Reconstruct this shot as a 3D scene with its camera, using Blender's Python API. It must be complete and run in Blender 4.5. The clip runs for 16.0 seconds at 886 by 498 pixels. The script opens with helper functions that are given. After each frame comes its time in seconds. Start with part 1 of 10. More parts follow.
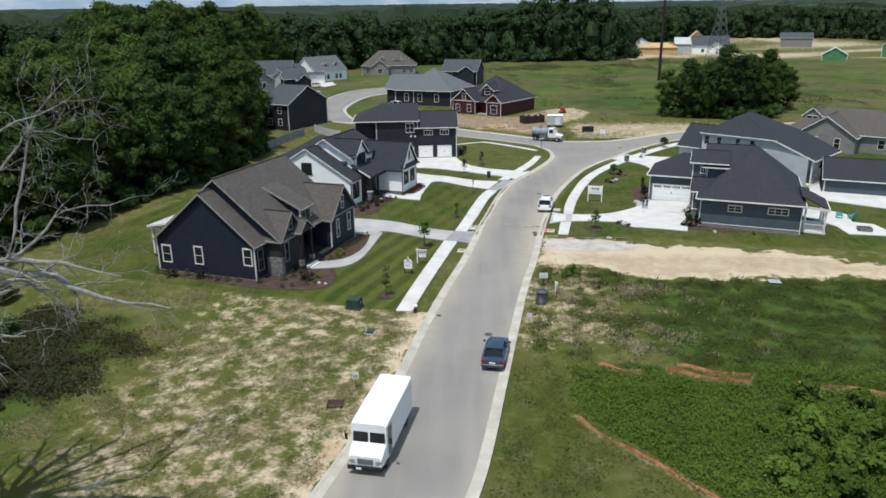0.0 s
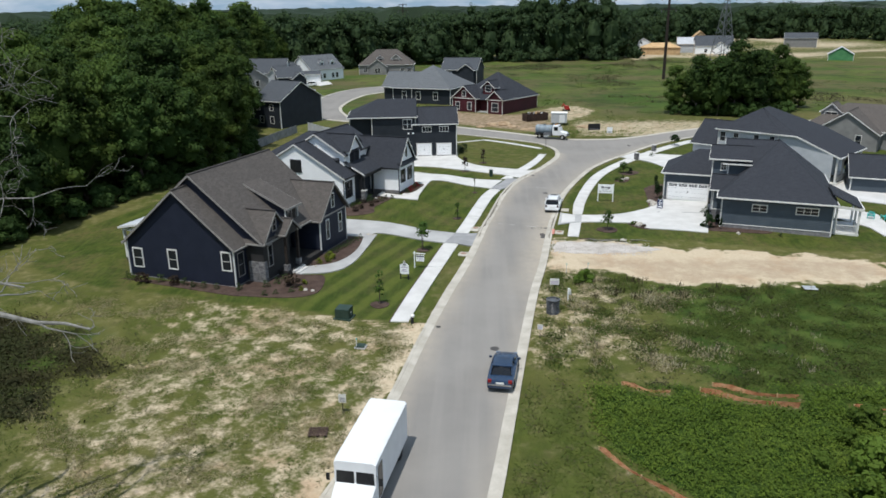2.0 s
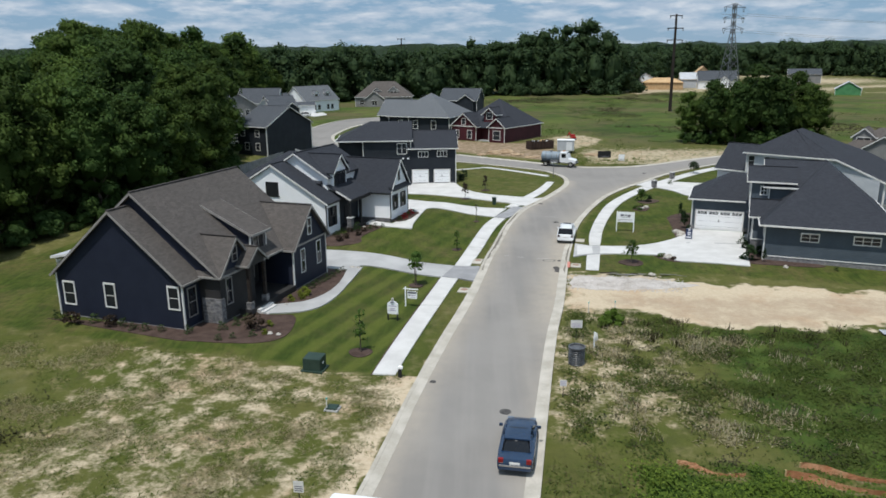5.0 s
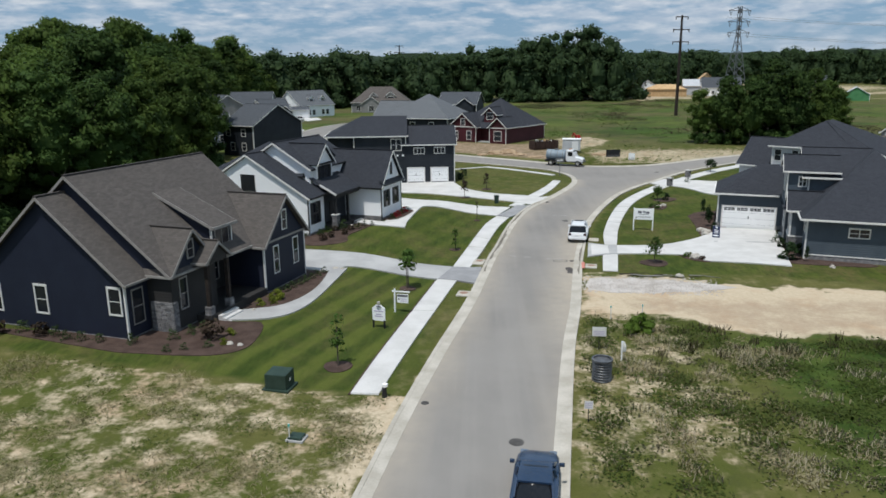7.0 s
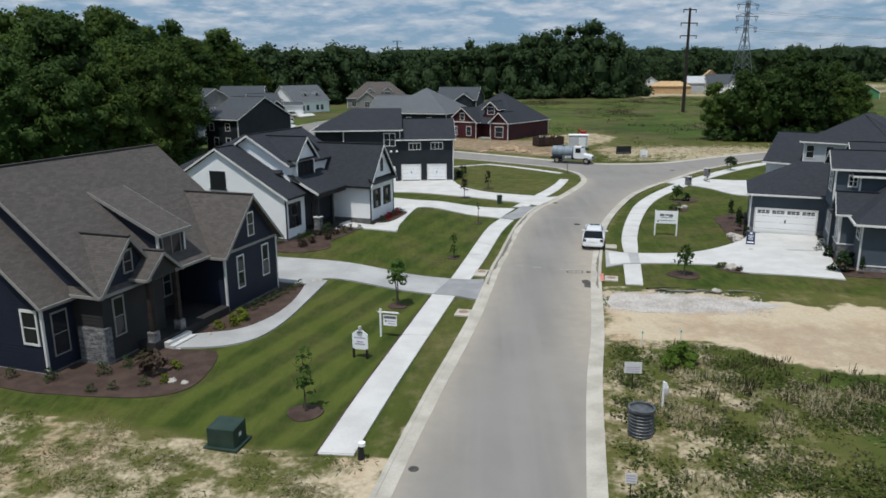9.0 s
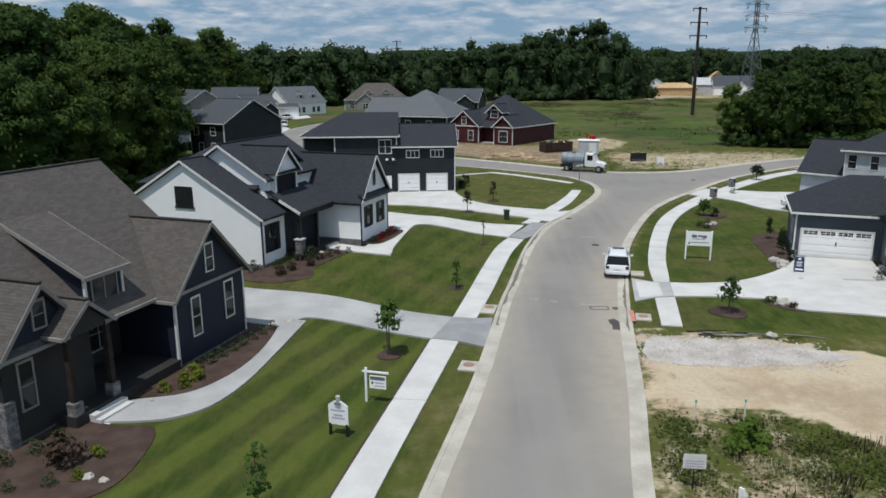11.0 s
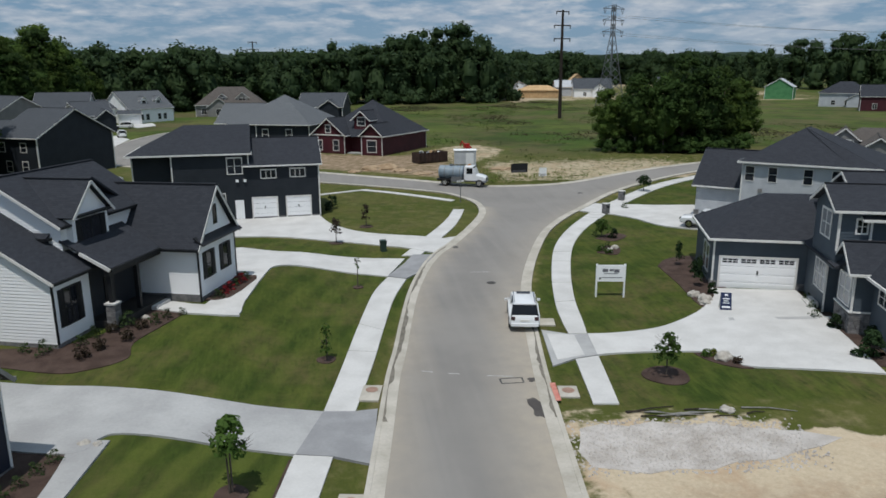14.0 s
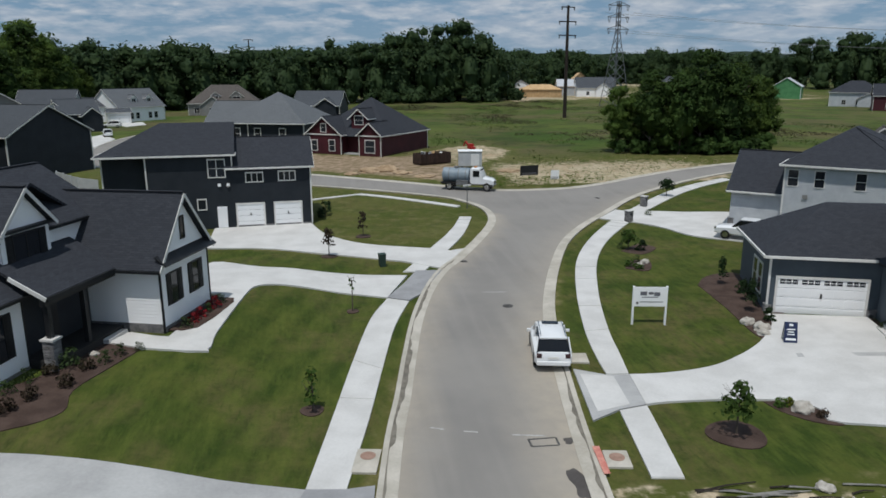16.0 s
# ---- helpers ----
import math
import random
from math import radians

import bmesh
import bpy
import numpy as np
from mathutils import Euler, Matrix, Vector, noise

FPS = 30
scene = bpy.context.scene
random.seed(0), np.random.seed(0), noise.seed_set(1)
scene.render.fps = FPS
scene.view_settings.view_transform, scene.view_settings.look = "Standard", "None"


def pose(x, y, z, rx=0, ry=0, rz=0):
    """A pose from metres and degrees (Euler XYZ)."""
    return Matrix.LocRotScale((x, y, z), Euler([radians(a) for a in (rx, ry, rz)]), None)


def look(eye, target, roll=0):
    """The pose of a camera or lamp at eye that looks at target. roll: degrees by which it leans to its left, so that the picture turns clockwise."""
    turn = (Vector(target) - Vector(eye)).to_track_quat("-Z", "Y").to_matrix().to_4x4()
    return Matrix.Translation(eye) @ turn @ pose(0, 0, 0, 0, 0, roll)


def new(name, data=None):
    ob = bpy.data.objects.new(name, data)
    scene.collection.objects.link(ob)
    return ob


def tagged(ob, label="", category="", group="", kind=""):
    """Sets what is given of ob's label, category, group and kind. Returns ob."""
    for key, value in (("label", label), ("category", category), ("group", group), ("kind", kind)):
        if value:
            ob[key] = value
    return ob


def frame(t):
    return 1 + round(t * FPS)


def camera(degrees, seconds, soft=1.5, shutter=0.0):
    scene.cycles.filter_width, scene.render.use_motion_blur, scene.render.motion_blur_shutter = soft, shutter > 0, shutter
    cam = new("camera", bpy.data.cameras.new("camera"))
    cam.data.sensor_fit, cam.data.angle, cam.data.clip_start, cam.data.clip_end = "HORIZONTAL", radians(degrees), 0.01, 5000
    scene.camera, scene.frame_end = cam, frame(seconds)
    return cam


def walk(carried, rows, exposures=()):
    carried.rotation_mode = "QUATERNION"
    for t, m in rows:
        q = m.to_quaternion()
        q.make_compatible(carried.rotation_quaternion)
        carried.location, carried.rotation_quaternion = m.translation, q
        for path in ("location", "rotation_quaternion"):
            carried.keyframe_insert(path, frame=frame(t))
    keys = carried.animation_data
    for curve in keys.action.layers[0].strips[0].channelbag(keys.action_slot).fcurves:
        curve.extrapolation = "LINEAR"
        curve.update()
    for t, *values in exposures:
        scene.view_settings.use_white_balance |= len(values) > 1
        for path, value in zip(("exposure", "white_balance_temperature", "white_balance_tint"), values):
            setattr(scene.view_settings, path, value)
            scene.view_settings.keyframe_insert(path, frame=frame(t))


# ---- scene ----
cam = camera(63.2, 16.0, soft=1.65)
PATH = [
    (0, (3.131, -2.528, 26.458), (3.023, -0.63, 25.836), -0.7),
    (0.5, (3.02, -0.928, 26.045), (2.912, 0.97, 25.423), -0.7),
    (1, (2.912, 0.784, 25.493), (2.805, 2.683, 24.874), -0.7),
    (1.5, (2.803, 2.542, 24.871), (2.696, 4.442, 24.255), -0.7),
    (2, (2.646, 4.347, 24.186), (2.541, 6.248, 23.573), -0.7),
    (2.5, (2.477, 6.162, 23.546), (2.373, 8.064, 22.937), -0.7),
    (3, (2.432, 8.042, 22.804), (2.328, 9.948, 22.206), -0.7),
    (3.5, (2.326, 9.949, 22.068), (2.224, 11.863, 21.494), -0.7),
    (4, (2.273, 11.877, 21.298), (2.17, 13.798, 20.75), -0.6),
    (4.5, (2.213, 13.853, 20.527), (2.11, 15.781, 20.005), -0.7),
    (4.7, (2.195, 14.681, 20.391), (2.093, 16.61, 19.874), -0.5),
    (7, (1.995, 24.419, 16.582), (1.894, 26.359, 16.106), -0.6),
    (7.5, (1.898, 26.701, 15.768), (1.799, 28.641, 15.29), -0.5),
    (8, (1.825, 28.901, 15.263), (1.726, 30.84, 14.784), -0.5),
    (8.5, (1.759, 31.087, 15.206), (1.66, 33.026, 14.726), -0.4),
    (9, (1.699, 33.27, 15.25), (1.602, 35.209, 14.77), -0.4),
    (9.2, (1.699, 34.158, 15.223), (1.6, 36.097, 14.745), -0.5),
    (11.5, (1.162, 44.237, 15.184), (1.068, 46.177, 14.707), -0.2),
    (12, (1.163, 46.258, 15.254), (1.172, 48.2, 14.778), -0.3),
    (12.5, (1.071, 48.295, 15.336), (1.192, 50.233, 14.86), -0.3),
    (13, (1.08, 50.296, 15.424), (1.296, 52.226, 14.947), -0.4),
    (13.5, (1.053, 52.246, 15.486), (1.314, 54.171, 15.011), -0.4),
    (14, (1.066, 54.153, 15.527), (1.327, 56.078, 15.053), -0.3),
    (14.5, (1.117, 56.029, 15.499), (1.379, 57.954, 15.026), -0.3),
    (15, (1.178, 57.927, 15.306), (1.44, 59.852, 14.833), -0.3),
    (15.5, (1.268, 59.939, 15.052), (1.532, 61.865, 14.579), -0.2),
    (16, (1.454, 62.03, 14.81), (1.719, 63.955, 14.336), -0.2),
]
walk(cam, [(t, look(eye, target, roll)) for t, eye, target, roll in PATH], [(0.0, 0.03), (2.0, -0.02), (4.0, -0.05), (7.0, -0.16), (9.0, -0.25), (11.5, -0.28), (13.0, -0.39), (14.0, -0.46), (16.0, -0.48)])

# ---- light ----
SUN_EL, SUN_AZ = 70.0, 205.0          # degrees; azimuth clockwise from +y
world = bpy.data.worlds.new("sky")
scene.world = world
world.use_nodes = True
wt = world.node_tree
wt.nodes.clear()


def link(tree, a, b):
    tree.links.new(a, b)


def build_world():
    n = wt.nodes
    out, bg = n.new("ShaderNodeOutputWorld"), n.new("ShaderNodeBackground")
    sky = n.new("ShaderNodeTexSky")
    sky.sky_type, sky.sun_disc = "NISHITA", False
    sky.sun_elevation, sky.sun_rotation = radians(SUN_EL), radians(SUN_AZ)
    sky.air_density, sky.dust_density, sky.ozone_density = 1.0, 0.1, 2.0
    co = n.new("ShaderNodeTexCoord")
    com = n.new("ShaderNodeVectorMath"); com.operation = "MULTIPLY"
    com.inputs[1].default_value = (1.0, 1.0, 4.2)
    link(wt, co.outputs["Generated"], com.inputs[0])
    ns = n.new("ShaderNodeTexNoise")
    ns.inputs["Scale"].default_value, ns.inputs["Detail"].default_value, ns.inputs["Roughness"].default_value = 17.0, 10.0, 0.58
    link(wt, com.outputs[0], ns.inputs["Vector"])
    # low sun-lit tops and greyer bellies
    n2 = n.new("ShaderNodeTexNoise")
    n2.inputs["Scale"].default_value, n2.inputs["Detail"].default_value = 26.0, 6.0
    link(wt, com.outputs[0], n2.inputs["Vector"])
    ramp = n.new("ShaderNodeValToRGB")
    ramp.color_ramp.elements[0].position, ramp.color_ramp.elements[1].position = 0.41, 0.60
    link(wt, ns.outputs["Fac"], ramp.inputs[0])
    mix = n.new("ShaderNodeMix"); mix.data_type = "RGBA"
    tone = n.new("ShaderNodeMix"); tone.data_type = "RGBA"
    tone.inputs[6].default_value, tone.inputs[7].default_value = (7.6, 9.2, 11.3, 1), (12.0, 12.8, 13.9, 1)
    r2 = n.new("ShaderNodeMapRange"); r2.inputs[1].default_value, r2.inputs[2].default_value = 0.38, 0.66
    link(wt, n2.outputs["Fac"], r2.inputs[0]); link(wt, r2.outputs[0], tone.inputs[0])
    link(wt, tone.outputs[2], mix.inputs[7])
    amt = n.new("ShaderNodeMath"); amt.operation = "MULTIPLY"; amt.inputs[1].default_value = 0.9
    sep = n.new("ShaderNodeSeparateXYZ")
    link(wt, co.outputs["Generated"], sep.inputs[0])
    low = n.new("ShaderNodeMapRange"); low.inputs[1].default_value, low.inputs[2].default_value = 0.005, 0.075
    low.inputs[3].default_value = 0.55
    link(wt, sep.outputs[2], low.inputs[0])
    thin = n.new("ShaderNodeMath"); thin.operation = "MULTIPLY"
    link(wt, ramp.outputs[0], thin.inputs[0]); link(wt, low.outputs[0], thin.inputs[1])
    link(wt, thin.outputs[0], amt.inputs[0])
    blue = n.new("ShaderNodeMix"); blue.data_type = "RGBA"
    blue.inputs[0].default_value = 0.75
    blue.inputs[7].default_value = (4.0, 6.9, 10.5, 1)
    link(wt, sky.outputs[0], blue.inputs[6])
    link(wt, amt.outputs[0], mix.inputs[0]); link(wt, blue.outputs[2], mix.inputs[6])
    link(wt, mix.outputs[2], bg.inputs[0])
    bg.inputs[1].default_value = 0.061
    link(wt, bg.outputs[0], out.inputs[0])


build_world()
sun = new("sun", bpy.data.lights.new("sun", "SUN"))
sun.data.energy, sun.data.angle, sun.data.color = 3.75, radians(0.55), (1.0, 0.982, 0.94)
az, el = radians(SUN_AZ), radians(SUN_EL)
SUN_DIR = Vector((math.sin(az) * math.cos(el), math.cos(az) * math.cos(el), math.sin(el)))
sun.matrix_world = look(SUN_DIR * 400, (0, 0, 0))


# ---- materials ----
def material(name):
    m = bpy.data.materials.new(name)
    m.use_nodes = True
    t = m.node_tree
    return m, t, t.nodes["Principled BSDF"]


def noise_tex(t, vec, scale, detail=4.0, rough=0.55):
    n = t.nodes.new("ShaderNodeTexNoise")
    n.inputs["Scale"].default_value, n.inputs["Detail"].default_value, n.inputs["Roughness"].default_value = scale, detail, rough
    if vec is not None:
        t.links.new(vec, n.inputs["Vector"])
    return n.outputs["Fac"]


def ramp_of(t, fac, lo, hi):
    r = t.nodes.new("ShaderNodeMapRange")
    r.inputs[1].default_value, r.inputs[2].default_value = lo, hi
    r.interpolation_type = "SMOOTHSTEP"
    t.links.new(fac, r.inputs[0])
    return r.outputs[0]


def mixc(t, fac, a, b, mode="MIX"):
    m = t.nodes.new("ShaderNodeMix")
    m.data_type, m.blend_type = "RGBA", mode
    if isinstance(fac, (int, float)):
        m.inputs[0].default_value = fac
    else:
        t.links.new(fac, m.inputs[0])
    for i, c in ((6, a), (7, b)):
        if isinstance(c, tuple):
            m.inputs[i].default_value = (*c, 1)
        else:
            t.links.new(c, m.inputs[i])
    return m.outputs[2]


def math_of(t, op, a, b=None):
    m = t.nodes.new("ShaderNodeMath")
    m.operation = op
    for i, c in ((0, a), (1, b)):
        if c is None:
            continue
        if isinstance(c, (int, float)):
            m.inputs[i].default_value = c
        else:
            t.links.new(c, m.inputs[i])
    return m.outputs[0]


def bump_of(t, bsdf, height, dist, strength=1.0):
    b = t.nodes.new("ShaderNodeBump")
    b.inputs["Distance"].default_value, b.inputs["Strength"].default_value = dist, strength
    t.links.new(height, b.inputs["Height"])
    t.links.new(b.outputs[0], bsdf.inputs["Normal"])


def coords(t, kind="Object"):
    return t.nodes.new("ShaderNodeTexCoord").outputs[kind]


def world_pos(t):
    return t.nodes.new("ShaderNodeNewGeometry").outputs["Position"]


def mottled(name, a, b, scale=1.5, fine=14.0, rough=0.8, bump=0.004, metal=0.0, spec=0.3, var=0.0, grain=0.22):
    """Paint, wood, stone, earth: two colours in soft patches, a fine grain and a little relief."""
    m, t, p = material(name)
    v = coords(t)
    big = ramp_of(t, noise_tex(t, v, scale, 5.0), 0.3, 0.7)
    col = mixc(t, big, a, b)
    fin = noise_tex(t, v, fine, 5.0, 0.65)
    k = math_of(t, "ADD", math_of(t, "MULTIPLY", fin, 2 * grain), 1.0 - grain)
    if var:
        rnd = t.nodes.new("ShaderNodeObjectInfo").outputs["Random"]
        k = math_of(t, "MULTIPLY", k, math_of(t, "ADD", math_of(t, "MULTIPLY", rnd, 2 * var), 1 - var))
    sc = t.nodes.new("ShaderNodeVectorMath"); sc.operation = "SCALE"
    t.links.new(col, sc.inputs[0]); t.links.new(k, sc.inputs[3])
    t.links.new(sc.outputs[0], p.inputs["Base Color"])
    p.inputs["Roughness"].default_value, p.inputs["Metallic"].default_value = rough, metal
    p.inputs["Specular IOR Level"].default_value = spec
    if bump:
        bump_of(t, p, fin, bump)
    return m


def shingles(name, a, b, c):
    """Asphalt shingles in courses, laid by the slab's own lengthwise and upslope metres."""
    m, t, p = material(name)
    v = coords(t, "UV")
    br = t.nodes.new("ShaderNodeTexBrick")
    br.inputs["Color1"].default_value, br.inputs["Color2"].default_value, br.inputs["Mortar"].default_value = (*a, 1), (*b, 1), (*c, 1)
    for k, x in (("Scale", 1.0), ("Mortar Size", 0.008), ("Mortar Smooth", 0.3), ("Bias", 0.0), ("Brick Width", 0.33), ("Row Height", 0.145)):
        br.inputs[k].default_value = x
    t.links.new(v, br.inputs["Vector"])
    fin = noise_tex(t, v, 9.0, 5.0, 0.7)
    big = noise_tex(t, v, 0.35, 4.0)
    col = mixc(t, math_of(t, "MULTIPLY", ramp_of(t, big, 0.35, 0.7), 0.35), br.outputs["Color"], b)
    col = mixc(t, math_of(t, "MULTIPLY", ramp_of(t, fin, 0.35, 0.75), 0.5), col, a)
    t.links.new(col, p.inputs["Base Color"])
    p.inputs["Roughness"].default_value = 0.92
    p.inputs["Specular IOR Level"].default_value = 0.2
    h = math_of(t, "ADD", math_of(t, "MULTIPLY", br.outputs["Fac"], -1.0), math_of(t, "MULTIPLY", fin, 0.6))
    bump_of(t, p, h, 0.012)
    return m


def glassy(name, c, rough=0.06):
    m, t, p = material(name)
    big = noise_tex(t, coords(t), 0.8, 2.0)
    t.links.new(mixc(t, big, c, tuple(x * 1.8 + 0.004 for x in c)), p.inputs["Base Color"])
    p.inputs["Roughness"].default_value = rough
    p.inputs["Specular IOR Level"].default_value = 0.4
    return m


def foliage(name, a, b, c, trans=0.42):
    """Leaves: colour varies from clump to clump and from tree to tree."""
    m, t, p = material(name)
    geo = t.nodes.new("ShaderNodeNewGeometry")
    rnd = t.nodes.new("ShaderNodeObjectInfo").outputs["Random"]
    isl = geo.outputs["Random Per Island"]
    big = ramp_of(t, noise_tex(t, geo.outputs["Position"], 0.16, 3.0), 0.35, 0.65)
    col = mixc(t, math_of(t, "ADD", math_of(t, "MULTIPLY", isl, 0.6), 0.2), a, b)
    col = mixc(t, math_of(t, "MULTIPLY", big, 0.6), col, c)
    k = math_of(t, "ADD", math_of(t, "MULTIPLY", rnd, 0.55), 0.72)
    sc = t.nodes.new("ShaderNodeVectorMath"); sc.operation = "SCALE"
    t.links.new(col, sc.inputs[0]); t.links.new(k, sc.inputs[3])
    t.links.new(sc.outputs[0], p.inputs["Base Color"])
    p.inputs["Roughness"].default_value = 0.65
    p.inputs["Specular IOR Level"].default_value = 0.1
    if trans:
        tr = t.nodes.new("ShaderNodeBsdfTranslucent")
        t.links.new(sc.outputs[0], tr.inputs[0])
        mx = t.nodes.new("ShaderNodeMixShader")
        mx.inputs[0].default_value = trans
        t.links.new(p.outputs[0], mx.inputs[1]); t.links.new(tr.outputs[0], mx.inputs[2])
        t.links.new(mx.outputs[0], t.nodes["Material Output"].inputs[0])
    return m


NAVY = mottled("navy_paint", (0.012, 0.0155, 0.030), (0.016, 0.0205, 0.037), 0.7, 20, 0.6, 0.002)
UMBER = mottled("umber_paint", (0.026, 0.025, 0.025), (0.037, 0.035, 0.034), 0.7, 20, 0.65, 0.002)
INDIGO = mottled("slate_blue_paint", (0.062, 0.080, 0.099), (0.078, 0.099, 0.120), 0.6, 20, 0.6, 0.002)
COAL = mottled("charcoal_paint", (0.014, 0.018, 0.024), (0.021, 0.026, 0.033), 0.6, 20, 0.6, 0.002)
WHITE = mottled("white_paint", (0.87, 0.875, 0.88), (0.90, 0.905, 0.91), 0.9, 25, 0.55, 0.001, grain=0.05)
TRIM = mottled("off_white_trim", (0.66, 0.65, 0.62), (0.74, 0.73, 0.70), 1.2, 30, 0.5, 0.001, grain=0.06)
GREIGE = mottled("warm_grey_paint", (0.20, 0.195, 0.19), (0.25, 0.245, 0.235), 0.8, 20, 0.6, 0.002)
LIGHTGREY = mottled("pale_grey_paint", (0.42, 0.44, 0.47), (0.50, 0.52, 0.54), 0.8, 20, 0.6, 0.002)
BLUEGREY = mottled("blue_grey_paint", (0.15, 0.18, 0.225), (0.19, 0.225, 0.27), 0.8, 20, 0.6, 0.002)
TAUPETRIM = mottled("taupe_trim", (0.24, 0.225, 0.21), (0.30, 0.285, 0.265), 1.2, 30, 0.6, 0.001)
BARN = mottled("barn_red_wrap", (0.052, 0.010, 0.015), (0.072, 0.014, 0.020), 0.5, 18, 0.65, 0.002)
GREENWRAP = mottled("green_sheathing", (0.06, 0.20, 0.08), (0.09, 0.26, 0.11), 0.5, 18, 0.65, 0.002)
RAWWOOD = mottled("raw_lumber", (0.46, 0.30, 0.15), (0.58, 0.40, 0.22), 0.7, 15, 0.8, 0.003)
BLACKTRIM = mottled("black_trim", (0.012, 0.013, 0.015), (0.02, 0.021, 0.023), 2, 30, 0.5, 0.001)
ROOF_BROWN = shingles("weathered_brown_shingles", (0.122, 0.108, 0.098), (0.080, 0.072, 0.067), (0.045, 0.040, 0.038))
ROOF_SLATE = shingles("charcoal_shingles", (0.046, 0.050, 0.060), (0.032, 0.035, 0.043), (0.018, 0.019, 0.023))
ROOF_GREY = shingles("light_grey_shingles", (0.086, 0.094, 0.106), (0.064, 0.071, 0.081), (0.038, 0.042, 0.048))
ROOF_ASH = shingles("pale_ash_shingles", (0.150, 0.160, 0.170), (0.112, 0.120, 0.130), (0.066, 0.070, 0.075))
ROOF_TAUPE = shingles("taupe_shingles", (0.125, 0.110, 0.101), (0.090, 0.080, 0.073), (0.048, 0.044, 0.040))
GLASS = glassy("window_glass", (0.010, 0.012, 0.016))
BLINDS = glassy("glass_over_pale_blinds", (0.17, 0.18, 0.19))
CONCRETE = mottled("new_concrete", (0.51, 0.50, 0.482), (0.60, 0.59, 0.572), 0.5, 9.0, 0.85, 0.003, grain=0.12)
OLDCONC = mottled("stained_concrete", (0.33, 0.328, 0.325), (0.44, 0.438, 0.43), 0.35, 7.0, 0.85, 0.003, grain=0.16)
APRON = mottled("wet_grey_concrete", (0.25, 0.25, 0.255), (0.32, 0.32, 0.325), 0.7, 8.0, 0.8, 0.003, grain=0.14)
GUTTER = mottled("dusty_concrete", (0.38, 0.35, 0.295), (0.51, 0.475, 0.415), 0.6, 8.0, 0.9, 0.004, grain=0.2)
STONE = mottled("ledge_stone", (0.13, 0.13, 0.135), (0.25, 0.24, 0.235), 3.5, 16.0, 0.85, 0.02, var=0.3)
BOULDER = mottled("pale_boulder", (0.36, 0.33, 0.29), (0.50, 0.47, 0.42), 2.0, 9.0, 0.9, 0.03)
MULCH = mottled("brown_mulch", (0.050, 0.031, 0.024), (0.084, 0.055, 0.044), 1.2, 22.0, 0.95, 0.03, grain=0.45)
SILT = mottled("damp_silt", (0.13, 0.115, 0.095), (0.22, 0.20, 0.165), 2.5, 12, 0.9, 0.003)
WORNPAINT = mottled("worn_road_paint", (0.30, 0.29, 0.275), (0.46, 0.45, 0.43), 6, 20, 0.9, 0.0, grain=0.3)
GRAVEL = mottled("pale_gravel", (0.40, 0.365, 0.33), (0.53, 0.495, 0.465), 0.9, 14.0, 0.95, 0.03, grain=0.32)
BARK = mottled("bark", (0.075, 0.06, 0.048), (0.13, 0.105, 0.085), 3, 14, 0.9, 0.02)
DEADWOOD = mottled("bleached_dead_wood", (0.15, 0.145, 0.13), (0.29, 0.28, 0.26), 3, 14, 0.9, 0.02)
POLEWOOD = mottled("dark_creosote_pole", (0.022, 0.017, 0.014), (0.04, 0.03, 0.025), 3, 14, 0.9, 0.02)
STEEL = mottled("galvanised_steel", (0.16, 0.165, 0.17), (0.22, 0.225, 0.23), 3, 20, 0.5, 0.002, metal=0.6)
RUBBER = mottled("black_rubber", (0.010, 0.010, 0.011), (0.018, 0.018, 0.018), 4, 30, 0.8, 0.003)
CARWHITE = mottled("white_car_paint", (0.72, 0.73, 0.74), (0.78, 0.79, 0.80), 1, 40, 0.22, 0.0, grain=0.03, spec=0.6)
CARBLUE = mottled("dark_blue_car_paint", (0.012, 0.030, 0.066), (0.018, 0.040, 0.085), 1, 40, 0.2, 0.0, grain=0.05, spec=0.7)
VANWHITE = mottled("white_van_panel", (0.70, 0.71, 0.72), (0.78, 0.79, 0.80), 0.8, 30, 0.4, 0.001, grain=0.04)
CARGLASS = glassy("tinted_car_glass", (0.006, 0.007, 0.009), 0.04)
CHROME = mottled("bright_metal", (0.5, 0.5, 0.5), (0.6, 0.6, 0.6), 3, 40, 0.25, 0.0, metal=1.0)
TANKGREY = mottled("blue_grey_tank", (0.17, 0.22, 0.26), (0.26, 0.31, 0.35), 1.2, 14, 0.45, 0.003)
REDLAMP = mottled("red_lens", (0.20, 0.01, 0.01), (0.26, 0.015, 0.012), 4, 40, 0.25, 0.0)
SMOKELAMP = mottled("smoked_lens", (0.05, 0.028, 0.03), (0.08, 0.04, 0.042), 4, 40, 0.25, 0.0)
AMBER = mottled("amber_lens", (0.5, 0.2, 0.03), (0.55, 0.22, 0.04), 4, 40, 0.25, 0.0)
RUST = mottled("rusty_dumpster", (0.035, 0.022, 0.018), (0.06, 0.036, 0.028), 1.5, 12, 0.85, 0.01)
REDMACHINE = mottled("red_enamel", (0.30, 0.02, 0.018), (0.38, 0.03, 0.025), 2, 20, 0.45, 0.002)
GREENBOX = mottled("dark_green_enamel", (0.022, 0.042, 0.032), (0.033, 0.058, 0.045), 2, 20, 0.5, 0.002)
ORANGE = mottled("rusty_orange_netting", (0.36, 0.145, 0.065), (0.52, 0.29, 0.16), 1.2, 10, 0.9, 0.02, grain=0.4)
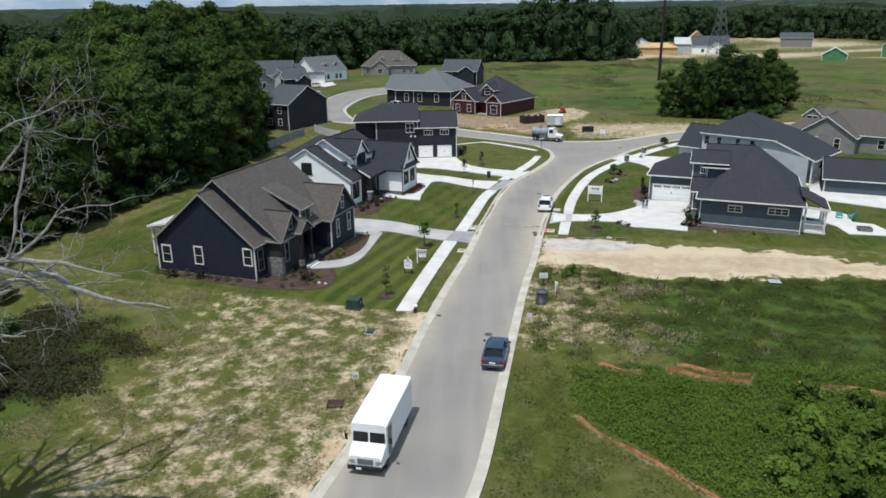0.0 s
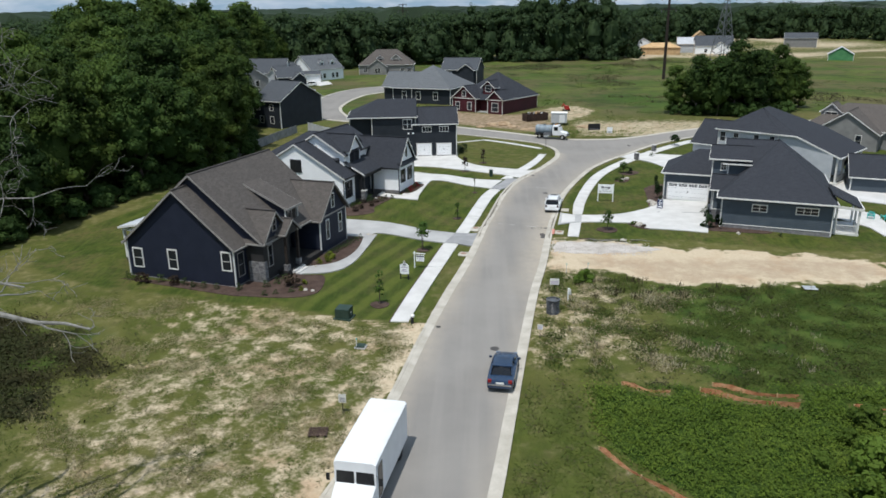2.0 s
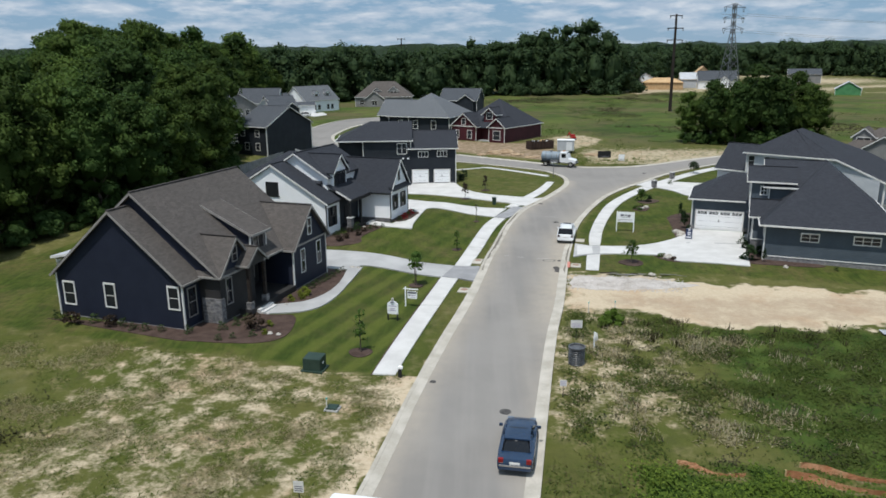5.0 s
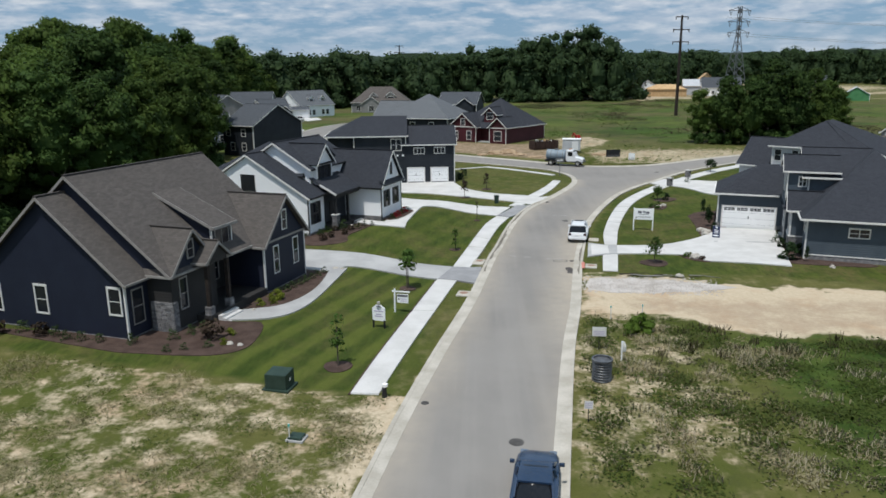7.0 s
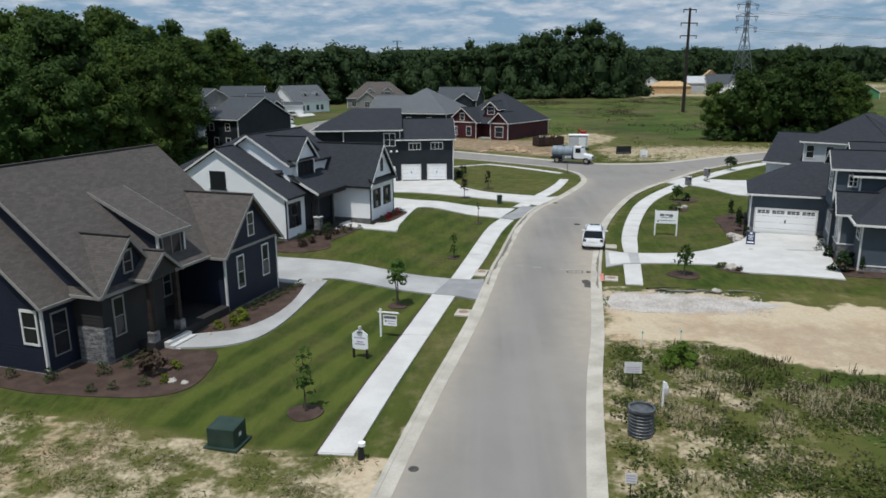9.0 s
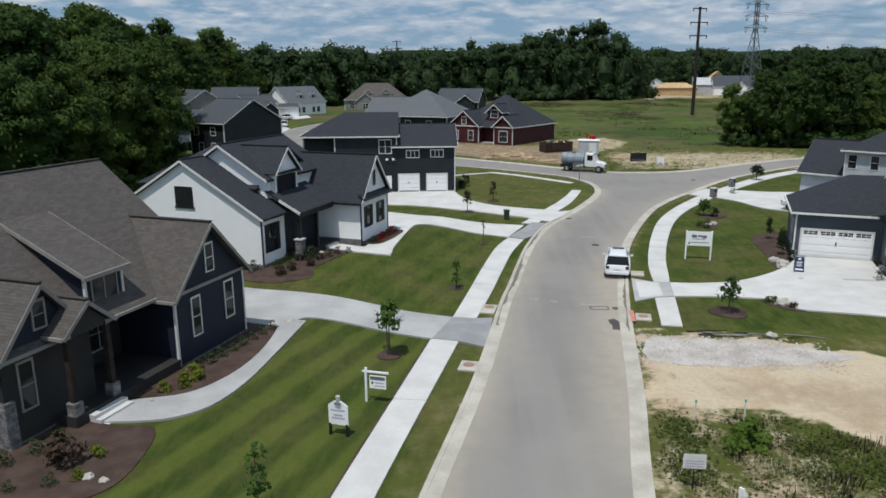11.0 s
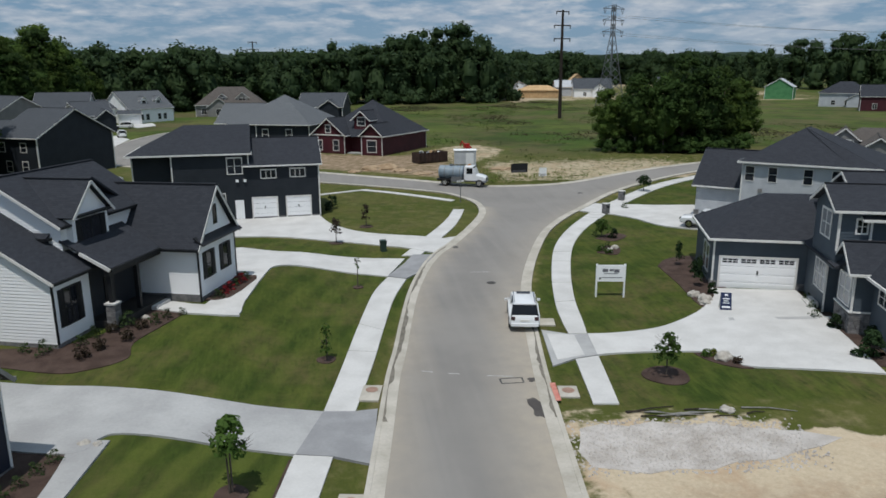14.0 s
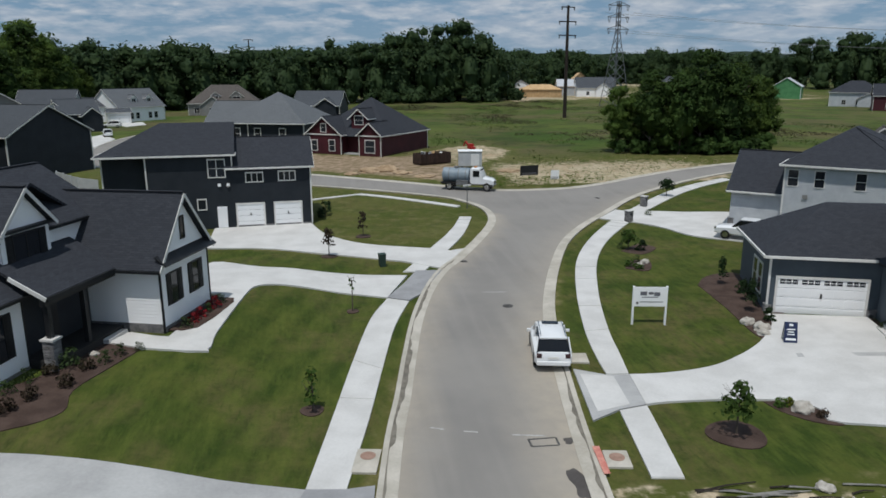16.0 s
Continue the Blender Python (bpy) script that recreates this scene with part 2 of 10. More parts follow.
TEAL = mottled("turquoise_plastic", (0.05, 0.42, 0.40), (0.07, 0.50, 0.47), 2, 30, 0.45, 0.0, grain=0.06)
SIGNBLUE = mottled("navy_sign_face", (0.02, 0.03, 0.075), (0.025, 0.037, 0.09), 3, 30, 0.4, 0.0)
SIGNINK = mottled("grey_print", (0.12, 0.12, 0.14), (0.16, 0.16, 0.18), 3, 30, 0.5, 0.0)
LILAC = mottled("faded_lilac_print", (0.42, 0.37, 0.50), (0.52, 0.47, 0.58), 3, 30, 0.6, 0.0)
REDPAINT = mottled("red_marking_paint", (0.48, 0.15, 0.12), (0.60, 0.28, 0.22), 3, 12, 0.8, 0.0, grain=0.4)
BROWNLID = mottled("rusty_meter_lid", (0.26, 0.16, 0.12), (0.34, 0.22, 0.17), 4, 20, 0.8, 0.005)
CASTIRON = mottled("cast_iron", (0.06, 0.057, 0.055), (0.10, 0.095, 0.09), 5, 20, 0.7, 0.006)
BLACKPIPE = mottled("black_corrugated_plastic", (0.05, 0.053, 0.058), (0.12, 0.126, 0.135), 3, 20, 0.35, 0.003)
LEAF = foliage("woodland_leaves", (0.038, 0.074, 0.017), (0.064, 0.106, 0.026), (0.032, 0.064, 0.019), 0.34)
LEAF_SUN = foliage("sunny_woodland_leaves", (0.062, 0.104, 0.020), (0.096, 0.142, 0.032), (0.048, 0.088, 0.022), 0.38)
LEAF_FAR = foliage("distant_leaves", (0.038, 0.068, 0.026), (0.062, 0.098, 0.038), (0.040, 0.070, 0.034), 0.40)
CANOPY = mottled("distant_canopy", (0.010, 0.022, 0.010), (0.020, 0.036, 0.017), 0.01, 0.06, 0.9, 1.5, grain=0.4)
LEAF_YOUNG = foliage("sapling_leaves", (0.05, 0.10, 0.02), (0.085, 0.14, 0.032), (0.05, 0.09, 0.02))
LEAF_DARK = foliage("evergreen_leaves", (0.014, 0.030, 0.011), (0.026, 0.048, 0.016), (0.014, 0.026, 0.010), 0.1)
LEAF_BOX = foliage("boxwood_leaves", (0.030, 0.052, 0.018), (0.050, 0.078, 0.026), (0.028, 0.046, 0.016), 0.2)
LEAF_LIME = foliage("lime_leaves", (0.12, 0.15, 0.02), (0.18, 0.20, 0.035), (0.10, 0.13, 0.02))
LEAF_RED = foliage("red_leaves", (0.16, 0.012, 0.018), (0.26, 0.03, 0.03), (0.12, 0.01, 0.015))
LEAF_PLUM = foliage("purple_leaves", (0.035, 0.022, 0.018), (0.055, 0.04, 0.025), (0.03, 0.028, 0.015), 0.1)
WEED = foliage("field_weeds", (0.058, 0.092, 0.018), (0.096, 0.126, 0.030), (0.076, 0.090, 0.026))
SEDGE = foliage("brown_weeds", (0.078, 0.070, 0.038), (0.120, 0.104, 0.064), (0.062, 0.062, 0.032))
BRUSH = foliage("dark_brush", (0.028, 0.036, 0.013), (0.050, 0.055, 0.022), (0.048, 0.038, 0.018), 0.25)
WEED_DARK = foliage("dark_weeds", (0.042, 0.070, 0.016), (0.070, 0.098, 0.026), (0.036, 0.062, 0.014))
LEAF_BUSH = foliage("weed_bush_leaves", (0.088, 0.148, 0.022), (0.138, 0.198, 0.038), (0.074, 0.126, 0.020), 0.40)
STALK = foliage("dead_stalks", (0.34, 0.30, 0.21), (0.50, 0.46, 0.34), (0.28, 0.24, 0.16), 0.3)
LEAF_LUSH = foliage("lush_weed_leaves", (0.112, 0.172, 0.022), (0.172, 0.226, 0.040), (0.088, 0.146, 0.020), 0.40)
STRAW = foliage("dry_weeds", (0.33, 0.29, 0.16), (0.47, 0.43, 0.26), (0.28, 0.24, 0.12))


def asphalt_material():
    m, t, p = material("aged_asphalt")
    v = world_pos(t)
    big = ramp_of(t, noise_tex(t, v, 0.12, 5.0, 0.6), 0.3, 0.7)
    lane = t.nodes.new("ShaderNodeVectorMath"); lane.operation = "MULTIPLY"
    lane.inputs[1].default_value = (1.1, 0.05, 1.0)
    t.links.new(v, lane.inputs[0])
    fin = noise_tex(t, v, 30.0, 4.0, 0.7)
    mid = noise_tex(t, v, 1.3, 5.0, 0.6)
    col = mixc(t, big, (0.212, 0.200, 0.186), (0.256, 0.241, 0.223))
    col = mixc(t, math_of(t, "MULTIPLY", ramp_of(t, noise_tex(t, lane.outputs[0], 0.8, 4.0, 0.6), 0.42, 0.68), 0.38), col, (0.285, 0.268, 0.248))
    dust = t.nodes.new("ShaderNodeAttribute"); dust.attribute_name = "dust"
    d = math_of(t, "MULTIPLY", dust.outputs["Fac"], math_of(t, "ADD", mid, 0.25))
    col = mixc(t, d, col, (0.42, 0.365, 0.29))
    k = math_of(t, "ADD", math_of(t, "MULTIPLY", fin, 0.3), 0.85)
    sc = t.nodes.new("ShaderNodeVectorMath"); sc.operation = "SCALE"
    t.links.new(col, sc.inputs[0]); t.links.new(k, sc.inputs[3])
    t.links.new(sc.outputs[0], p.inputs["Base Color"])
    p.inputs["Roughness"].default_value = 0.9
    p.inputs["Specular IOR Level"].default_value = 0.25
    bump_of(t, p, fin, 0.006)
    return m


ASPHALT = asphalt_material()


def ground_material():
    """One earth: mown lawn, rough grass, bare sand, meadow and mulch, as the sheet's own soil values tell."""
    m, t, p = material("ground_cover")
    v = world_pos(t)

    def att(n):
        a = t.nodes.new("ShaderNodeAttribute")
        a.attribute_name = n
        return a.outputs["Fac"]

    n_big, n_mid, n_fin = noise_tex(t, v, 0.09, 4.0), noise_tex(t, v, 0.75, 6.0, 0.66), noise_tex(t, v, 9.0, 5.0, 0.7)
    n_hi = noise_tex(t, v, 3.2, 5.0, 0.65)
    # rough field grass
    rough = mixc(t, ramp_of(t, n_big, 0.35, 0.65), (0.067, 0.082, 0.017), (0.108, 0.105, 0.033))
    rough = mixc(t, ramp_of(t, n_mid, 0.45, 0.75), rough, (0.195, 0.168, 0.080))
    rough = mixc(t, math_of(t, "MULTIPLY", ramp_of(t, noise_tex(t, v, 0.5, 6.0, 0.7), 0.5, 0.72), 0.65), rough, (0.060, 0.062, 0.024))
    soil = mixc(t, ramp_of(t, n_hi, 0.25, 0.75), (0.47, 0.385, 0.270), (0.545, 0.455, 0.330))
    soil = mixc(t, math_of(t, "MULTIPLY", ramp_of(t, noise_tex(t, v, 0.22, 6.0, 0.7), 0.46, 0.68), 0.75), soil, (0.42, 0.295, 0.190))
    soil = mixc(t, math_of(t, "MULTIPLY", ramp_of(t, noise_tex(t, v, 0.6, 6.0, 0.72), 0.55, 0.75), 0.4), soil, (0.25, 0.185, 0.12))
    thr = math_of(t, "ADD", math_of(t, "MULTIPLY", att("bare"), 1.15), math_of(t, "ADD", math_of(t, "MULTIPLY", n_mid, 0.85), math_of(t, "ADD", math_of(t, "MULTIPLY", n_hi, 0.24), 0.055)))
    col = mixc(t, ramp_of(t, thr, 0.95, 1.22), rough, soil)
    # tall meadow
    mead = mixc(t, ramp_of(t, noise_tex(t, v, 0.035, 4.0), 0.35, 0.65), (0.050, 0.086, 0.016), (0.112, 0.132, 0.032))
    mead = mixc(t, math_of(t, "MULTIPLY", ramp_of(t, noise_tex(t, v, 0.07, 6.0, 0.7), 0.44, 0.64), 0.85), mead, (0.036, 0.050, 0.016))
    mead = mixc(t, math_of(t, "MULTIPLY", ramp_of(t, noise_tex(t, v, 0.03, 6.0, 0.72), 0.44, 0.60), 0.8), mead, (0.112, 0.094, 0.046))
    mead = mixc(t, math_of(t, "MULTIPLY", ramp_of(t, noise_tex(t, v, 0.16, 6.0, 0.75), 0.5, 0.66), 0.6), mead, (0.030, 0.044, 0.014))
    col = mixc(t, att("meadow"), col, mead)
    # lawn
    lawn = mixc(t, ramp_of(t, noise_tex(t, v, 0.28, 5.0, 0.6), 0.38, 0.68), (0.036, 0.057, 0.010), (0.080, 0.090, 0.020))
    lawn = mixc(t, math_of(t, "MULTIPLY", ramp_of(t, noise_tex(t, v, 0.17, 5.0, 0.65), 0.43, 0.64), 0.72), lawn, (0.118, 0.096, 0.040))
    rot = t.nodes.new("ShaderNodeVectorMath"); rot.operation = "DOT_PRODUCT"
    rot.inputs[1].default_value = (0.946, -0.325, 0.0)
    t.links.new(v, rot.inputs[0])
    st = math_of(t, "SINE", math_of(t, "ADD", math_of(t, "MULTIPLY", rot.outputs["Value"], 3.1), math_of(t, "MULTIPLY", noise_tex(t, v, 0.35, 4.0), 2.4)))
    lawn = mixc(t, math_of(t, "MULTIPLY", ramp_of(t, noise_tex(t, v, 1.6, 6.0, 0.7), 0.4, 0.72), 0.62), lawn, (0.024, 0.042, 0.008))
    drag = t.nodes.new("ShaderNodeVectorMath"); drag.operation = "MULTIPLY"
    drag.inputs[1].default_value = (2.6, 0.55, 1.0)
    t.links.new(v, drag.inputs[0])
    lawn = mixc(t, math_of(t, "MULTIPLY", ramp_of(t, noise_tex(t, drag.outputs[0], 0.8, 5.0, 0.7), 0.42, 0.66), 0.55), lawn, (0.088, 0.112, 0.022))
    lawn = mixc(t, math_of(t, "MULTIPLY", ramp_of(t, noise_tex(t, drag.outputs[0], 1.7, 5.0, 0.7), 0.50, 0.72), 0.6), lawn, (0.022, 0.040, 0.008))
    band = ramp_of(t, math_of(t, "ADD", st, math_of(t, "MULTIPLY", n_hi, 0.8)), -0.35, 1.1)
    lawn = mixc(t, math_of(t, "MULTIPLY", math_of(t, "MULTIPLY", band, att("mown")), 0.62), lawn, (0.088, 0.109, 0.022))
    lawn = mixc(t, math_of(t, "MULTIPLY", math_of(t, "MULTIPLY", math_of(t, "SUBTRACT", 1.0, band), att("mown")), 0.45), lawn, (0.030, 0.050, 0.010))
    col = mixc(t, att("lawn"), col, lawn)
    rank = mixc(t, ramp_of(t, noise_tex(t, v, 0.4, 6.0, 0.7), 0.38, 0.62), (0.030, 0.058, 0.010), (0.066, 0.098, 0.020))
    rank = mixc(t, math_of(t, "MULTIPLY", ramp_of(t, n_hi, 0.45, 0.7), 0.5), rank, (0.022, 0.036, 0.008))
    col = mixc(t, ramp_of(t, math_of(t, "ADD", att("rank"), math_of(t, "MULTIPLY", n_mid, 0.7)), 0.62, 0.95), col, rank)
    clay = mixc(t, ramp_of(t, n_mid, 0.3, 0.7), (0.22, 0.150, 0.100), (0.35, 0.262, 0.185))
    col = mixc(t, ramp_of(t, math_of(t, "ADD", att("clay"), math_of(t, "MULTIPLY", n_mid, 0.5)), 0.6, 0.95), col, clay)
    k = math_of(t, "ADD", math_of(t, "MULTIPLY", n_fin, 0.5), 0.75)
    sc = t.nodes.new("ShaderNodeVectorMath"); sc.operation = "SCALE"
    t.links.new(col, sc.inputs[0]); t.links.new(k, sc.inputs[3])
    t.links.new(sc.outputs[0], p.inputs["Base Color"])
    p.inputs["Roughness"].default_value = 0.95
    p.inputs["Specular IOR Level"].default_value = 0.1
    bump_of(t, p, math_of(t, "ADD", n_fin, n_hi), 0.022)
    return m


GROUND = ground_material()

# ---- the lie of the land ----
CURB_L = [(-31.0, -70), (-23.9, -40), (-14.5, 0), (-10.2, 18), (-6.9, 32.4), (-5.8, 37.1), (-3.8, 46.1), (-2.3, 57.2), (-0.9, 66.1), (0, 71.1), (1.1, 77.5), (2.0, 84), (2.8, 90), (3.5, 94), (4.3, 99.1), (5.4, 105.3), (6.9, 111.2), (8.5, 115.6), (10.3, 118.9), (12.7, 124)]
CURB_R = [(-20.1, -70), (-13.0, -40), (-3.6, 0), (-0.3, 18), (3.0, 32.6), (3.9, 37.5), (5.0, 45.6), (6.4, 56), (8.0, 67.2), (9.4, 75), (10.6, 83.2), (11.4, 88.5), (12.6, 95.2), (13.9, 101.8), (15.4, 107.5), (18.0, 115.0), (21.1, 122.3), (24.6, 128), (29, 133.6), (34.6, 140.6), (41.5, 147.1), (53, 155.2), (66, 161), (84, 165), (130, 168)]
TURN_L = [(12.7, 124), (15.0, 129.6), (16.0, 133.8), (15.9, 138), (14.6, 141.5), (12.7, 144.3), (7.4, 148.1), (3.2, 150.7), (-2.6, 153.9), (-12, 158.5), (-20, 164.5), (-27.5, 174), (-32.5, 186), (-35.5, 198), (-36.0, 210), (-35.5, 220), (-33.5, 232), (-27.9, 241.7)]
CURB_FAR = [(-30, 262), (-40, 252), (-44.5, 235), (-45.5, 214), (-43.5, 195), (-38.5, 181), (-31, 173.5), (-20, 169.5), (-10, 167), (-3, 163.6), (3.5, 159.2), (8, 156.2), (14.4, 151.7), (20.3, 148.2), (25.6, 147.9), (29.6, 148.6), (34.2, 150.9), (39.7, 154.6), (45.5, 158.4), (52, 161.9), (62, 166.2), (84, 172.0), (130, 176)]


def step(a, b, x):
    k = min(1.0, max(0.0, (x - a) / (b - a)))
    return k * k * (3 - 2 * k)


LY, LX = [p[1] for p in CURB_L + TURN_L[1:5]], [p[0] for p in CURB_L + TURN_L[1:5]]
RY, RX = [p[1] for p in CURB_R], [p[0] for p in CURB_R]


def land(x, y):
    """Height of the ground."""
    z = -0.35 + 1.65 * step(92, 180, y)
    if 50 < y < 140:
        d = float(np.interp(y, LY, LX)) - x
        if d > 0:
            z += step(5, 12, d) * (0.55 * step(56, 66, y) + 0.6 * step(86, 97, y)) * (1 - step(108, 124, y))
        d = x - float(np.interp(y, RY, RX))
        if d > 0:
            z += 0.35 * step(7, 16, d) * step(80, 88, y)
    if y > 300:
        z += 9.0 * step(330, 700, y)
    return z


def curve(pts, sub=5):
    """A smooth line through the points (Catmull-Rom)."""
    out = []
    for i in range(len(pts) - 1):
        p0, p1, p2, p3 = (Vector(pts[max(0, min(len(pts) - 1, j))]) for j in (i - 1, i, i + 1, i + 2))
        for k in range(sub):
            s = k / sub
            out.append(0.5 * ((2 * p1) + (p2 - p0) * s + (2 * p0 - 5 * p1 + 4 * p2 - p3) * s * s + (3 * p1 - p0 - 3 * p2 + p3) * s ** 3))
    out.append(Vector(pts[-1]))
    return out


def shift(line, d):
    """The line moved d metres to its left."""
    out = []
    for i, p in enumerate(line):
        a, b = line[max(0, i - 1)], line[min(len(line) - 1, i + 1)]
        n = Vector((-(b - a).y, (b - a).x)).normalized()
        out.append(p + n * d)
    return out


def inside(x, y, poly):
    hit, j = False, len(poly) - 1
    for i in range(len(poly)):
        xi, yi, xj, yj = poly[i][0], poly[i][1], poly[j][0], poly[j][1]
        if (yi > y) != (yj > y) and x < (xj - xi) * (y - yi) / (yj - yi) + xi:
            hit = not hit
        j = i
    return hit


# ---- mesh helpers ----
def mesh_of(bm, name, mat):
    me = bpy.data.meshes.new(name)
    bm.to_mesh(me)
    bm.free()
    for mm in (mat if isinstance(mat, (list, tuple)) else [mat]):
        me.materials.append(mm)
    return me


def part(name, bm, mat, parent, label=""):
    ob = new(name, mesh_of(bm, name, mat))
    ob.parent = parent
    if label:
        tagged(ob, label)
    return ob


def thing(name, label, category, m=None, group="", kind=""):
    ob = new(name)
    ob.empty_display_size = 0.2
    if m is not None:
        ob.matrix_world = m
    return tagged(ob, label, category, group, kind)


def structure(name, bm, mat, label="", category="ground"):
    return tagged(new(name, mesh_of(bm, name, mat)), label, category, "", "structure")


def box(bm, x0, x1, y0, y1, z0, z1, bevel=0.0):
    vs = [bm.verts.new((x, y, z)) for z in (z0, z1) for y in (y0, y1) for x in (x0, x1)]
    fs = [bm.faces.new([vs[i] for i in q]) for q in ((0, 2, 3, 1), (4, 5, 7, 6), (0, 1, 5, 4), (2, 6, 7, 3), (0, 4, 6, 2), (1, 3, 7, 5))]
    if bevel:
        es = list({e for f in fs for e in f.edges})
        bmesh.ops.bevel(bm, geom=es, offset=bevel, segments=2, affect="EDGES", profile=0.6)
    return bm


def boxes(*dims, bevel=0.0):
    bm = bmesh.new()
    for d in dims:
        box(bm, *d, bevel=bevel)
    return bm


def beam(bm, p, q, w, h, up=(0, 0, 1)):
    """A board from p to q, w wide and h high, hung centred on the line."""
    p, q = Vector(p), Vector(q)
    d = (q - p).normalized()
    s = d.cross(Vector(up)).normalized() * (w / 2)
    u = s.cross(d).normalized() * (h / 2)
    vs = [bm.verts.new(c + a * s + b * u) for c in (p, q) for a, b in ((-1, -1), (1, -1), (1, 1), (-1, 1))]
    for f in ((0, 1, 2, 3), (7, 6, 5, 4), (0, 4, 5, 1), (1, 5, 6, 2), (2, 6, 7, 3), (3, 7, 4, 0)):
        bm.faces.new([vs[i] for i in f])
    return bm


def tube(bm, pts, radii, n=7):
    """A round, tapering limb along the points."""
    rings = []
    for i, p in enumerate(pts):
        p = Vector(p)
        d = Vector(pts[min(len(pts) - 1, i + 1)]) - Vector(pts[max(0, i - 1)])
        d.normalize()
        a = d.orthogonal().normalized()
        b = d.cross(a)
        rings.append([bm.verts.new(p + radii[i] * (math.cos(k * 2 * math.pi / n) * a + math.sin(k * 2 * math.pi / n) * b)) for k in range(n)])
    for r0, r1 in zip(rings, rings[1:]):
        for k in range(n):
            bm.faces.new((r0[k], r0[(k + 1) % n], r1[(k + 1) % n], r1[k]))
    bm.faces.new(rings[0][::-1])
    bm.faces.new(rings[-1])
    return bm


def disc(bm, c, r, z0, z1, n=20, sx=1.0, sy=1.0):
    lo = [bm.verts.new((c[0] + r * sx * math.cos(k * 2 * math.pi / n), c[1] + r * sy * math.sin(k * 2 * math.pi / n), z0)) for k in range(n)]
    hi = [bm.verts.new((v.co.x, v.co.y, z1)) for v in lo]
    for k in range(n):
        bm.faces.new((lo[k], lo[(k + 1) % n], hi[(k + 1) % n], hi[k]))
    bm.faces.new(hi)
    bm.faces.new(lo[::-1])
    return bm


def sheet(outline, lift, grid=2.0, skirt=0.14, zfun=None):
    """A paved sheet inside the outline that follows the land, with its edge turned down."""
    from mathutils.geometry import delaunay_2d_cdt
    zfun = zfun or land
    pts = [Vector((p[0], p[1])) for p in outline]
    n = len(pts)
    xs, ys = [p.x for p in pts], [p.y for p in pts]
    extra = []
    y = math.floor(min(ys) / grid) * grid
    while y < max(ys):
        x = math.floor(min(xs) / grid) * grid
        while x < max(xs):
            if inside(x, y, pts):
                extra.append(Vector((x, y)))
            x += grid
        y += grid
    vs, _, faces, _, _, _ = delaunay_2d_cdt(pts + extra, [(i, (i + 1) % n) for i in range(n)], [], 1, 1e-4)
    bm = bmesh.new()
    bv = [bm.verts.new((v.x, v.y, zfun(v.x, v.y) + lift)) for v in vs]
    for f in faces:
        bm.faces.new([bv[i] for i in f])
    bmesh.ops.recalc_face_normals(bm, faces=bm.faces)
    if sum(f.normal.z for f in bm.faces) < 0:
        bmesh.ops.reverse_faces(bm, faces=bm.faces)
    if skirt:
        edges = [e for e in bm.edges if len(e.link_faces) == 1]
        made = bmesh.ops.extrude_edge_only(bm, edges=edges)
        for v in made["geom"]:
            if isinstance(v, bmesh.types.BMVert):
                v.co.z -= skirt
    return bm


def ribbon(line_a, line_b, lift, skirt=0.14, lift_b=None):
    """A strip between two lines of as many points."""
    bm = bmesh.new()
    lift_b = lift if lift_b is None else lift_b
    a = [bm.verts.new((p[0], p[1], land(p[0], p[1]) + lift)) for p in line_a]
    b = [bm.verts.new((p[0], p[1], land(p[0], p[1]) + lift_b)) for p in line_b]
    for i in range(len(a) - 1):
        bm.faces.new((a[i], a[i + 1], b[i + 1], b[i]))
    bmesh.ops.recalc_face_normals(bm, faces=bm.faces)
    if sum(f.normal.z for f in bm.faces) < 0:
        bmesh.ops.reverse_faces(bm, faces=bm.faces)
    if skirt:
        made = bmesh.ops.extrude_edge_only(bm, edges=[e for e in bm.edges if len(e.link_faces) == 1])
        for v in made["geom"]:
            if isinstance(v, bmesh.types.BMVert):
                v.co.z -= skirt
    return bm

# ---- soil map ----
LAWN_A = [(-5.0, 60.3), (-9.6, 61.0), (-16, 62.2), (-20.6, 63.2), (-34, 66.5), (-44, 72), (-47, 84), (-40, 100), (-30, 98), (-18, 92), (-9, 89.5), (-2, 87.5), (1.8, 86.2), (1.9, 82), (1.1, 77.5), (0, 71.1), (-0.9, 66.1), (-2.0, 60.3)]
LAWN_B = [(1.8, 86.4), (-0.4, 86.6), (-12, 89.8), (-22, 93), (-32, 100), (-34, 128), (-20, 130), (-12, 126), (0, 121), (6.5, 117.6), (9.6, 118.6), (7, 111.5), (4.3, 99.1)]
LAWN_C = [(-2.0, 134), (-0.2, 128), (3, 124.5), (8.4, 122), (10.3, 120.6), (12.7, 124), (15.1, 129.6), (16.4, 134), (16.4, 138), (15, 141.5), (7.4, 148.1), (-2.6, 153.9), (-12, 158.5), (-24, 152), (-30, 140), (-19, 134)]
LAWN_R = [(10.8, 85.4), (14.5, 84.8), (21, 84.6), (30, 82.3), (39, 80.5), (56, 78.5), (70, 84), (74, 120), (90, 150), (60, 158), (41, 146.5), (29, 133), (20, 121), (14, 102), (11.3, 88)]
DIRT_R = [(8.9, 75.0), (13.5, 74), (16.2, 72.4), (18.6, 70.4), (22.4, 68.6), (29.4, 69.3), (45, 69.6), (70, 66), (72, 74), (47.4, 75.5), (39.1, 79.8), (28.7, 81.5), (19.6, 83.6), (13, 84.8), (10.4, 84.8)]
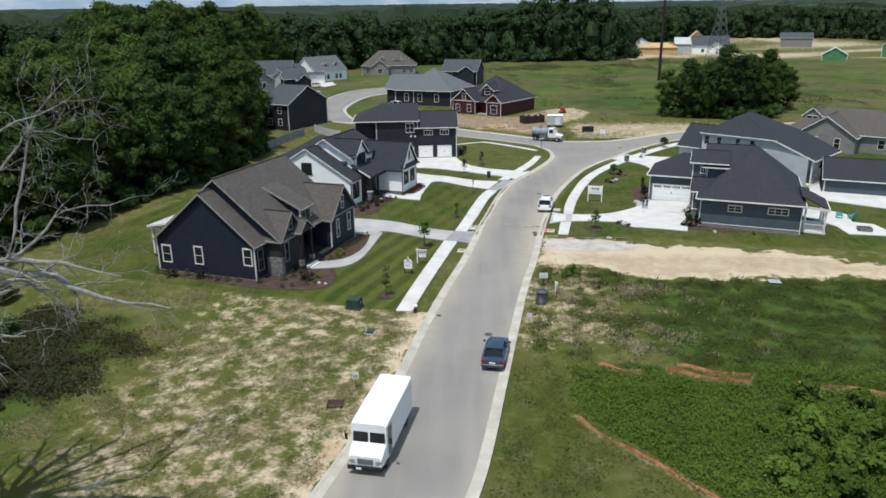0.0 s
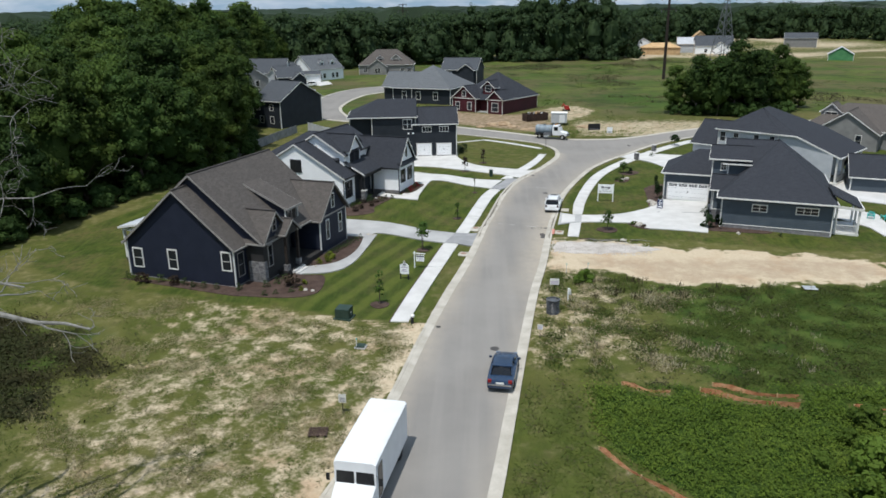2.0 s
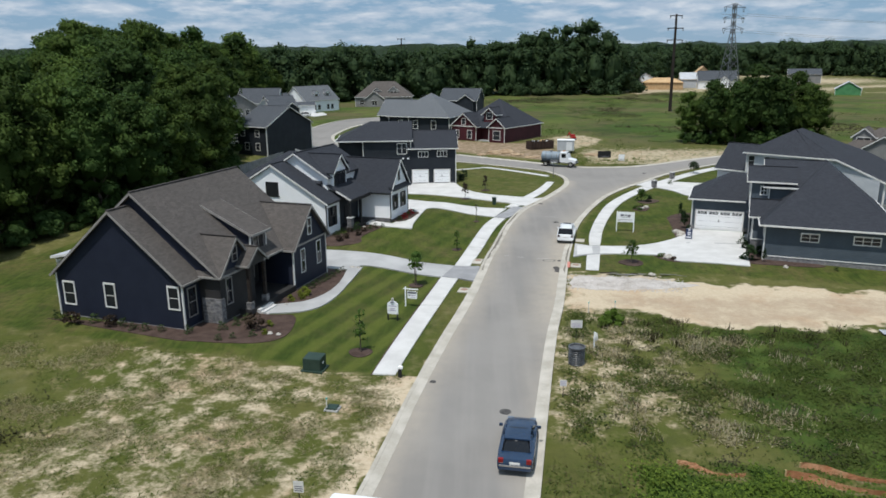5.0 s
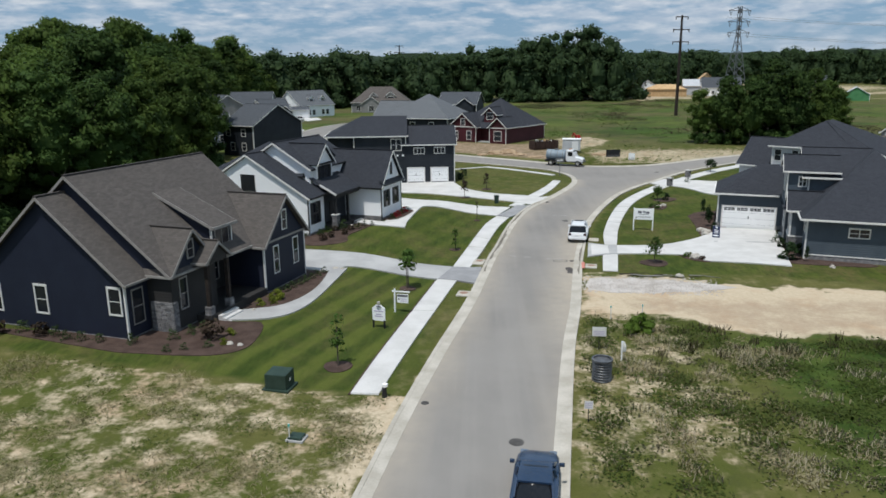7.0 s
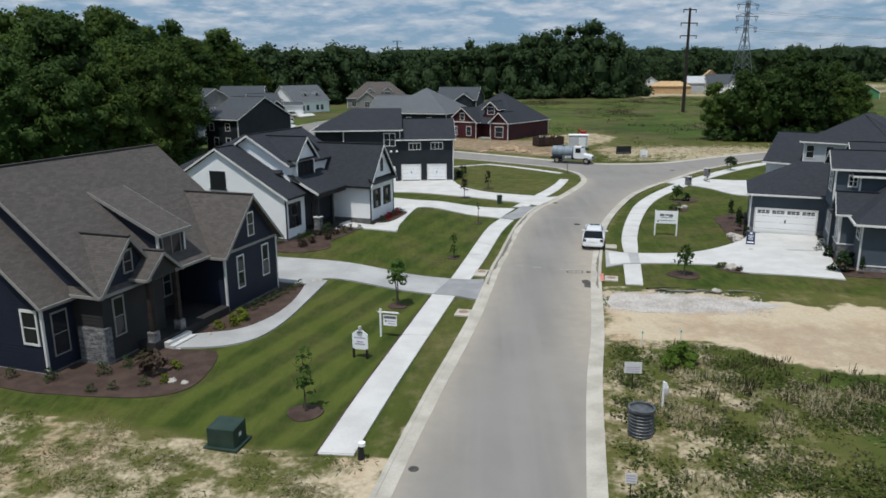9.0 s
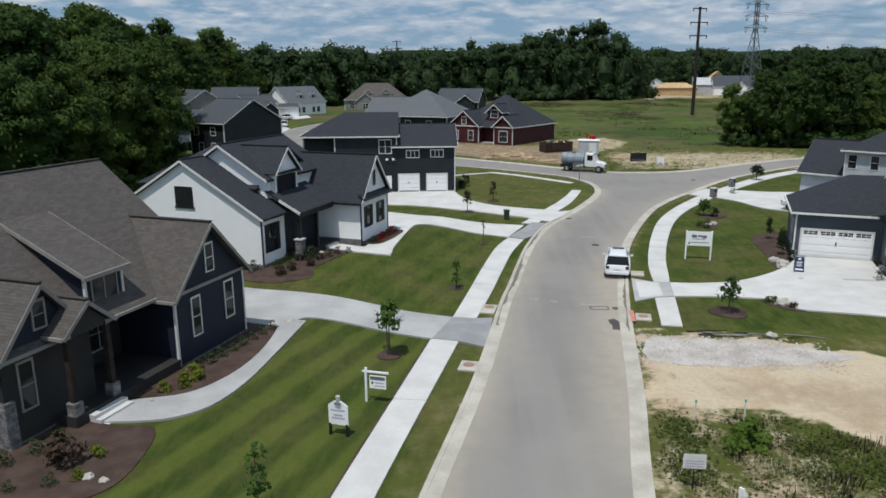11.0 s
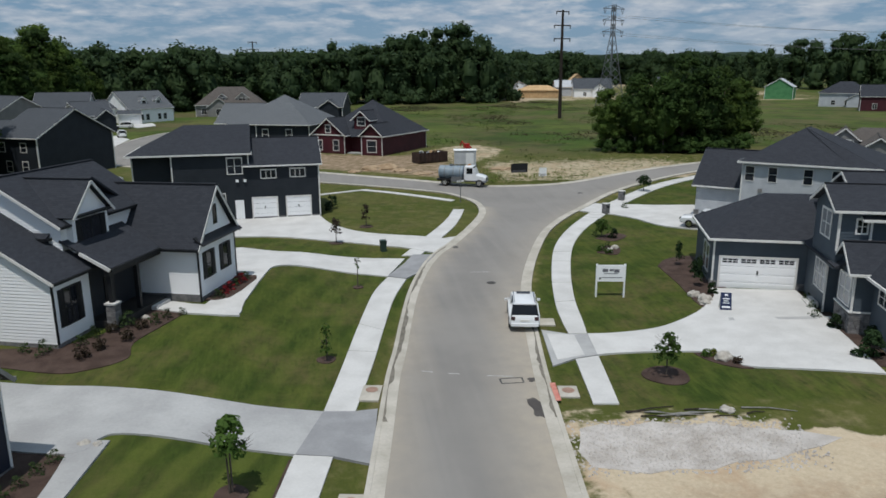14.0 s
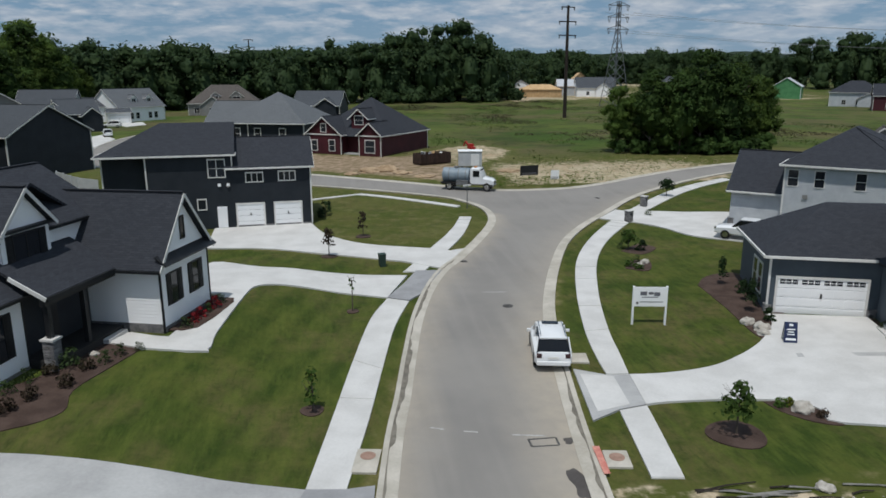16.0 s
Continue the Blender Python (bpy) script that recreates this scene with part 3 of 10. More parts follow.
DIRT_RED = [(-4, 165), (3.5, 160.5), (8, 157.5), (14.4, 153), (18, 152), (21, 158), (23, 168), (30, 178), (34, 190), (30, 203), (20, 200), (10, 185), (-6, 193), (-14, 192), (-16, 175)]
MULCHES = [
    [(-32.6, 68.9), (-21.7, 65.1), (-18.6, 64.5), (-14.4, 64.3), (-12.6, 65.2), (-12.2, 67.2), (-12.8, 70.1), (-15.3, 70.4), (-17, 73), (-20, 68)],
    [(-15.2, 73.0), (-12.9, 73.55), (-11.5, 75.6), (-10.85, 78.4), (-10.8, 81.4), (-11.0, 83.7), (-13.2, 83.8), (-14.8, 77)],
    [(-25, 95.5), (-15.2, 91.6), (-12.6, 91.6), (-11.0, 92.7), (-11.2, 94.6), (-10.2, 97.2), (-9.5, 99.7), (-11.6, 101.4), (-14.6, 95)],
    [(-8.2, 100.8), (-6.4, 99.8), (-5.8, 106.8), (-7.2, 107.4)],
    [(26.4, 108.8), (28.0, 110.6), (30.4, 110.6), (30.2, 105.7), (28.4, 101.5), (25.9, 98.4), (25.0, 98.8), (25.8, 103.8)],
    [(32.6, 99.2), (33.6, 101.5), (31.8, 92), (30.6, 88.0), (28.9, 88.6), (29.6, 92)],
    [(28.5, 87.2), (30.5, 88.8), (36, 86.8), (35.5, 85.9), (30.5, 86.7)],
    [(23.0, 114.0), (24.4, 116.2), (25.7, 115.6), (24.6, 113.2)], [(24.6, 119), (27, 121), (28, 119.6), (26, 117.8)],
    [(20.7, 91.0), (21.9, 90.7), (22.6, 89.6), (22.75, 88.1), (21.7, 88.7), (20.9, 89.9)],
]
ROUNDS = [(-6.4, 64.0, 0.85), (-3.8, 80.0, 0.66), (-0.4, 93.2, 0.55), (17.8, 88.3, 1.25), (0, 120.2, 0.7), (3, 127.2, 0.7), (1.7, 107.0, 0.4)]


def near_value(x, y, poly, soft):
    """1 well inside the outline, 0 outside, soft in between."""
    if not inside(x, y, poly):
        return 0.0
    d = 1e9
    for i in range(len(poly)):
        ax, ay = poly[i - 1]
        bx, by = poly[i]
        k = max(0.0, min(1.0, ((x - ax) * (bx - ax) + (y - ay) * (by - ay)) / ((bx - ax) ** 2 + (by - ay) ** 2 + 1e-9)))
        d = min(d, math.hypot(x - ax - k * (bx - ax), y - ay - k * (by - ay)))
    return min(1.0, d / soft + 0.15)


# lines of the silt fences
FENCES = [
    [(9.7, 41.8), (10.6, 40.3), (12.8, 37.8), (15.0, 35.2), (16.2, 33.7), (18.5, 31)], [(12.5, 49.9), (13.9, 48.9), (15.5, 48.7)],
    [(17.6, 48.9), (19.9, 47.8), (23.4, 47.0)], [(18.7, 49.8), (21.0, 48.7), (23.8, 48.2)], [(27.0, 47.2), (27.8, 46.9), (30.6, 46.4), (33.5, 45.2)],
]


def near_line(x, y, pts):
    """Distance to a line of points."""
    d = 1e9
    for (ax, ay), (bx, by) in zip(pts, pts[1:]):
        k = max(0.0, min(1.0, ((x - ax) * (bx - ax) + (y - ay) * (by - ay)) / ((bx - ax) ** 2 + (by - ay) ** 2)))
        d = min(d, math.hypot(x - ax - k * (bx - ax), y - ay - k * (by - ay)))
    return d


def soil(x, y):
    """lawn, bare, meadow, rank, clay, mown: what covers the ground at a place."""
    lawn = bare = mead = clay = mown = rank = 0.0
    if -60 < x < 95 and 0 < y < 215:
        lawn = max(near_value(x, y, q, 0.4) for q in (LAWN_A, LAWN_B, LAWN_R))
        lawn = max(lawn, 0.48 * near_value(x, y, LAWN_C, 0.4))
        if lawn and y < 88 and x < 3:
            mown = step(-17, -11, x) if x < float(np.interp(y, [60, 83], [-4.9, -1.5])) else 0.0
            if x > float(np.interp(y, [60, 82], [-3.4, 0.1])) and y < 82:
                lawn, bare = 0.45 * lawn, 0.12
        elif lawn and y < 122 and x < 8:
            mown = 0.4
        d_road = min(abs(x - float(np.interp(y, LY, LX))), abs(x - float(np.interp(y, RY, RX))))
        if lawn < 0.1:
            left = x < float(np.interp(y, LY, LX))
            if left and y < 66:
                bare = 0.37 * step(-33, -20, x) + 0.13 * step(2.5, 0.4, d_road)
                rank = 0.52 * step(-22, -31, x) * step(64, 56, y)
            elif y < 86 and not left:
                bare = 0.37 * step(24, 13, x) * step(47, 56, y)
                if y < 50 and x < 9.8 + 0.78 * max(0.0, 42 - y):
                    lawn = 0.5
                jx, jy = x + 1.8 * noise.noise(Vector((x * 0.3, y * 0.3, 5))), y + 2.0 * noise.noise(Vector((x * 0.3, y * 0.3, 8))) + 1.5 * noise.noise(Vector((x * 1.1, y * 1.1, 2)))
                bare = max(bare, near_value(jx, jy, DIRT_R, 3.0))
                clay = 0.5 * near_value(jx, jy, DIRT_R, 3.0) * step(82, 76, y)
                rank = max(0.55 * step(12, 21, x) * step(76, 68, y), 0.75 * step(9.6, 11.2, x - 0.78 * max(0.0, 42 - y)) * step(52, 48, y)) * (1 - clay)
                red = min(near_line(x, y, q) for q in FENCES)
                if red < 0.7:
                    clay, rank = max(clay, 0.5 * step(0.7, 0.2, red)), rank * step(0.2, 0.7, red)
            if 76 < y < 82 and -0.6 < x < 2.2 and left:
                bare = 0.5
            clay = max(clay, (0.6 - 0.2 * step(15, 22, x)) * near_value(x, y, DIRT_RED, 4.0))
            bare = max(bare, (0.3 + 0.15 * step(15, 22, x)) * near_value(x, y, DIRT_RED, 4.0))
    if y > 150:
        mead = step(158, 176, y) * (1 - step(0.0, 0.25, clay))
        if x > 18:
            mead = max(step(172, 190, y), 0.2 * step(20, 26, x)) * (1 - step(0.0, 0.25, clay))
            bare = max(bare, 0.52 * step(18, 26, x) * step(66, 50, x) * (1 - step(165, 182, y)))
            rank = 0.16 * step(18, 24, x) * step(190, 176, y) * (1 - step(0.0, 0.3, clay))
    if abs(x) > 60 and y < 60:
        mead = max(mead, 0.5)
    if y > 380 and 80 < x < 260 and y < 560:
        bare = max(bare, 0.38 + 0.75 * noise.noise(Vector((x * 0.045, y * 0.03, 4))))
        mead *= 0.2
    return lawn, bare, mead, rank, clay, mown


def lines(stops):
    out = []
    for (a, b), d in stops:
        out.extend(np.arange(a, b, d).tolist())
    return out


GX = lines([((-4000, -400), 600), ((-400, -120), 40), ((-120, -48), 4), ((-48, 54), 0.5), ((54, 130), 4), ((130, 400), 30), ((400, 4001), 600)])
GY = lines([((-1500, -100), 350), ((-100, -10), 15), ((-10, 24), 2), ((24, 130), 0.5), ((130, 215), 2), ((215, 500), 15), ((500, 1000), 50), ((1000, 4501), 500)])


def build_ground():
    nx, ny = len(GX), len(GY)
    verts, vals = [], []
    for y in GY:
        for x in GX:
            z = land(x, y) - 0.02
            if -48 < x < 54 and 24 < y < 130:
                z += 0.03 * noise.noise(Vector((x * 0.5, y * 0.5, 0)))
            verts.append((x, y, z))
            vals.append(soil(x, y))
    faces = [(j * nx + i, j * nx + i + 1, (j + 1) * nx + i + 1, (j + 1) * nx + i) for j in range(ny - 1) for i in range(nx - 1)]
    me = bpy.data.meshes.new("ground")
    me.from_pydata(verts, [], faces)
    arr = np.array(vals, dtype=np.float32)
    for k, nm in enumerate(("lawn", "bare", "meadow", "rank", "clay", "mown")):
        a = me.attributes.new(nm, "FLOAT", "POINT")
        a.data.foreach_set("value", arr[:, k].copy())
    me.materials.append(GROUND)
    me.polygons.foreach_set("use_smooth", [True] * len(faces))
    return tagged(new("ground", me), "mown lawns, patchy dry field and green meadow over sandy soil", "ground", "", "structure")


build_ground()

# ---- road, kerbs, walks, drives ----
LINE_L, LINE_R, LINE_T, LINE_F = curve(CURB_L), curve(CURB_R), curve(TURN_L), curve(CURB_FAR)
LEFT = LINE_L + LINE_T[1:]


def build_road():
    outline = shift(LEFT, -0.5) + shift(LINE_F, -0.5) + shift(LINE_R, 0.5)[::-1]
    bm = sheet(outline, 0.05, 1.5, 0.1)
    ob = structure("road", bm, ASPHALT, "grey aged asphalt street with sandy dust along its kerbs", "road")
    me = ob.data
    a = me.attributes.new("dust", "FLOAT", "POINT")
    vals = []
    for v in me.vertices:
        x, y = v.co.x, v.co.y
        dr = float(np.interp(y, RY, RX)) - x if y < 150 else 9
        dl = x - float(np.interp(y, LY, LX)) if y < 135 else 9
        vals.append(max(0.95 * step(4.2, 0.6, dr) * step(60, 78, y) * (1 - 0.6 * step(96, 112, y)), 0.75 * step(2.6, 0.4, dl), 0.45 * step(2.0, 0.4, dr)))
    a.data.foreach_set("value", vals)
    for nm, ln, side in (("kerb_1", LEFT, -1), ("kerb_2", LINE_R, 1), ("kerb_3", LINE_F, -1)):
        g = structure(nm, ribbon(shift(ln, 0.14 * side), shift(ln, 0.78 * side), 0.09, 0.1, 0.062), GUTTER, "pale dusty concrete kerb and gutter", "kerb")
        part("kerb_top", ribbon(shift(ln, -0.02 * side), shift(ln, 0.2 * side), 0.13, 0.12, 0.105), GUTTER, g)


build_road()


def gutter_stain(line, side, y0, y1, seed):
    """Dark damp silt along the flow line of a gutter."""
    rg = np.random.default_rng(seed)
    inner, outer, q = [], [], 0.12
    near, far = shift(line, 0.215 * side), shift(line, 1.215 * side)
    for p, f in zip(near, far):
        if y0 < p.y < y1:
            q = min(0.30, max(0.03, q + rg.normal() * 0.06))
            inner.append(p)
            outer.append(p + (f - p) * q)
    return structure("gutter_stain", ribbon(inner, outer, 0.094, 0.006, 0.088), SILT, "dark damp silt stain along the gutter", "stain")


gutter_stain(curve(CURB_L, 12), -1, 85, 118, 3)
gutter_stain(curve(CURB_R, 12), 1, 84, 100, 4)


def paving(name, pts, lift, mat, label, cat="driveway", grid=2.0):
    return structure(name, sheet(pts, lift, grid), mat, label, cat)


def both(a, b):
    return [tuple(p) for p in curve(a, 4)] + [tuple(p) for p in curve(b, 4)][::-1]


def flags(name, a, b, lift, mat, label):
    """A walk of cast slabs, each with open joints, between two edge lines."""
    base = tagged(new(name, mesh_of(ribbon(curve(a, 4), curve(b, 4), lift - 0.03, 0.1), name, mat)), label, "pavement", "", "structure")
    ca, cb = curve(a, 40), curve(b, 40)
    n = len(ca)
    dist = [0.0]
    for i in range(1, n):
        dist.append(dist[-1] + (ca[i] - ca[i - 1]).length)
    s, total = 0.0, dist[-1]
    while s < total - 0.4:
        e = min(total, s + 1.55)
        i0, i1 = int(np.searchsorted(dist, s + 0.012)), min(n - 1, int(np.searchsorted(dist, e - 0.012)))
        mid = (i0 + i1) // 2
        quad = [ca[i0], ca[mid], ca[i1], cb[i1], cb[mid], cb[i0]]
        bm = bmesh.new()
        top = [bm.verts.new((p.x, p.y, land(p.x, p.y) + lift)) for p in quad]
        bot = [bm.verts.new((v.co.x, v.co.y, v.co.z - 0.09)) for v in top]
        f = bm.faces.new(top)
        for k in range(6):
            bm.faces.new((top[k], bot[k], bot[(k + 1) % 6], top[(k + 1) % 6]))
        bmesh.ops.recalc_face_normals(bm, faces=bm.faces)
        part("slab", bm, mat, base)
        s = e
    return base


flags("pavement_1", [(-5.0, 60.3), (-4.22, 66.0), (-3.3, 71.8), (-1.55, 82.6)], [(-3.45, 60.2), (-2.6, 66.0), (-1.66, 71.8), (0.1, 82.2)], 0.06, CONCRETE, "new white concrete pavement slabs beside the street")
flags("pavement_2", [(-0.4, 86.5), (0.5, 92.0), (1.6, 98.9), (2.8, 105.3), (4.1, 109.2)], [(1.1, 86.2), (2.2, 92.0), (3.1, 97.5), (4.2, 103.7), (5.5, 108.4)], 0.06, CONCRETE, "new white concrete pavement slabs beside the lawn")
flags("pavement_3", [(5.7, 115.4), (6.4, 116.9), (8.4, 121.6), (10.5, 126.3), (12.0, 130.3), (13.1, 134.0)], [(7.3, 115.2), (7.9, 116.6), (10.0, 121.2), (12.0, 125.9), (13.3, 130.0), (14.3, 133.8)], 0.06, CONCRETE, "pale concrete pavement slabs round the corner lawn")
flags("pavement_4", [(13.5, 138.7), (10.5, 141.5), (6.4, 145.0), (3.0, 147.3)], [(14.1, 139.35), (11.1, 142.2), (6.9, 145.7), (3.5, 148.0)], 0.06, CONCRETE, "pale concrete pavement slabs half overgrown by lawn")
flags("pavement_5", [(3.4, 148.0), (0.5, 146.75), (-2.9, 145.1)], [(3.1, 147.35), (0.8, 146.2), (-2.6, 144.55)], 0.06, CONCRETE, "narrow pale concrete path half overgrown by lawn")
flags("pavement_5", [(12.75, 85.5), (13.2, 88.3), (13.65, 91.1)], [(14.0, 85.3), (14.55, 88.3), (15.1, 91.4)], 0.06, CONCRETE, "new white concrete pavement slabs beside the lawn")
flags("pavement_6", [(14.5, 95.1), (14.8, 97.6), (15.5, 101.5), (17.3, 108.6), (19.8, 116.3), (22.9, 122.6), (27.2, 129.2), (31.8, 134.9), (39.2, 143.1), (45.4, 148.4), (52, 152.6)], [(15.65, 95.0), (16.2, 97.6), (17.0, 101.6), (18.8, 108.3), (21.5, 116.2), (24.6, 122.3), (28.7, 128.2), (33.2, 133.9), (40.4, 141.8), (46.3, 147.0), (52.6, 151.2)], 0.06, CONCRETE, "new white concrete pavement slabs curving beside the street")

seam_a, seam_b = [(-5.14, 60.2), (-4.36, 66.0), (-3.45, 71.8), (-1.75, 82.3)], [(-4.98, 60.2), (-4.2, 66.0), (-3.28, 71.8), (-1.55, 82.3)]
structure("trim_seam", ribbon(curve(seam_a, 6), curve(seam_b, 6), 0.012, 0.05), MULCH, "dark open soil seam beside the walk", "soil")

DRIVE = "broad pale concrete driveway"
paving("driveway_1", [(-1.5, 82.6)] + both([(-1.5, 82.6), (-6.1, 84.1), (-9.1, 84.6), (-9.9, 84.2), (-10.6, 83.0), (-14.5, 84.0)], [(-0.4, 86.5), (-4.8, 87.9), (-8.3, 88.7), (-11.4, 89.5), (-14.4, 90.0), (-18, 91)])[1:], 0.085, OLDCONC, DRIVE + " with damp stains")
paving("driveway_1_apron", [(-1.5, 82.6), (0.1, 82.2), (1.75, 81.3), (2.2, 86.4), (1.1, 86.3), (-0.4, 86.5)], 0.095, APRON, "grey concrete driveway apron, darker than the walk")
paving("garden_path", both([(-16.0, 71.9), (-14.8, 72.7), (-12.7, 73.5), (-11.4, 75.6), (-10.8, 78.4), (-10.75, 81.6), (-11.0, 84.2)], [(-15.6, 70.4), (-13.6, 70.6), (-12.3, 71.0), (-11.1, 72.2), (-10.3, 74.9), (-9.85, 78.8), (-9.4, 84.0)]), 0.08, OLDCONC, "curving pale concrete path to the front steps", "path", 1.0)
paving("driveway_2", both([(4.1, 109.3), (0.9, 110.7), (-2.1, 110.9), (-4.5, 110.0), (-5.2, 107.5), (-5.9, 101.5), (-6.1, 99.0), (-8.6, 99.6)], [(5.9, 114.3), (2.2, 114.9), (-1.4, 115.0), (-5.1, 116.4), (-9.1, 119.2), (-9.5, 112.0), (-8.0, 108.6), (-6.6, 108.3)]), 0.085, CONCRETE, DRIVE + " and white walk to the steps", "driveway", 1.0)
paving("driveway_2_apron", [(4.1, 109.3), (5.5, 108.5), (6.5, 109.8), (7.6, 112.6), (8.7, 115.3), (6.7, 115.5), (5.6, 112.6)], 0.095, APRON, "grey concrete driveway apron, darker than the walk")
paving("entrance_pad", [(-11.5, 100.4), (-10.5, 101.7), (-9.2, 101.0), (-6.3, 100.2), (-5.9, 98.8), (-7.0, 98.6), (-9.5, 99.3)], 0.1, CONCRETE, "white concrete pad before the porch steps", "path", 1.0)
paving("driveway_3", [tuple(p) for p in curve([(6.4, 117.9), (5.3, 118.6), (0.4, 120.6), (-4.8, 123.6), (-10.6, 124.6)], 4)] + [(-11.0, 132.0)] + [tuple(p) for p in curve([(-1.9, 133.0), (-0.3, 128.1), (3.0, 124.3), (8.4, 122.0), (10.2, 121.0)], 4)], 0.085, CONCRETE, DRIVE + " before the double garage")
paving("driveway_3_apron", [(6.4, 117.9), (10.2, 121.0), (11.7, 121.6), (10.2, 118.6), (8.6, 116.0)], 0.09, CONCRETE, "pale concrete driveway apron")
paving("driveway_4", both([(15.1, 91.5), (16.5, 91.6), (19.8, 91.35), (21.9, 90.6), (22.6, 89.6), (22.75, 88.2), (29.0, 86.0)], [(15.65, 94.9), (17.5, 94.8), (20.1, 95.2), (22.3, 96.2), (24.6, 97.8), (26.8, 100.2), (27.4, 101.9)]) [:25] + [(29.0, 86.0), (33.1, 100.2)] + [tuple(p) for p in curve([(15.65, 94.9), (17.5, 94.8), (20.1, 95.2), (22.3, 96.2), (24.6, 97.8), (26.8, 100.2), (27.4, 101.9)], 4)][::-1], 0.085, CONCRETE, "wide white concrete driveway before the garage door")
paving("driveway_4_apron", [(13.0, 96.0), (14.5, 95.0), (15.65, 94.9), (15.1, 91.5), (13.7, 91.2), (12.1, 90.3)], 0.07, OLDCONC, "grey concrete driveway apron with a pale centre")
paving("apron_centre", [(13.15, 95.3), (14.75, 94.8), (14.35, 91.6), (12.6, 91.1)], 0.076, CONCRETE, "pale centre slab of the driveway apron")
paving("driveway_5", both([(29.0, 129.6), (30.3, 128.7), (31.8, 126.4), (32.8, 122.4), (35.3, 119.6), (38, 118.2)], [(31.6, 133.6), (33.7, 133.8), (37, 132.8), (40.9, 130.9), (42, 129), (42.6, 127)]), 0.085, CONCRETE, DRIVE + " with a parked pickup", "driveway", 1.0)
paving("driveway_5_apron", [(27.0, 131.2), (29.0, 129.6), (31.6, 133.6), (30.2, 135.0)], 0.09, CONCRETE, "pale concrete driveway apron")
paving("driveway_6", [(51.5, 103.4), (53.0, 101.2), (59.0, 97.0), (80, 86), (84, 92), (66, 104.5), (67, 118), (58, 121)], 0.085, CONCRETE, DRIVE + " beside the detached garage")
paving("patio", [(46.5, 97.5), (50.2, 96.6), (52.2, 94.0), (51.2, 90.2), (53.4, 89.2), (54.2, 84.4), (48.4, 85.2), (48.3, 88.2), (46.2, 92.6)], 0.085, CONCRETE, "white concrete patio behind the slate-blue house", "patio", 1.0)
paving("gravel_pad", [(11.3, 83.2), (12.4, 83.5), (13.6, 83.1), (14.9, 83.4), (16.3, 82.8), (17.4, 82.9), (18.6, 82.3), (19.8, 81.9), (21.2, 81.5), (22.6, 80.7), (21.4, 80.2), (20.0, 79.9), (18.6, 79.4), (17.0, 79.5), (15.6, 79.0), (14.2, 79.3), (12.9, 79.1), (11.7, 79.6), (10.8, 79.9), (10.6, 81.2), (11.0, 82.2)], 0.0, GRAVEL, "pale crushed gravel laid over sandy soil", "gravel", 1.0)
paving("far_drive_1", [(-62, 276), (-55, 264), (-52, 272), (-56, 284)], 0.08, CONCRETE, "pale concrete driveway of a far house")
paving("far_drive_3", [(-54.0, 231), (-53.2, 238), (-46.9, 226), (-45.8, 214), (-44.6, 205), (-47.5, 203.5), (-49.5, 213)], 0.09, CONCRETE, "pale concrete driveway of a far house")
paving("far_drive_2", [(-50, 176), (-44, 182), (-45, 190), (-52, 184)], 0.08, CONCRETE, "pale concrete driveway of a far house")


# beds and rings of bark mulch
for poly in MULCHES:
    ring = curve([Vector(p) for p in poly] + [Vector(poly[0])], 4)[:-1]
    structure("mulch_bed", sheet([(p.x, p.y) for p in ring], 0.02, 0.7, 0.06), MULCH, "brown bark mulch bed with a cut edge", "mulch bed")
def strip_bed():
    """Raised bed between the wing of the white house and its driveway."""
    a = radians(-17)
    at = [(-15.07 + u * math.cos(a) - v * math.sin(a), 94.38 + u * math.sin(a) + v * math.cos(a)) for u, v in ((4.0, 8.95), (4.9, 9.0), (5.5, 9.6), (5.6, 11.5), (5.5, 14.2), (5.2, 14.9), (4.0, 14.9))]
    structure("mulch_bed", sheet(at, 0.11, 0.7, 0.06), MULCH, "brown bark mulch strip beside the white house", "mulch bed")


strip_bed()
for a, b, r in ROUNDS:
    structure("mulch_ring", sheet([(a + r * (1 + 0.05 * math.sin(3 * q + a)) * math.cos(q), b + r * (1 + 0.05 * math.sin(3 * q + a)) * math.sin(q)) for q in np.linspace(0, 2 * math.pi, 25)[:-1].tolist()], 0.03, 0.7, 0.06), MULCH, "round brown mulch ring under a young tree", "mulch bed")


# ---- houses ----
def prism(bm, pts, depth, normal):
    """A flat outline given thickness against its normal."""
    a = [bm.verts.new(p) for p in pts]
    b = [bm.verts.new(Vector(p) - Vector(normal) * depth) for p in pts]
    n = len(pts)
    bm.faces.new(a)
    bm.faces.new(b[::-1])
    for k in range(n):
        bm.faces.new((a[k], b[k], b[(k + 1) % n], a[(k + 1) % n]))
    return bm


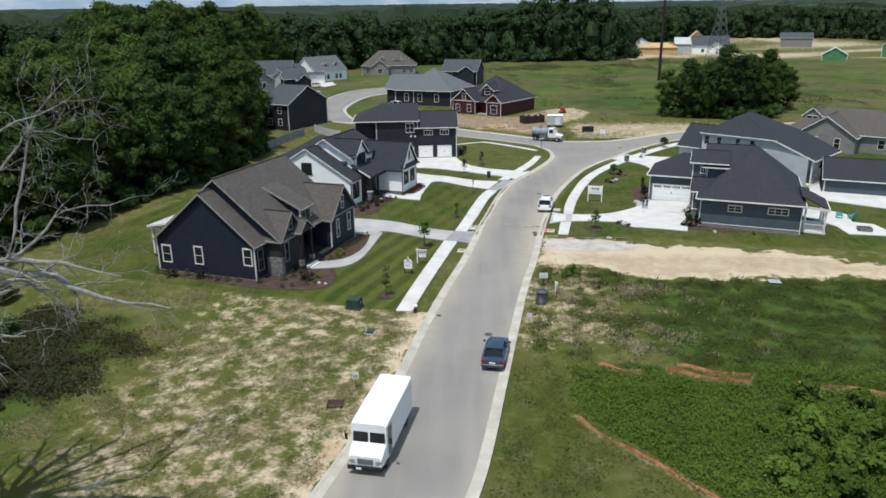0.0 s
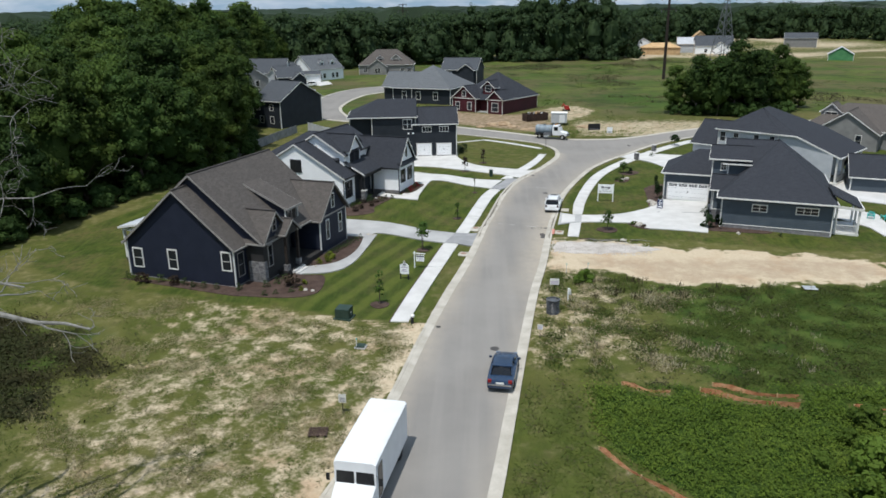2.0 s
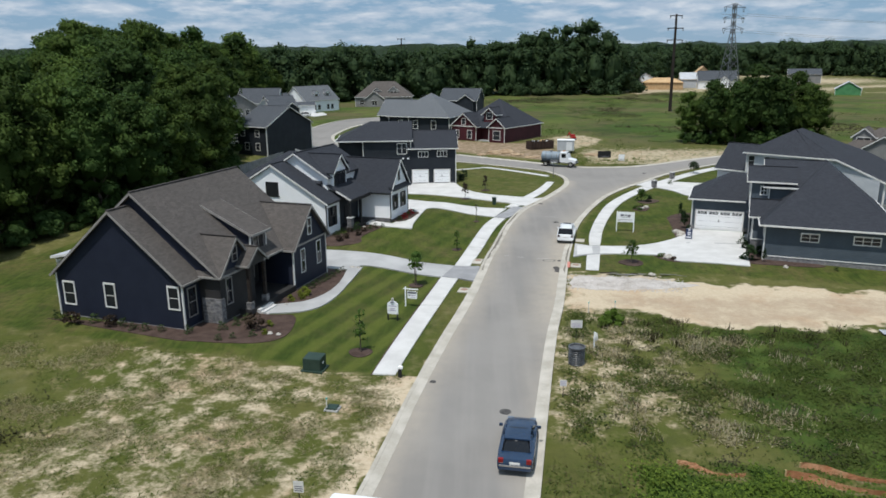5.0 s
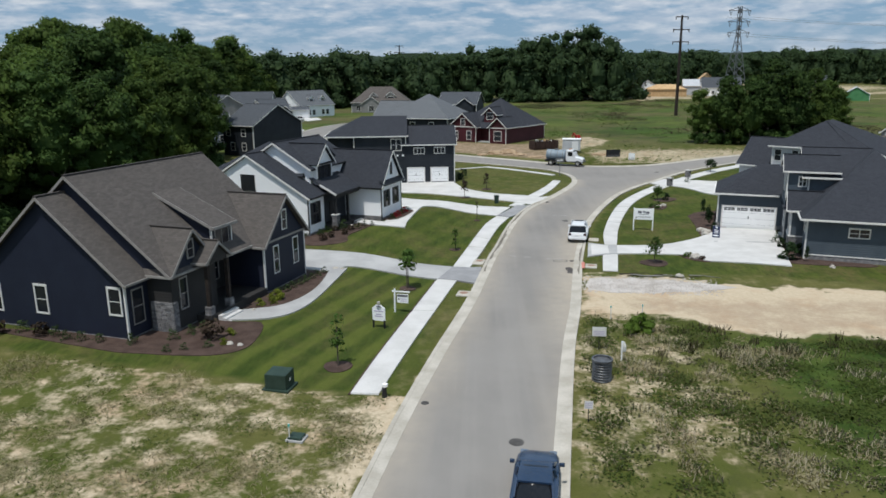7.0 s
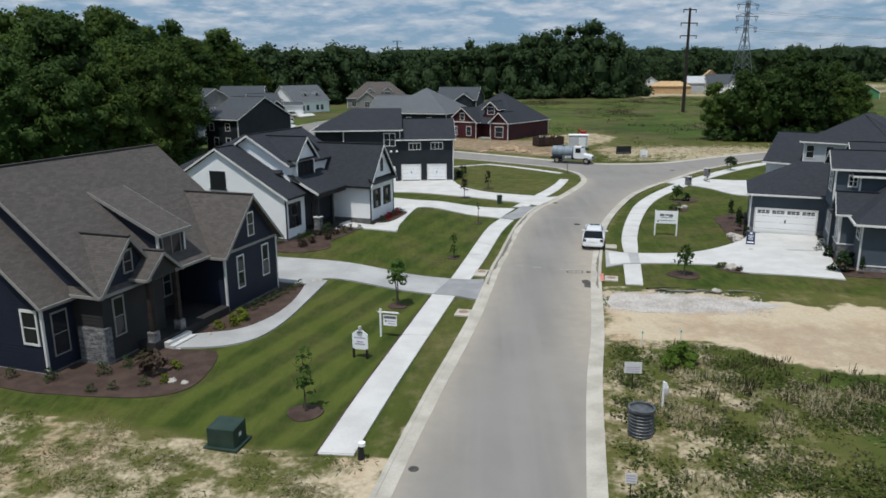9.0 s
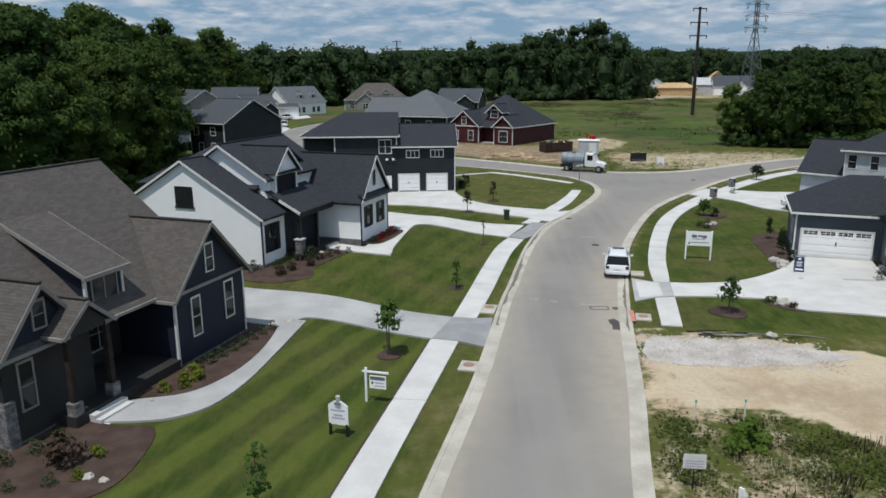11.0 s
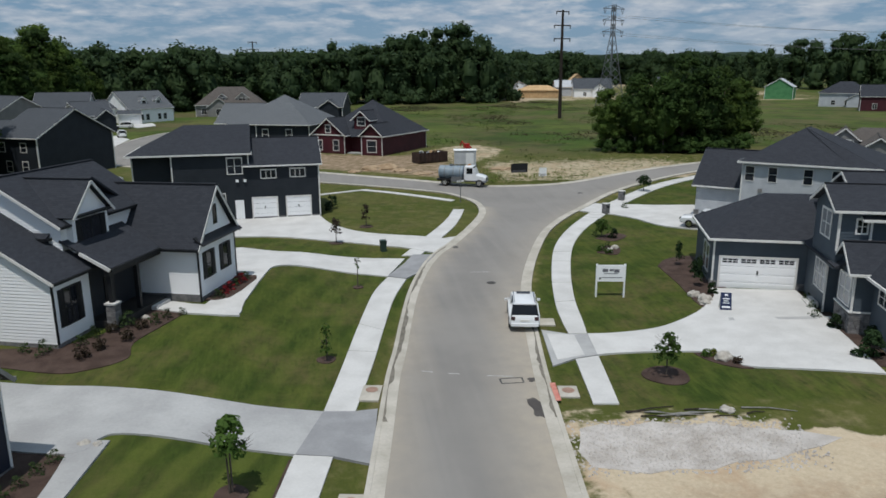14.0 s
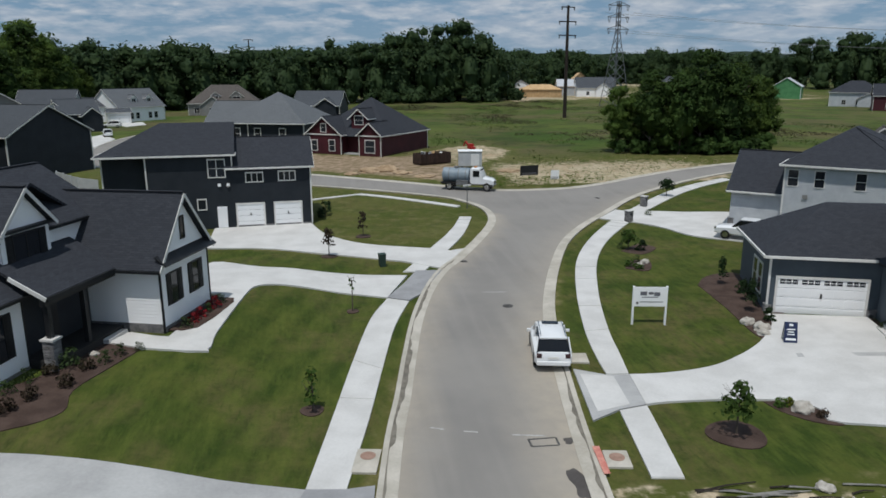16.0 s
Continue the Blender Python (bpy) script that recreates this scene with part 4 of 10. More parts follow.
def wall(house, p0, p1, z0, top, mat, lap=0.19, foot=None, corner=None):
    """A wall from p0 to p1 (outside to the right hand), clad in lapped boards. top: a height or a profile of (way, height)."""
    p0, p1 = Vector(p0), Vector(p1)
    d = p1 - p0
    L = d.length
    d.normalize()
    nrm = Vector((d.y, -d.x))
    prof = [(0.0, top), (L, top)] if isinstance(top, (int, float)) else top

    def at(s, z, o=0.0):
        q = p0 + d * s + nrm * o
        return (q.x, q.y, z)

    bm = bmesh.new()
    prism(bm, [at(0, z0), at(L, z0)] + [at(s, z) for s, z in prof[::-1]], 0.2, (nrm.x, nrm.y, 0))
    bmesh.ops.recalc_face_normals(bm, faces=bm.faces)
    w = part("wall", bm, mat, house)
    zs = [z for _, z in prof]
    peak = max(zs)

    def span(z):
        if z <= min(prof[0][1], prof[-1][1]):
            return 0.0, L
        lo, hi = L, 0.0
        for (s0, a), (s1, b) in zip(prof, prof[1:]):
            if a >= z and b >= z:
                lo, hi = min(lo, s0), max(hi, s1)
            elif (a >= z) != (b >= z):
                s = s0 + (s1 - s0) * (z - a) / (b - a)
                lo, hi = min(lo, s, s0 if a >= z else s), max(hi, s, s1 if b >= z else s)
        return lo, hi

    if lap:
        bm = bmesh.new()
        z = (foot or z0) + 0.02
        while z < peak - 0.1:
            zt = min(z + lap, peak - 0.02)
            (a0, a1), (b0, b1) = span(z), span(zt)
            if b1 - b0 < 0.05:
                b0 = b1 = (b0 + b1) / 2
            if a1 - a0 > 0.1:
                q = [at(a0, z, 0.03), at(a1, z, 0.03), at(b1 + 1e-4, zt, 0.008), at(b0, zt, 0.008)]
                back = [at(a0, z, -0.01), at(a1, z, -0.01)]
                v = [bm.verts.new(c) for c in q + back]
                bm.faces.new(v[:4])
                bm.faces.new((v[1], v[0], v[4], v[5]))
            z += lap
        part("siding", bm, mat, w)
    if foot:
        bm = bmesh.new()
        q0, q1 = p0 + nrm * 0.05, p1 + nrm * 0.05
        prism(bm, [(q0.x, q0.y, z0), (q1.x, q1.y, z0), (q1.x, q1.y, foot), (q0.x, q0.y, foot)], 0.12, (nrm.x, nrm.y, 0))
        part("foundation", bm, STONE, w)
    return w


def slab(house, pts, mat, th=0.14, name="roof_slope"):
    """A roof plane; the first edge is the eave."""
    bm = bmesh.new()
    P = [Vector(p) for p in pts]
    n = (P[1] - P[0]).cross(P[-1] - P[0]).normalized()
    if n.z < 0:
        n = -n
    e = (P[1] - P[0]).normalized()
    up = n.cross(e)
    prism(bm, P, th, n)
    bmesh.ops.recalc_face_normals(bm, faces=bm.faces)
    uv = bm.loops.layers.uv.new("UVMap")
    for f in bm.faces:
        for l in f.loops:
            r = l.vert.co - P[0]
            l[uv].uv = (r.dot(e), r.dot(up))
    return part(name, bm, mat, house)


def boards(house, segs, mat, w=0.05, h=0.22, name="fascia"):
    for a, b in segs:
        bm = bmesh.new()
        beam(bm, a, b, w, h)
        part(name, bm, mat, house)


def gable(house, axis, c, hn, hp, zr, slope, a0, a1, mat, trim, ends=(True, True), slope_p=None, eaves=(True, True), drip=None):
    """A gable roof with its ridge along the axis at c, from a0 to a1; hn and hp are its reach to either side."""
    sp = slope_p or slope
    zn, zp = zr - slope * hn, zr - sp * hp

    def P(s, a, z):
        return (s, a, z) if axis == "v" else (a, s, z)
    slab(house, [P(c - hn, a0, zn), P(c - hn, a1, zn), P(c, a1, zr), P(c, a0, zr)], mat)
    slab(house, [P(c + hp, a1, zp), P(c + hp, a0, zp), P(c, a0, zr), P(c, a1, zr)], mat)
    for on, a, o in ((ends[0], a0, -0.02), (ends[1], a1, 0.02)):
        if on:
            boards(house, [(P(c - hn, a + o, zn - 0.15), P(c, a + o, zr - 0.15)), (P(c + hp, a + o, zp - 0.15), P(c, a + o, zr - 0.15))], trim, 0.04, 0.17, "rake_board")
    if eaves[0]:
        boards(house, [(P(c - hn - 0.05, a0, zn - 0.09), P(c - hn - 0.05, a1, zn - 0.09))], drip or trim, 0.11, 0.15, "gutter")
    if eaves[1]:
        boards(house, [(P(c + hp + 0.05, a0, zp - 0.09), P(c + hp + 0.05, a1, zp - 0.09))], drip or trim, 0.11, 0.15, "gutter")
    bm = bmesh.new()
    beam(bm, P(c, a0, zr + 0.01), P(c, a1, zr + 0.01), 0.26, 0.05)
    part("ridge_cap", bm, mat, house)


def hip(house, u0, u1, v0, v1, ze, slope, mat, trim, hips=(True, True, True, True)):
    """A hip roof over a rectangle; its ridge runs along the longer side."""
    du, dv = u1 - u0, v1 - v0
    h = min(du, dv) / 2
    zr = ze + slope * h
    if du >= dv:
        m = (v0 + v1) / 2
        r0, r1 = (u0 + h if hips[0] else u0, m, zr), (u1 - h if hips[1] else u1, m, zr)
        slab(house, [(u0, v0, ze), (u1, v0, ze), r1, r0], mat)
        slab(house, [(u1, v1, ze), (u0, v1, ze), r0, r1], mat)
        if hips[0]:
            slab(house, [(u0, v1, ze), (u0, v0, ze), r0], mat)
        if hips[1]:
            slab(house, [(u1, v0, ze), (u1, v1, ze), r1], mat)
    else:
        m = (u0 + u1) / 2
        r0, r1 = (m, v0 + h if hips[2] else v0, zr), (m, v1 - h if hips[3] else v1, zr)
        slab(house, [(u0, v1, ze), (u0, v0, ze), r0, r1], mat)
        slab(house, [(u1, v0, ze), (u1, v1, ze), r1, r0], mat)
        if hips[2]:
            slab(house, [(u0, v0, ze), (u1, v0, ze), r0], mat)
        if hips[3]:
            slab(house, [(u1, v1, ze), (u0, v1, ze), r1], mat)
    z = ze - 0.09
    boards(house, [((u0, v0 - 0.05, z), (u1, v0 - 0.05, z)), ((u1 + 0.05, v0, z), (u1 + 0.05, v1, z)), ((u0, v1 + 0.05, z), (u1, v1 + 0.05, z)), ((u0 - 0.05, v0, z), (u0 - 0.05, v1, z))], trim, 0.11, 0.16, "gutter")
    return zr


def fbox(bm, axis, val, sign, s0, s1, d0, d1, z0, z1):
    a, b = sorted((val + sign * d0, val + sign * d1))
    if axis == "v":
        return box(bm, s0, s1, a, b, z0, z1)
    return box(bm, a, b, s0, s1, z0, z1)


def window(house, axis, val, sign, s0, s1, z0, z1, trim, cols=1, rows=2, frame_w=0.09, shutters=None, pane=None):
    bm = bmesh.new()
    for q in ((s0 - frame_w, s1 + frame_w, z1, z1 + frame_w + 0.03), (s0 - frame_w, s1 + frame_w, z0 - frame_w, z0), (s0 - frame_w, s0, z0, z1), (s1, s1 + frame_w, z0, z1)):
        fbox(bm, axis, val, sign, q[0], q[1], 0.0, 0.075, q[2], q[3])
    w = part("window", bm, trim, house)
    bm = bmesh.new()
    for i in range(1, cols):
        s = s0 + (s1 - s0) * i / cols
        fbox(bm, axis, val, sign, s - 0.035, s + 0.035, 0.035, 0.06, z0, z1)
    for i in range(1, rows):
        z = z0 + (z1 - z0) * i / rows
        fbox(bm, axis, val, sign, s0, s1, 0.035, 0.055, z - 0.025, z + 0.025)
    if cols > 1 or rows > 1:
        part("glazing_bar", bm, trim, w)
    else:
        bm.free()
    bm = bmesh.new()
    fbox(bm, axis, val, sign, s0, s1, -0.01, 0.04, z0, z1)
    part("pane", bm, pane or GLASS, w)
    if shutters:
        for a, b in ((s0 - frame_w - 0.42, s0 - frame_w - 0.03), (s1 + frame_w + 0.03, s1 + frame_w + 0.42)):
            bm = bmesh.new()
            fbox(bm, axis, val, sign, a, b, 0.0, 0.07, z0 - 0.05, z1 + 0.08)
            k = z0
            while k < z1:
                fbox(bm, axis, val, sign, a + 0.05, b - 0.05, 0.07, 0.09, k, k + 0.06)
                k += 0.11
            part("shutter", bm, shutters, house)
    return w


def garage_door(house, axis, val, sign, s0, s1, z0, z1, mat, trim, lights=0):
    bm = bmesh.new()
    for q in ((s0 - 0.14, s1 + 0.14, z1, z1 + 0.16), (s0 - 0.14, s0, z0, z1), (s1, s1 + 0.14, z0, z1)):
        fbox(bm, axis, val, sign, q[0], q[1], 0.0, 0.08, q[2], q[3])
    d = part("garage_door", bm, trim, house)
    n = 4
    for i in range(n):
        a, b = z0 + (z1 - z0) * i / n, z0 + (z1 - z0) * (i + 1) / n
        bm = bmesh.new()
        fbox(bm, axis, val, sign, s0, s1, 0.0, 0.03, a + 0.008, b - 0.008)
        m = max(2, round((s1 - s0) / 0.62))
        for k in range(m):
            c0, c1 = s0 + (s1 - s0) * k / m + 0.07, s0 + (s1 - s0) * (k + 1) / m - 0.07
            if not (lights and i == n - 1):
                fbox(bm, axis, val, sign, c0, c1, 0.03, 0.042, a + 0.09, b - 0.09)
        p = part("panel", bm, mat, d)
        if lights and i == n - 1:
            for k in range(lights):
                c0, c1 = s0 + (s1 - s0) * k / lights + 0.12, s0 + (s1 - s0) * (k + 1) / lights - 0.12
                bm = bmesh.new()
                fbox(bm, axis, val, sign, c0, c1, 0.03, 0.038, b - 0.36, b - 0.06)
                part("pane", bm, GLASS, p)
                bm = bmesh.new()
                for q in (1, 2):
                    c = c0 + (c1 - c0) * q / 3
                    fbox(bm, axis, val, sign, c - 0.022, c + 0.022, 0.038, 0.05, b - 0.36, b - 0.06)
                fbox(bm, axis, val, sign, c0, c1, 0.038, 0.048, b - 0.23, b - 0.195)
                part("glazing_bar", bm, mat, d)
    bm = bmesh.new()
    c = (s0 + s1) / 2
    fbox(bm, axis, val, sign, c - 0.05, c + 0.05, 0.04, 0.09, z0 + 0.5 * (z1 - z0), z0 + 0.62 * (z1 - z0))
    part("handle", bm, BLACKTRIM, d, "black door handle")
    return d


def corners(house, posts, mat, size=0.13):
    for u, v, z0, z1 in posts:
        part("corner_board", boxes((u - size / 2, u + size / 2, v - size / 2, v + size / 2, z0, z1)), mat, house)


def masonry(parent, u0, u1, v0, v1, z0, z1, course=0.14):
    """A block of rough stone courses, each stone proud of the joints."""
    rnd = random.Random(int(100 * (abs(u0) + abs(v0) + z1)))
    core = part("masonry", boxes((u0 + 0.03, u1 - 0.03, v0 + 0.03, v1 - 0.03, z0, z1)), STONE, parent)
    z = z0
    while z < z1 - 0.05:
        zt = min(z1, z + course)
        for face in range(4):
            a, b = (u0, u1) if face < 2 else (v0, v1)
            s = a
            while s < b - 0.05:
                e = min(b, s + rnd.uniform(0.2, 0.5))
                o = rnd.uniform(0.0, 0.03)
                bm = bmesh.new()
                if face == 0:
                    box(bm, s + 0.01, e - 0.01, v0 - o, v0 + 0.05, z + 0.01, zt - 0.01)
                elif face == 1:
                    box(bm, s + 0.01, e - 0.01, v1 - 0.05, v1 + o, z + 0.01, zt - 0.01)
                elif face == 2:
                    box(bm, u0 - o, u0 + 0.05, s + 0.01, e - 0.01, z + 0.01, zt - 0.01)
                else:
                    box(bm, u1 - 0.05, u1 + o, s + 0.01, e - 0.01, z + 0.01, zt - 0.01)
                part("stone", bm, STONE, core)
                s = e
        z = zt
    return core


def ring_walls(house, u0, u1, v0, v1, z0, z1, mat, foot=None, lap=0.19, skip=()):
    """Four walls round a rectangle: south, east, north, west."""
    c = ((u0, v0), (u1, v0), (u1, v1), (u0, v1))
    for k, nm in enumerate("senw"):
        if nm not in skip:
            wall(house, c[k], c[(k + 1) % 4], z0, z1, mat, lap, foot)


# house A: navy, brown roof, beside the bare field
def house_navy():
    h = thing("house", "navy and umber clapboard house with weathered brown shingle roof", "house", pose(-20.24, 66.66, 0, 0, 0, -16))
    zb = -0.3
    # low south gable
    wall(h, (-12.2, 0), (0, 0), zb, [(0, 3.75), (6.25, 9.05), (12.2, 3.95)], NAVY, foot=0.25)
    wall(h, (0, 0), (0, 2.0), zb, 3.9, NAVY, foot=0.3)
    wall(h, (-12.2, 2.6), (-12.2, 0), zb, 3.8, NAVY)
    gable(h, "v", -5.95, 6.6, 6.3, 9.25, 0.842, -0.35, 2.2, ROOF_BROWN, TAUPETRIM, (True, False))
    corners(h, [(-0.02, -0.03, 0.2, 4.0), (-12.2, -0.03, -0.2, 3.8)], TRIM)
    for s0, s1, z0, z1 in ((-11.55, -10.55, 1.25, 3.0), (-7.4, -6.5, 1.4, 3.2), (-1.3, -0.42, 1.85, 3.5)):
        window(h, "v", 0, -1, s0, s1, z0, z1, TRIM, 1, 2, 0.12)
    window(h, "u", 0, 1, 0.5, 1.4, 1.1, 3.3, TAUPETRIM, 1, 2, 0.07)
    # main mass
    wall(h, (-12.8, 2.0), (1.9, 2.0), zb, [(0, 4.0), (7.35, 10.1), (14.7, 4.0)], NAVY, foot=0.3)
    wall(h, (1.9, 2.0), (1.9, 6.6), zb, 4.0, UMBER, foot=0.3)
    wall(h, (1.9, 15.6), (-12.8, 15.6), zb, [(0, 4.0), (7.35, 10.1), (14.7, 4.0)], NAVY)
    wall(h, (-12.8, 15.6), (-12.8, 2.0), zb, 4.0, NAVY)
    gable(h, "v", -5.45, 7.6, 7.65, 10.35, 0.815, 1.6, 15.9, ROOF_BROWN, TAUPETRIM, (True, True))
    wall(h, (0.0, 1.97), (1.92, 1.97), zb, 3.98, UMBER, foot=0.3)
    masonry(h, 0.25, 2.02, 1.85, 2.35, zb, 2.25)
    # wall dormer with steep gable
    wall(h, (1.93, 2.1), (1.93, 6.2), 4.0, [(0, 4.05), (2.05, 6.45), (4.1, 4.05)], NAVY)
    gable(h, "u", 4.1, 2.4, 2.4, 6.8, 1.13, -1.1, 2.25, ROOF_BROWN, TAUPETRIM, (False, True))
    window(h, "u", 1.96, 1, 3.75, 4.3, 4.85, 5.95, TAUPETRIM, 1, 2, 0.09)
    window(h, "u", 1.9, 1, 2.75, 3.4, 1.6, 3.6, TAUPETRIM, 1, 2, 0.09)
    # entrance gablet on posts
    gable(h, "u", 5.6, 1.5, 1.5, 5.7, 0.85, -1.2, 3.1, ROOF_BROWN, TAUPETRIM, (False, True))
    wall(h, (2.9, 4.5), (2.9, 6.7), 4.2, [(0, 4.45), (1.1, 5.4), (2.2, 4.45)], UMBER, lap=0.0)
    for v in (4.5, 6.7):
        part("post", boxes((2.68, 2.94, v - 0.13, v + 0.13, 1.3, 4.35)), POLEWOOD, h, "dark timber porch post")
        masonry(h, 2.58, 3.04, v - 0.23, v + 0.23, zb, 1.3)
    part("beam", boxes((-0.6, 2.95, 4.36, 4.62, 4.2, 4.42), (-0.6, 2.95, 6.6, 6.86, 4.2, 4.42)), TAUPETRIM, h)
    # recessed porch
    wall(h, (-0.6, 6.5), (-0.6, 11.0), zb, 4.3, UMBER)
    wall(h, (1.9, 6.6), (-0.6, 6.6), zb, 4.1, UMBER)
    part("porch_floor", boxes((-0.6, 3.1, 4.2, 11.1, zb, 0.72)), UMBER, h, "porch floor in dark umber")
    for k in range(3):
        part("step", boxes((3.1 + 0.32 * k, 3.42 + 0.32 * k, 4.9, 6.9, zb, 0.55 - 0.17 * k), bevel=0.01), CONCRETE, h, "white concrete step")
    part("front_door", boxes((-0.58, -0.5, 7.3, 8.3, 0.72, 2.85)), POLEWOOD, h, "dark stained wooden front door")
    window(h, "u", -0.6, 1, 8.9, 10.2, 1.5, 3.2, TAUPETRIM, 2, 2)
    # shed dormer
    slab(h, [(1.75, 9.75, 6.2), (1.75, 6.95, 6.2), (-3.1, 6.95, 8.5), (-3.1, 9.75, 8.5)], ROOF_BROWN)
    boards(h, [((1.8, 6.95, 6.1), (1.8, 9.75, 6.1))], TAUPETRIM, 0.1, 0.2, "gutter")
    boards(h, [((1.75, 6.93, 6.08), (-3.1, 6.93, 8.38)), ((1.75, 9.77, 6.08), (-3.1, 9.77, 8.38))], TAUPETRIM, 0.05, 0.2, "rake_board")
    wall(h, (1.35, 7.2), (1.35, 9.5), 4.3, 6.2, NAVY)
    for v, sg in ((7.2, -1), (9.5, 1)):
        bm = bmesh.new()
        prism(bm, [(1.35, v, 4.7), (1.35, v, 6.25), (-2.9, v, 8.25)], 0.1, (0, sg, 0))
        bmesh.ops.recalc_face_normals(bm, faces=bm.faces)
        part("dormer_cheek", bm, NAVY, h)
    corners(h, [(1.36, 7.2, 4.7, 6.15), (1.36, 9.5, 4.7, 6.15)], TRIM)
    window(h, "u", 1.35, 1, 7.6, 9.1, 4.5, 5.95, TAUPETRIM, 2, 1, 0.08)
    # front wing
    wall(h, (-4, 11.15), (3.0, 11.15), zb, 4.0, NAVY, foot=0.3)
    wall(h, (3.0, 11.15), (3.0, 17.1), zb, [(0, 4.05), (2.97, 7.2), (5.95, 4.05)], NAVY, foot=0.3)
    wall(h, (3.0, 17.1), (-5, 17.1), zb, 4.0, NAVY)
    gable(h, "u", 14.12, 3.4, 3.4, 7.5, 1.03, -3.0, 3.4, ROOF_BROWN, TAUPETRIM, (False, True))
    boards(h, [((3.05, 11.0, 4.12), (3.05, 17.25, 4.12))], TAUPETRIM, 0.1, 0.16, "frieze_board")
    corners(h, [(2.98, 11.13, 0.1, 4.0), (2.98, 17.1, 0.1, 4.0)], TRIM)
    for s0, s1, z0, z1 in ((12.4, 13.05, 1.55, 3.6), (15.3, 16.0, 1.65, 3.7), (13.85, 14.45, 4.75, 6.2)):
        window(h, "u", 3.0, 1, s0, s1, z0, z1, TRIM, 1, 2, 0.07)
    # rear porch
    part("porch_floor", boxes((-15.9, -12.85, 3.5, 9.2, zb, 0.55)), UMBER, h, "porch floor in dark umber")
    slab(h, [(-16.2, 9.5, 3.95), (-16.2, 3.2, 3.95), (-12.7, 3.2, 4.6), (-12.7, 9.5, 4.6)], LIGHTGREY)
    boards(h, [((-16.2, 3.18, 3.84), (-12.9, 3.18, 4.45))], TRIM, 0.05, 0.2, "rake_board")
    part("beam", boxes((-15.95, -12.85, 3.48, 3.72, 3.5, 3.75), (-15.95, -15.71, 3.72, 9.2, 3.5, 3.75)), TRIM, h, "white porch beam")
    for u, v in ((-15.8, 3.6), (-15.8, 6.4), (-15.8, 9.1), (-14.2, 3.6)):
        part("post", boxes((u - 0.12, u + 0.12, v - 0.12, v + 0.12, 0.55, 3.5)), TRIM, h, "white porch post")
    part("railing", boxes((-15.84, -15.76, 3.72, 9.0, 1.4, 1.5), (-15.68, -12.9, 3.56, 3.64, 1.4, 1.5)), TRIM, h, "white porch rail")
    return h


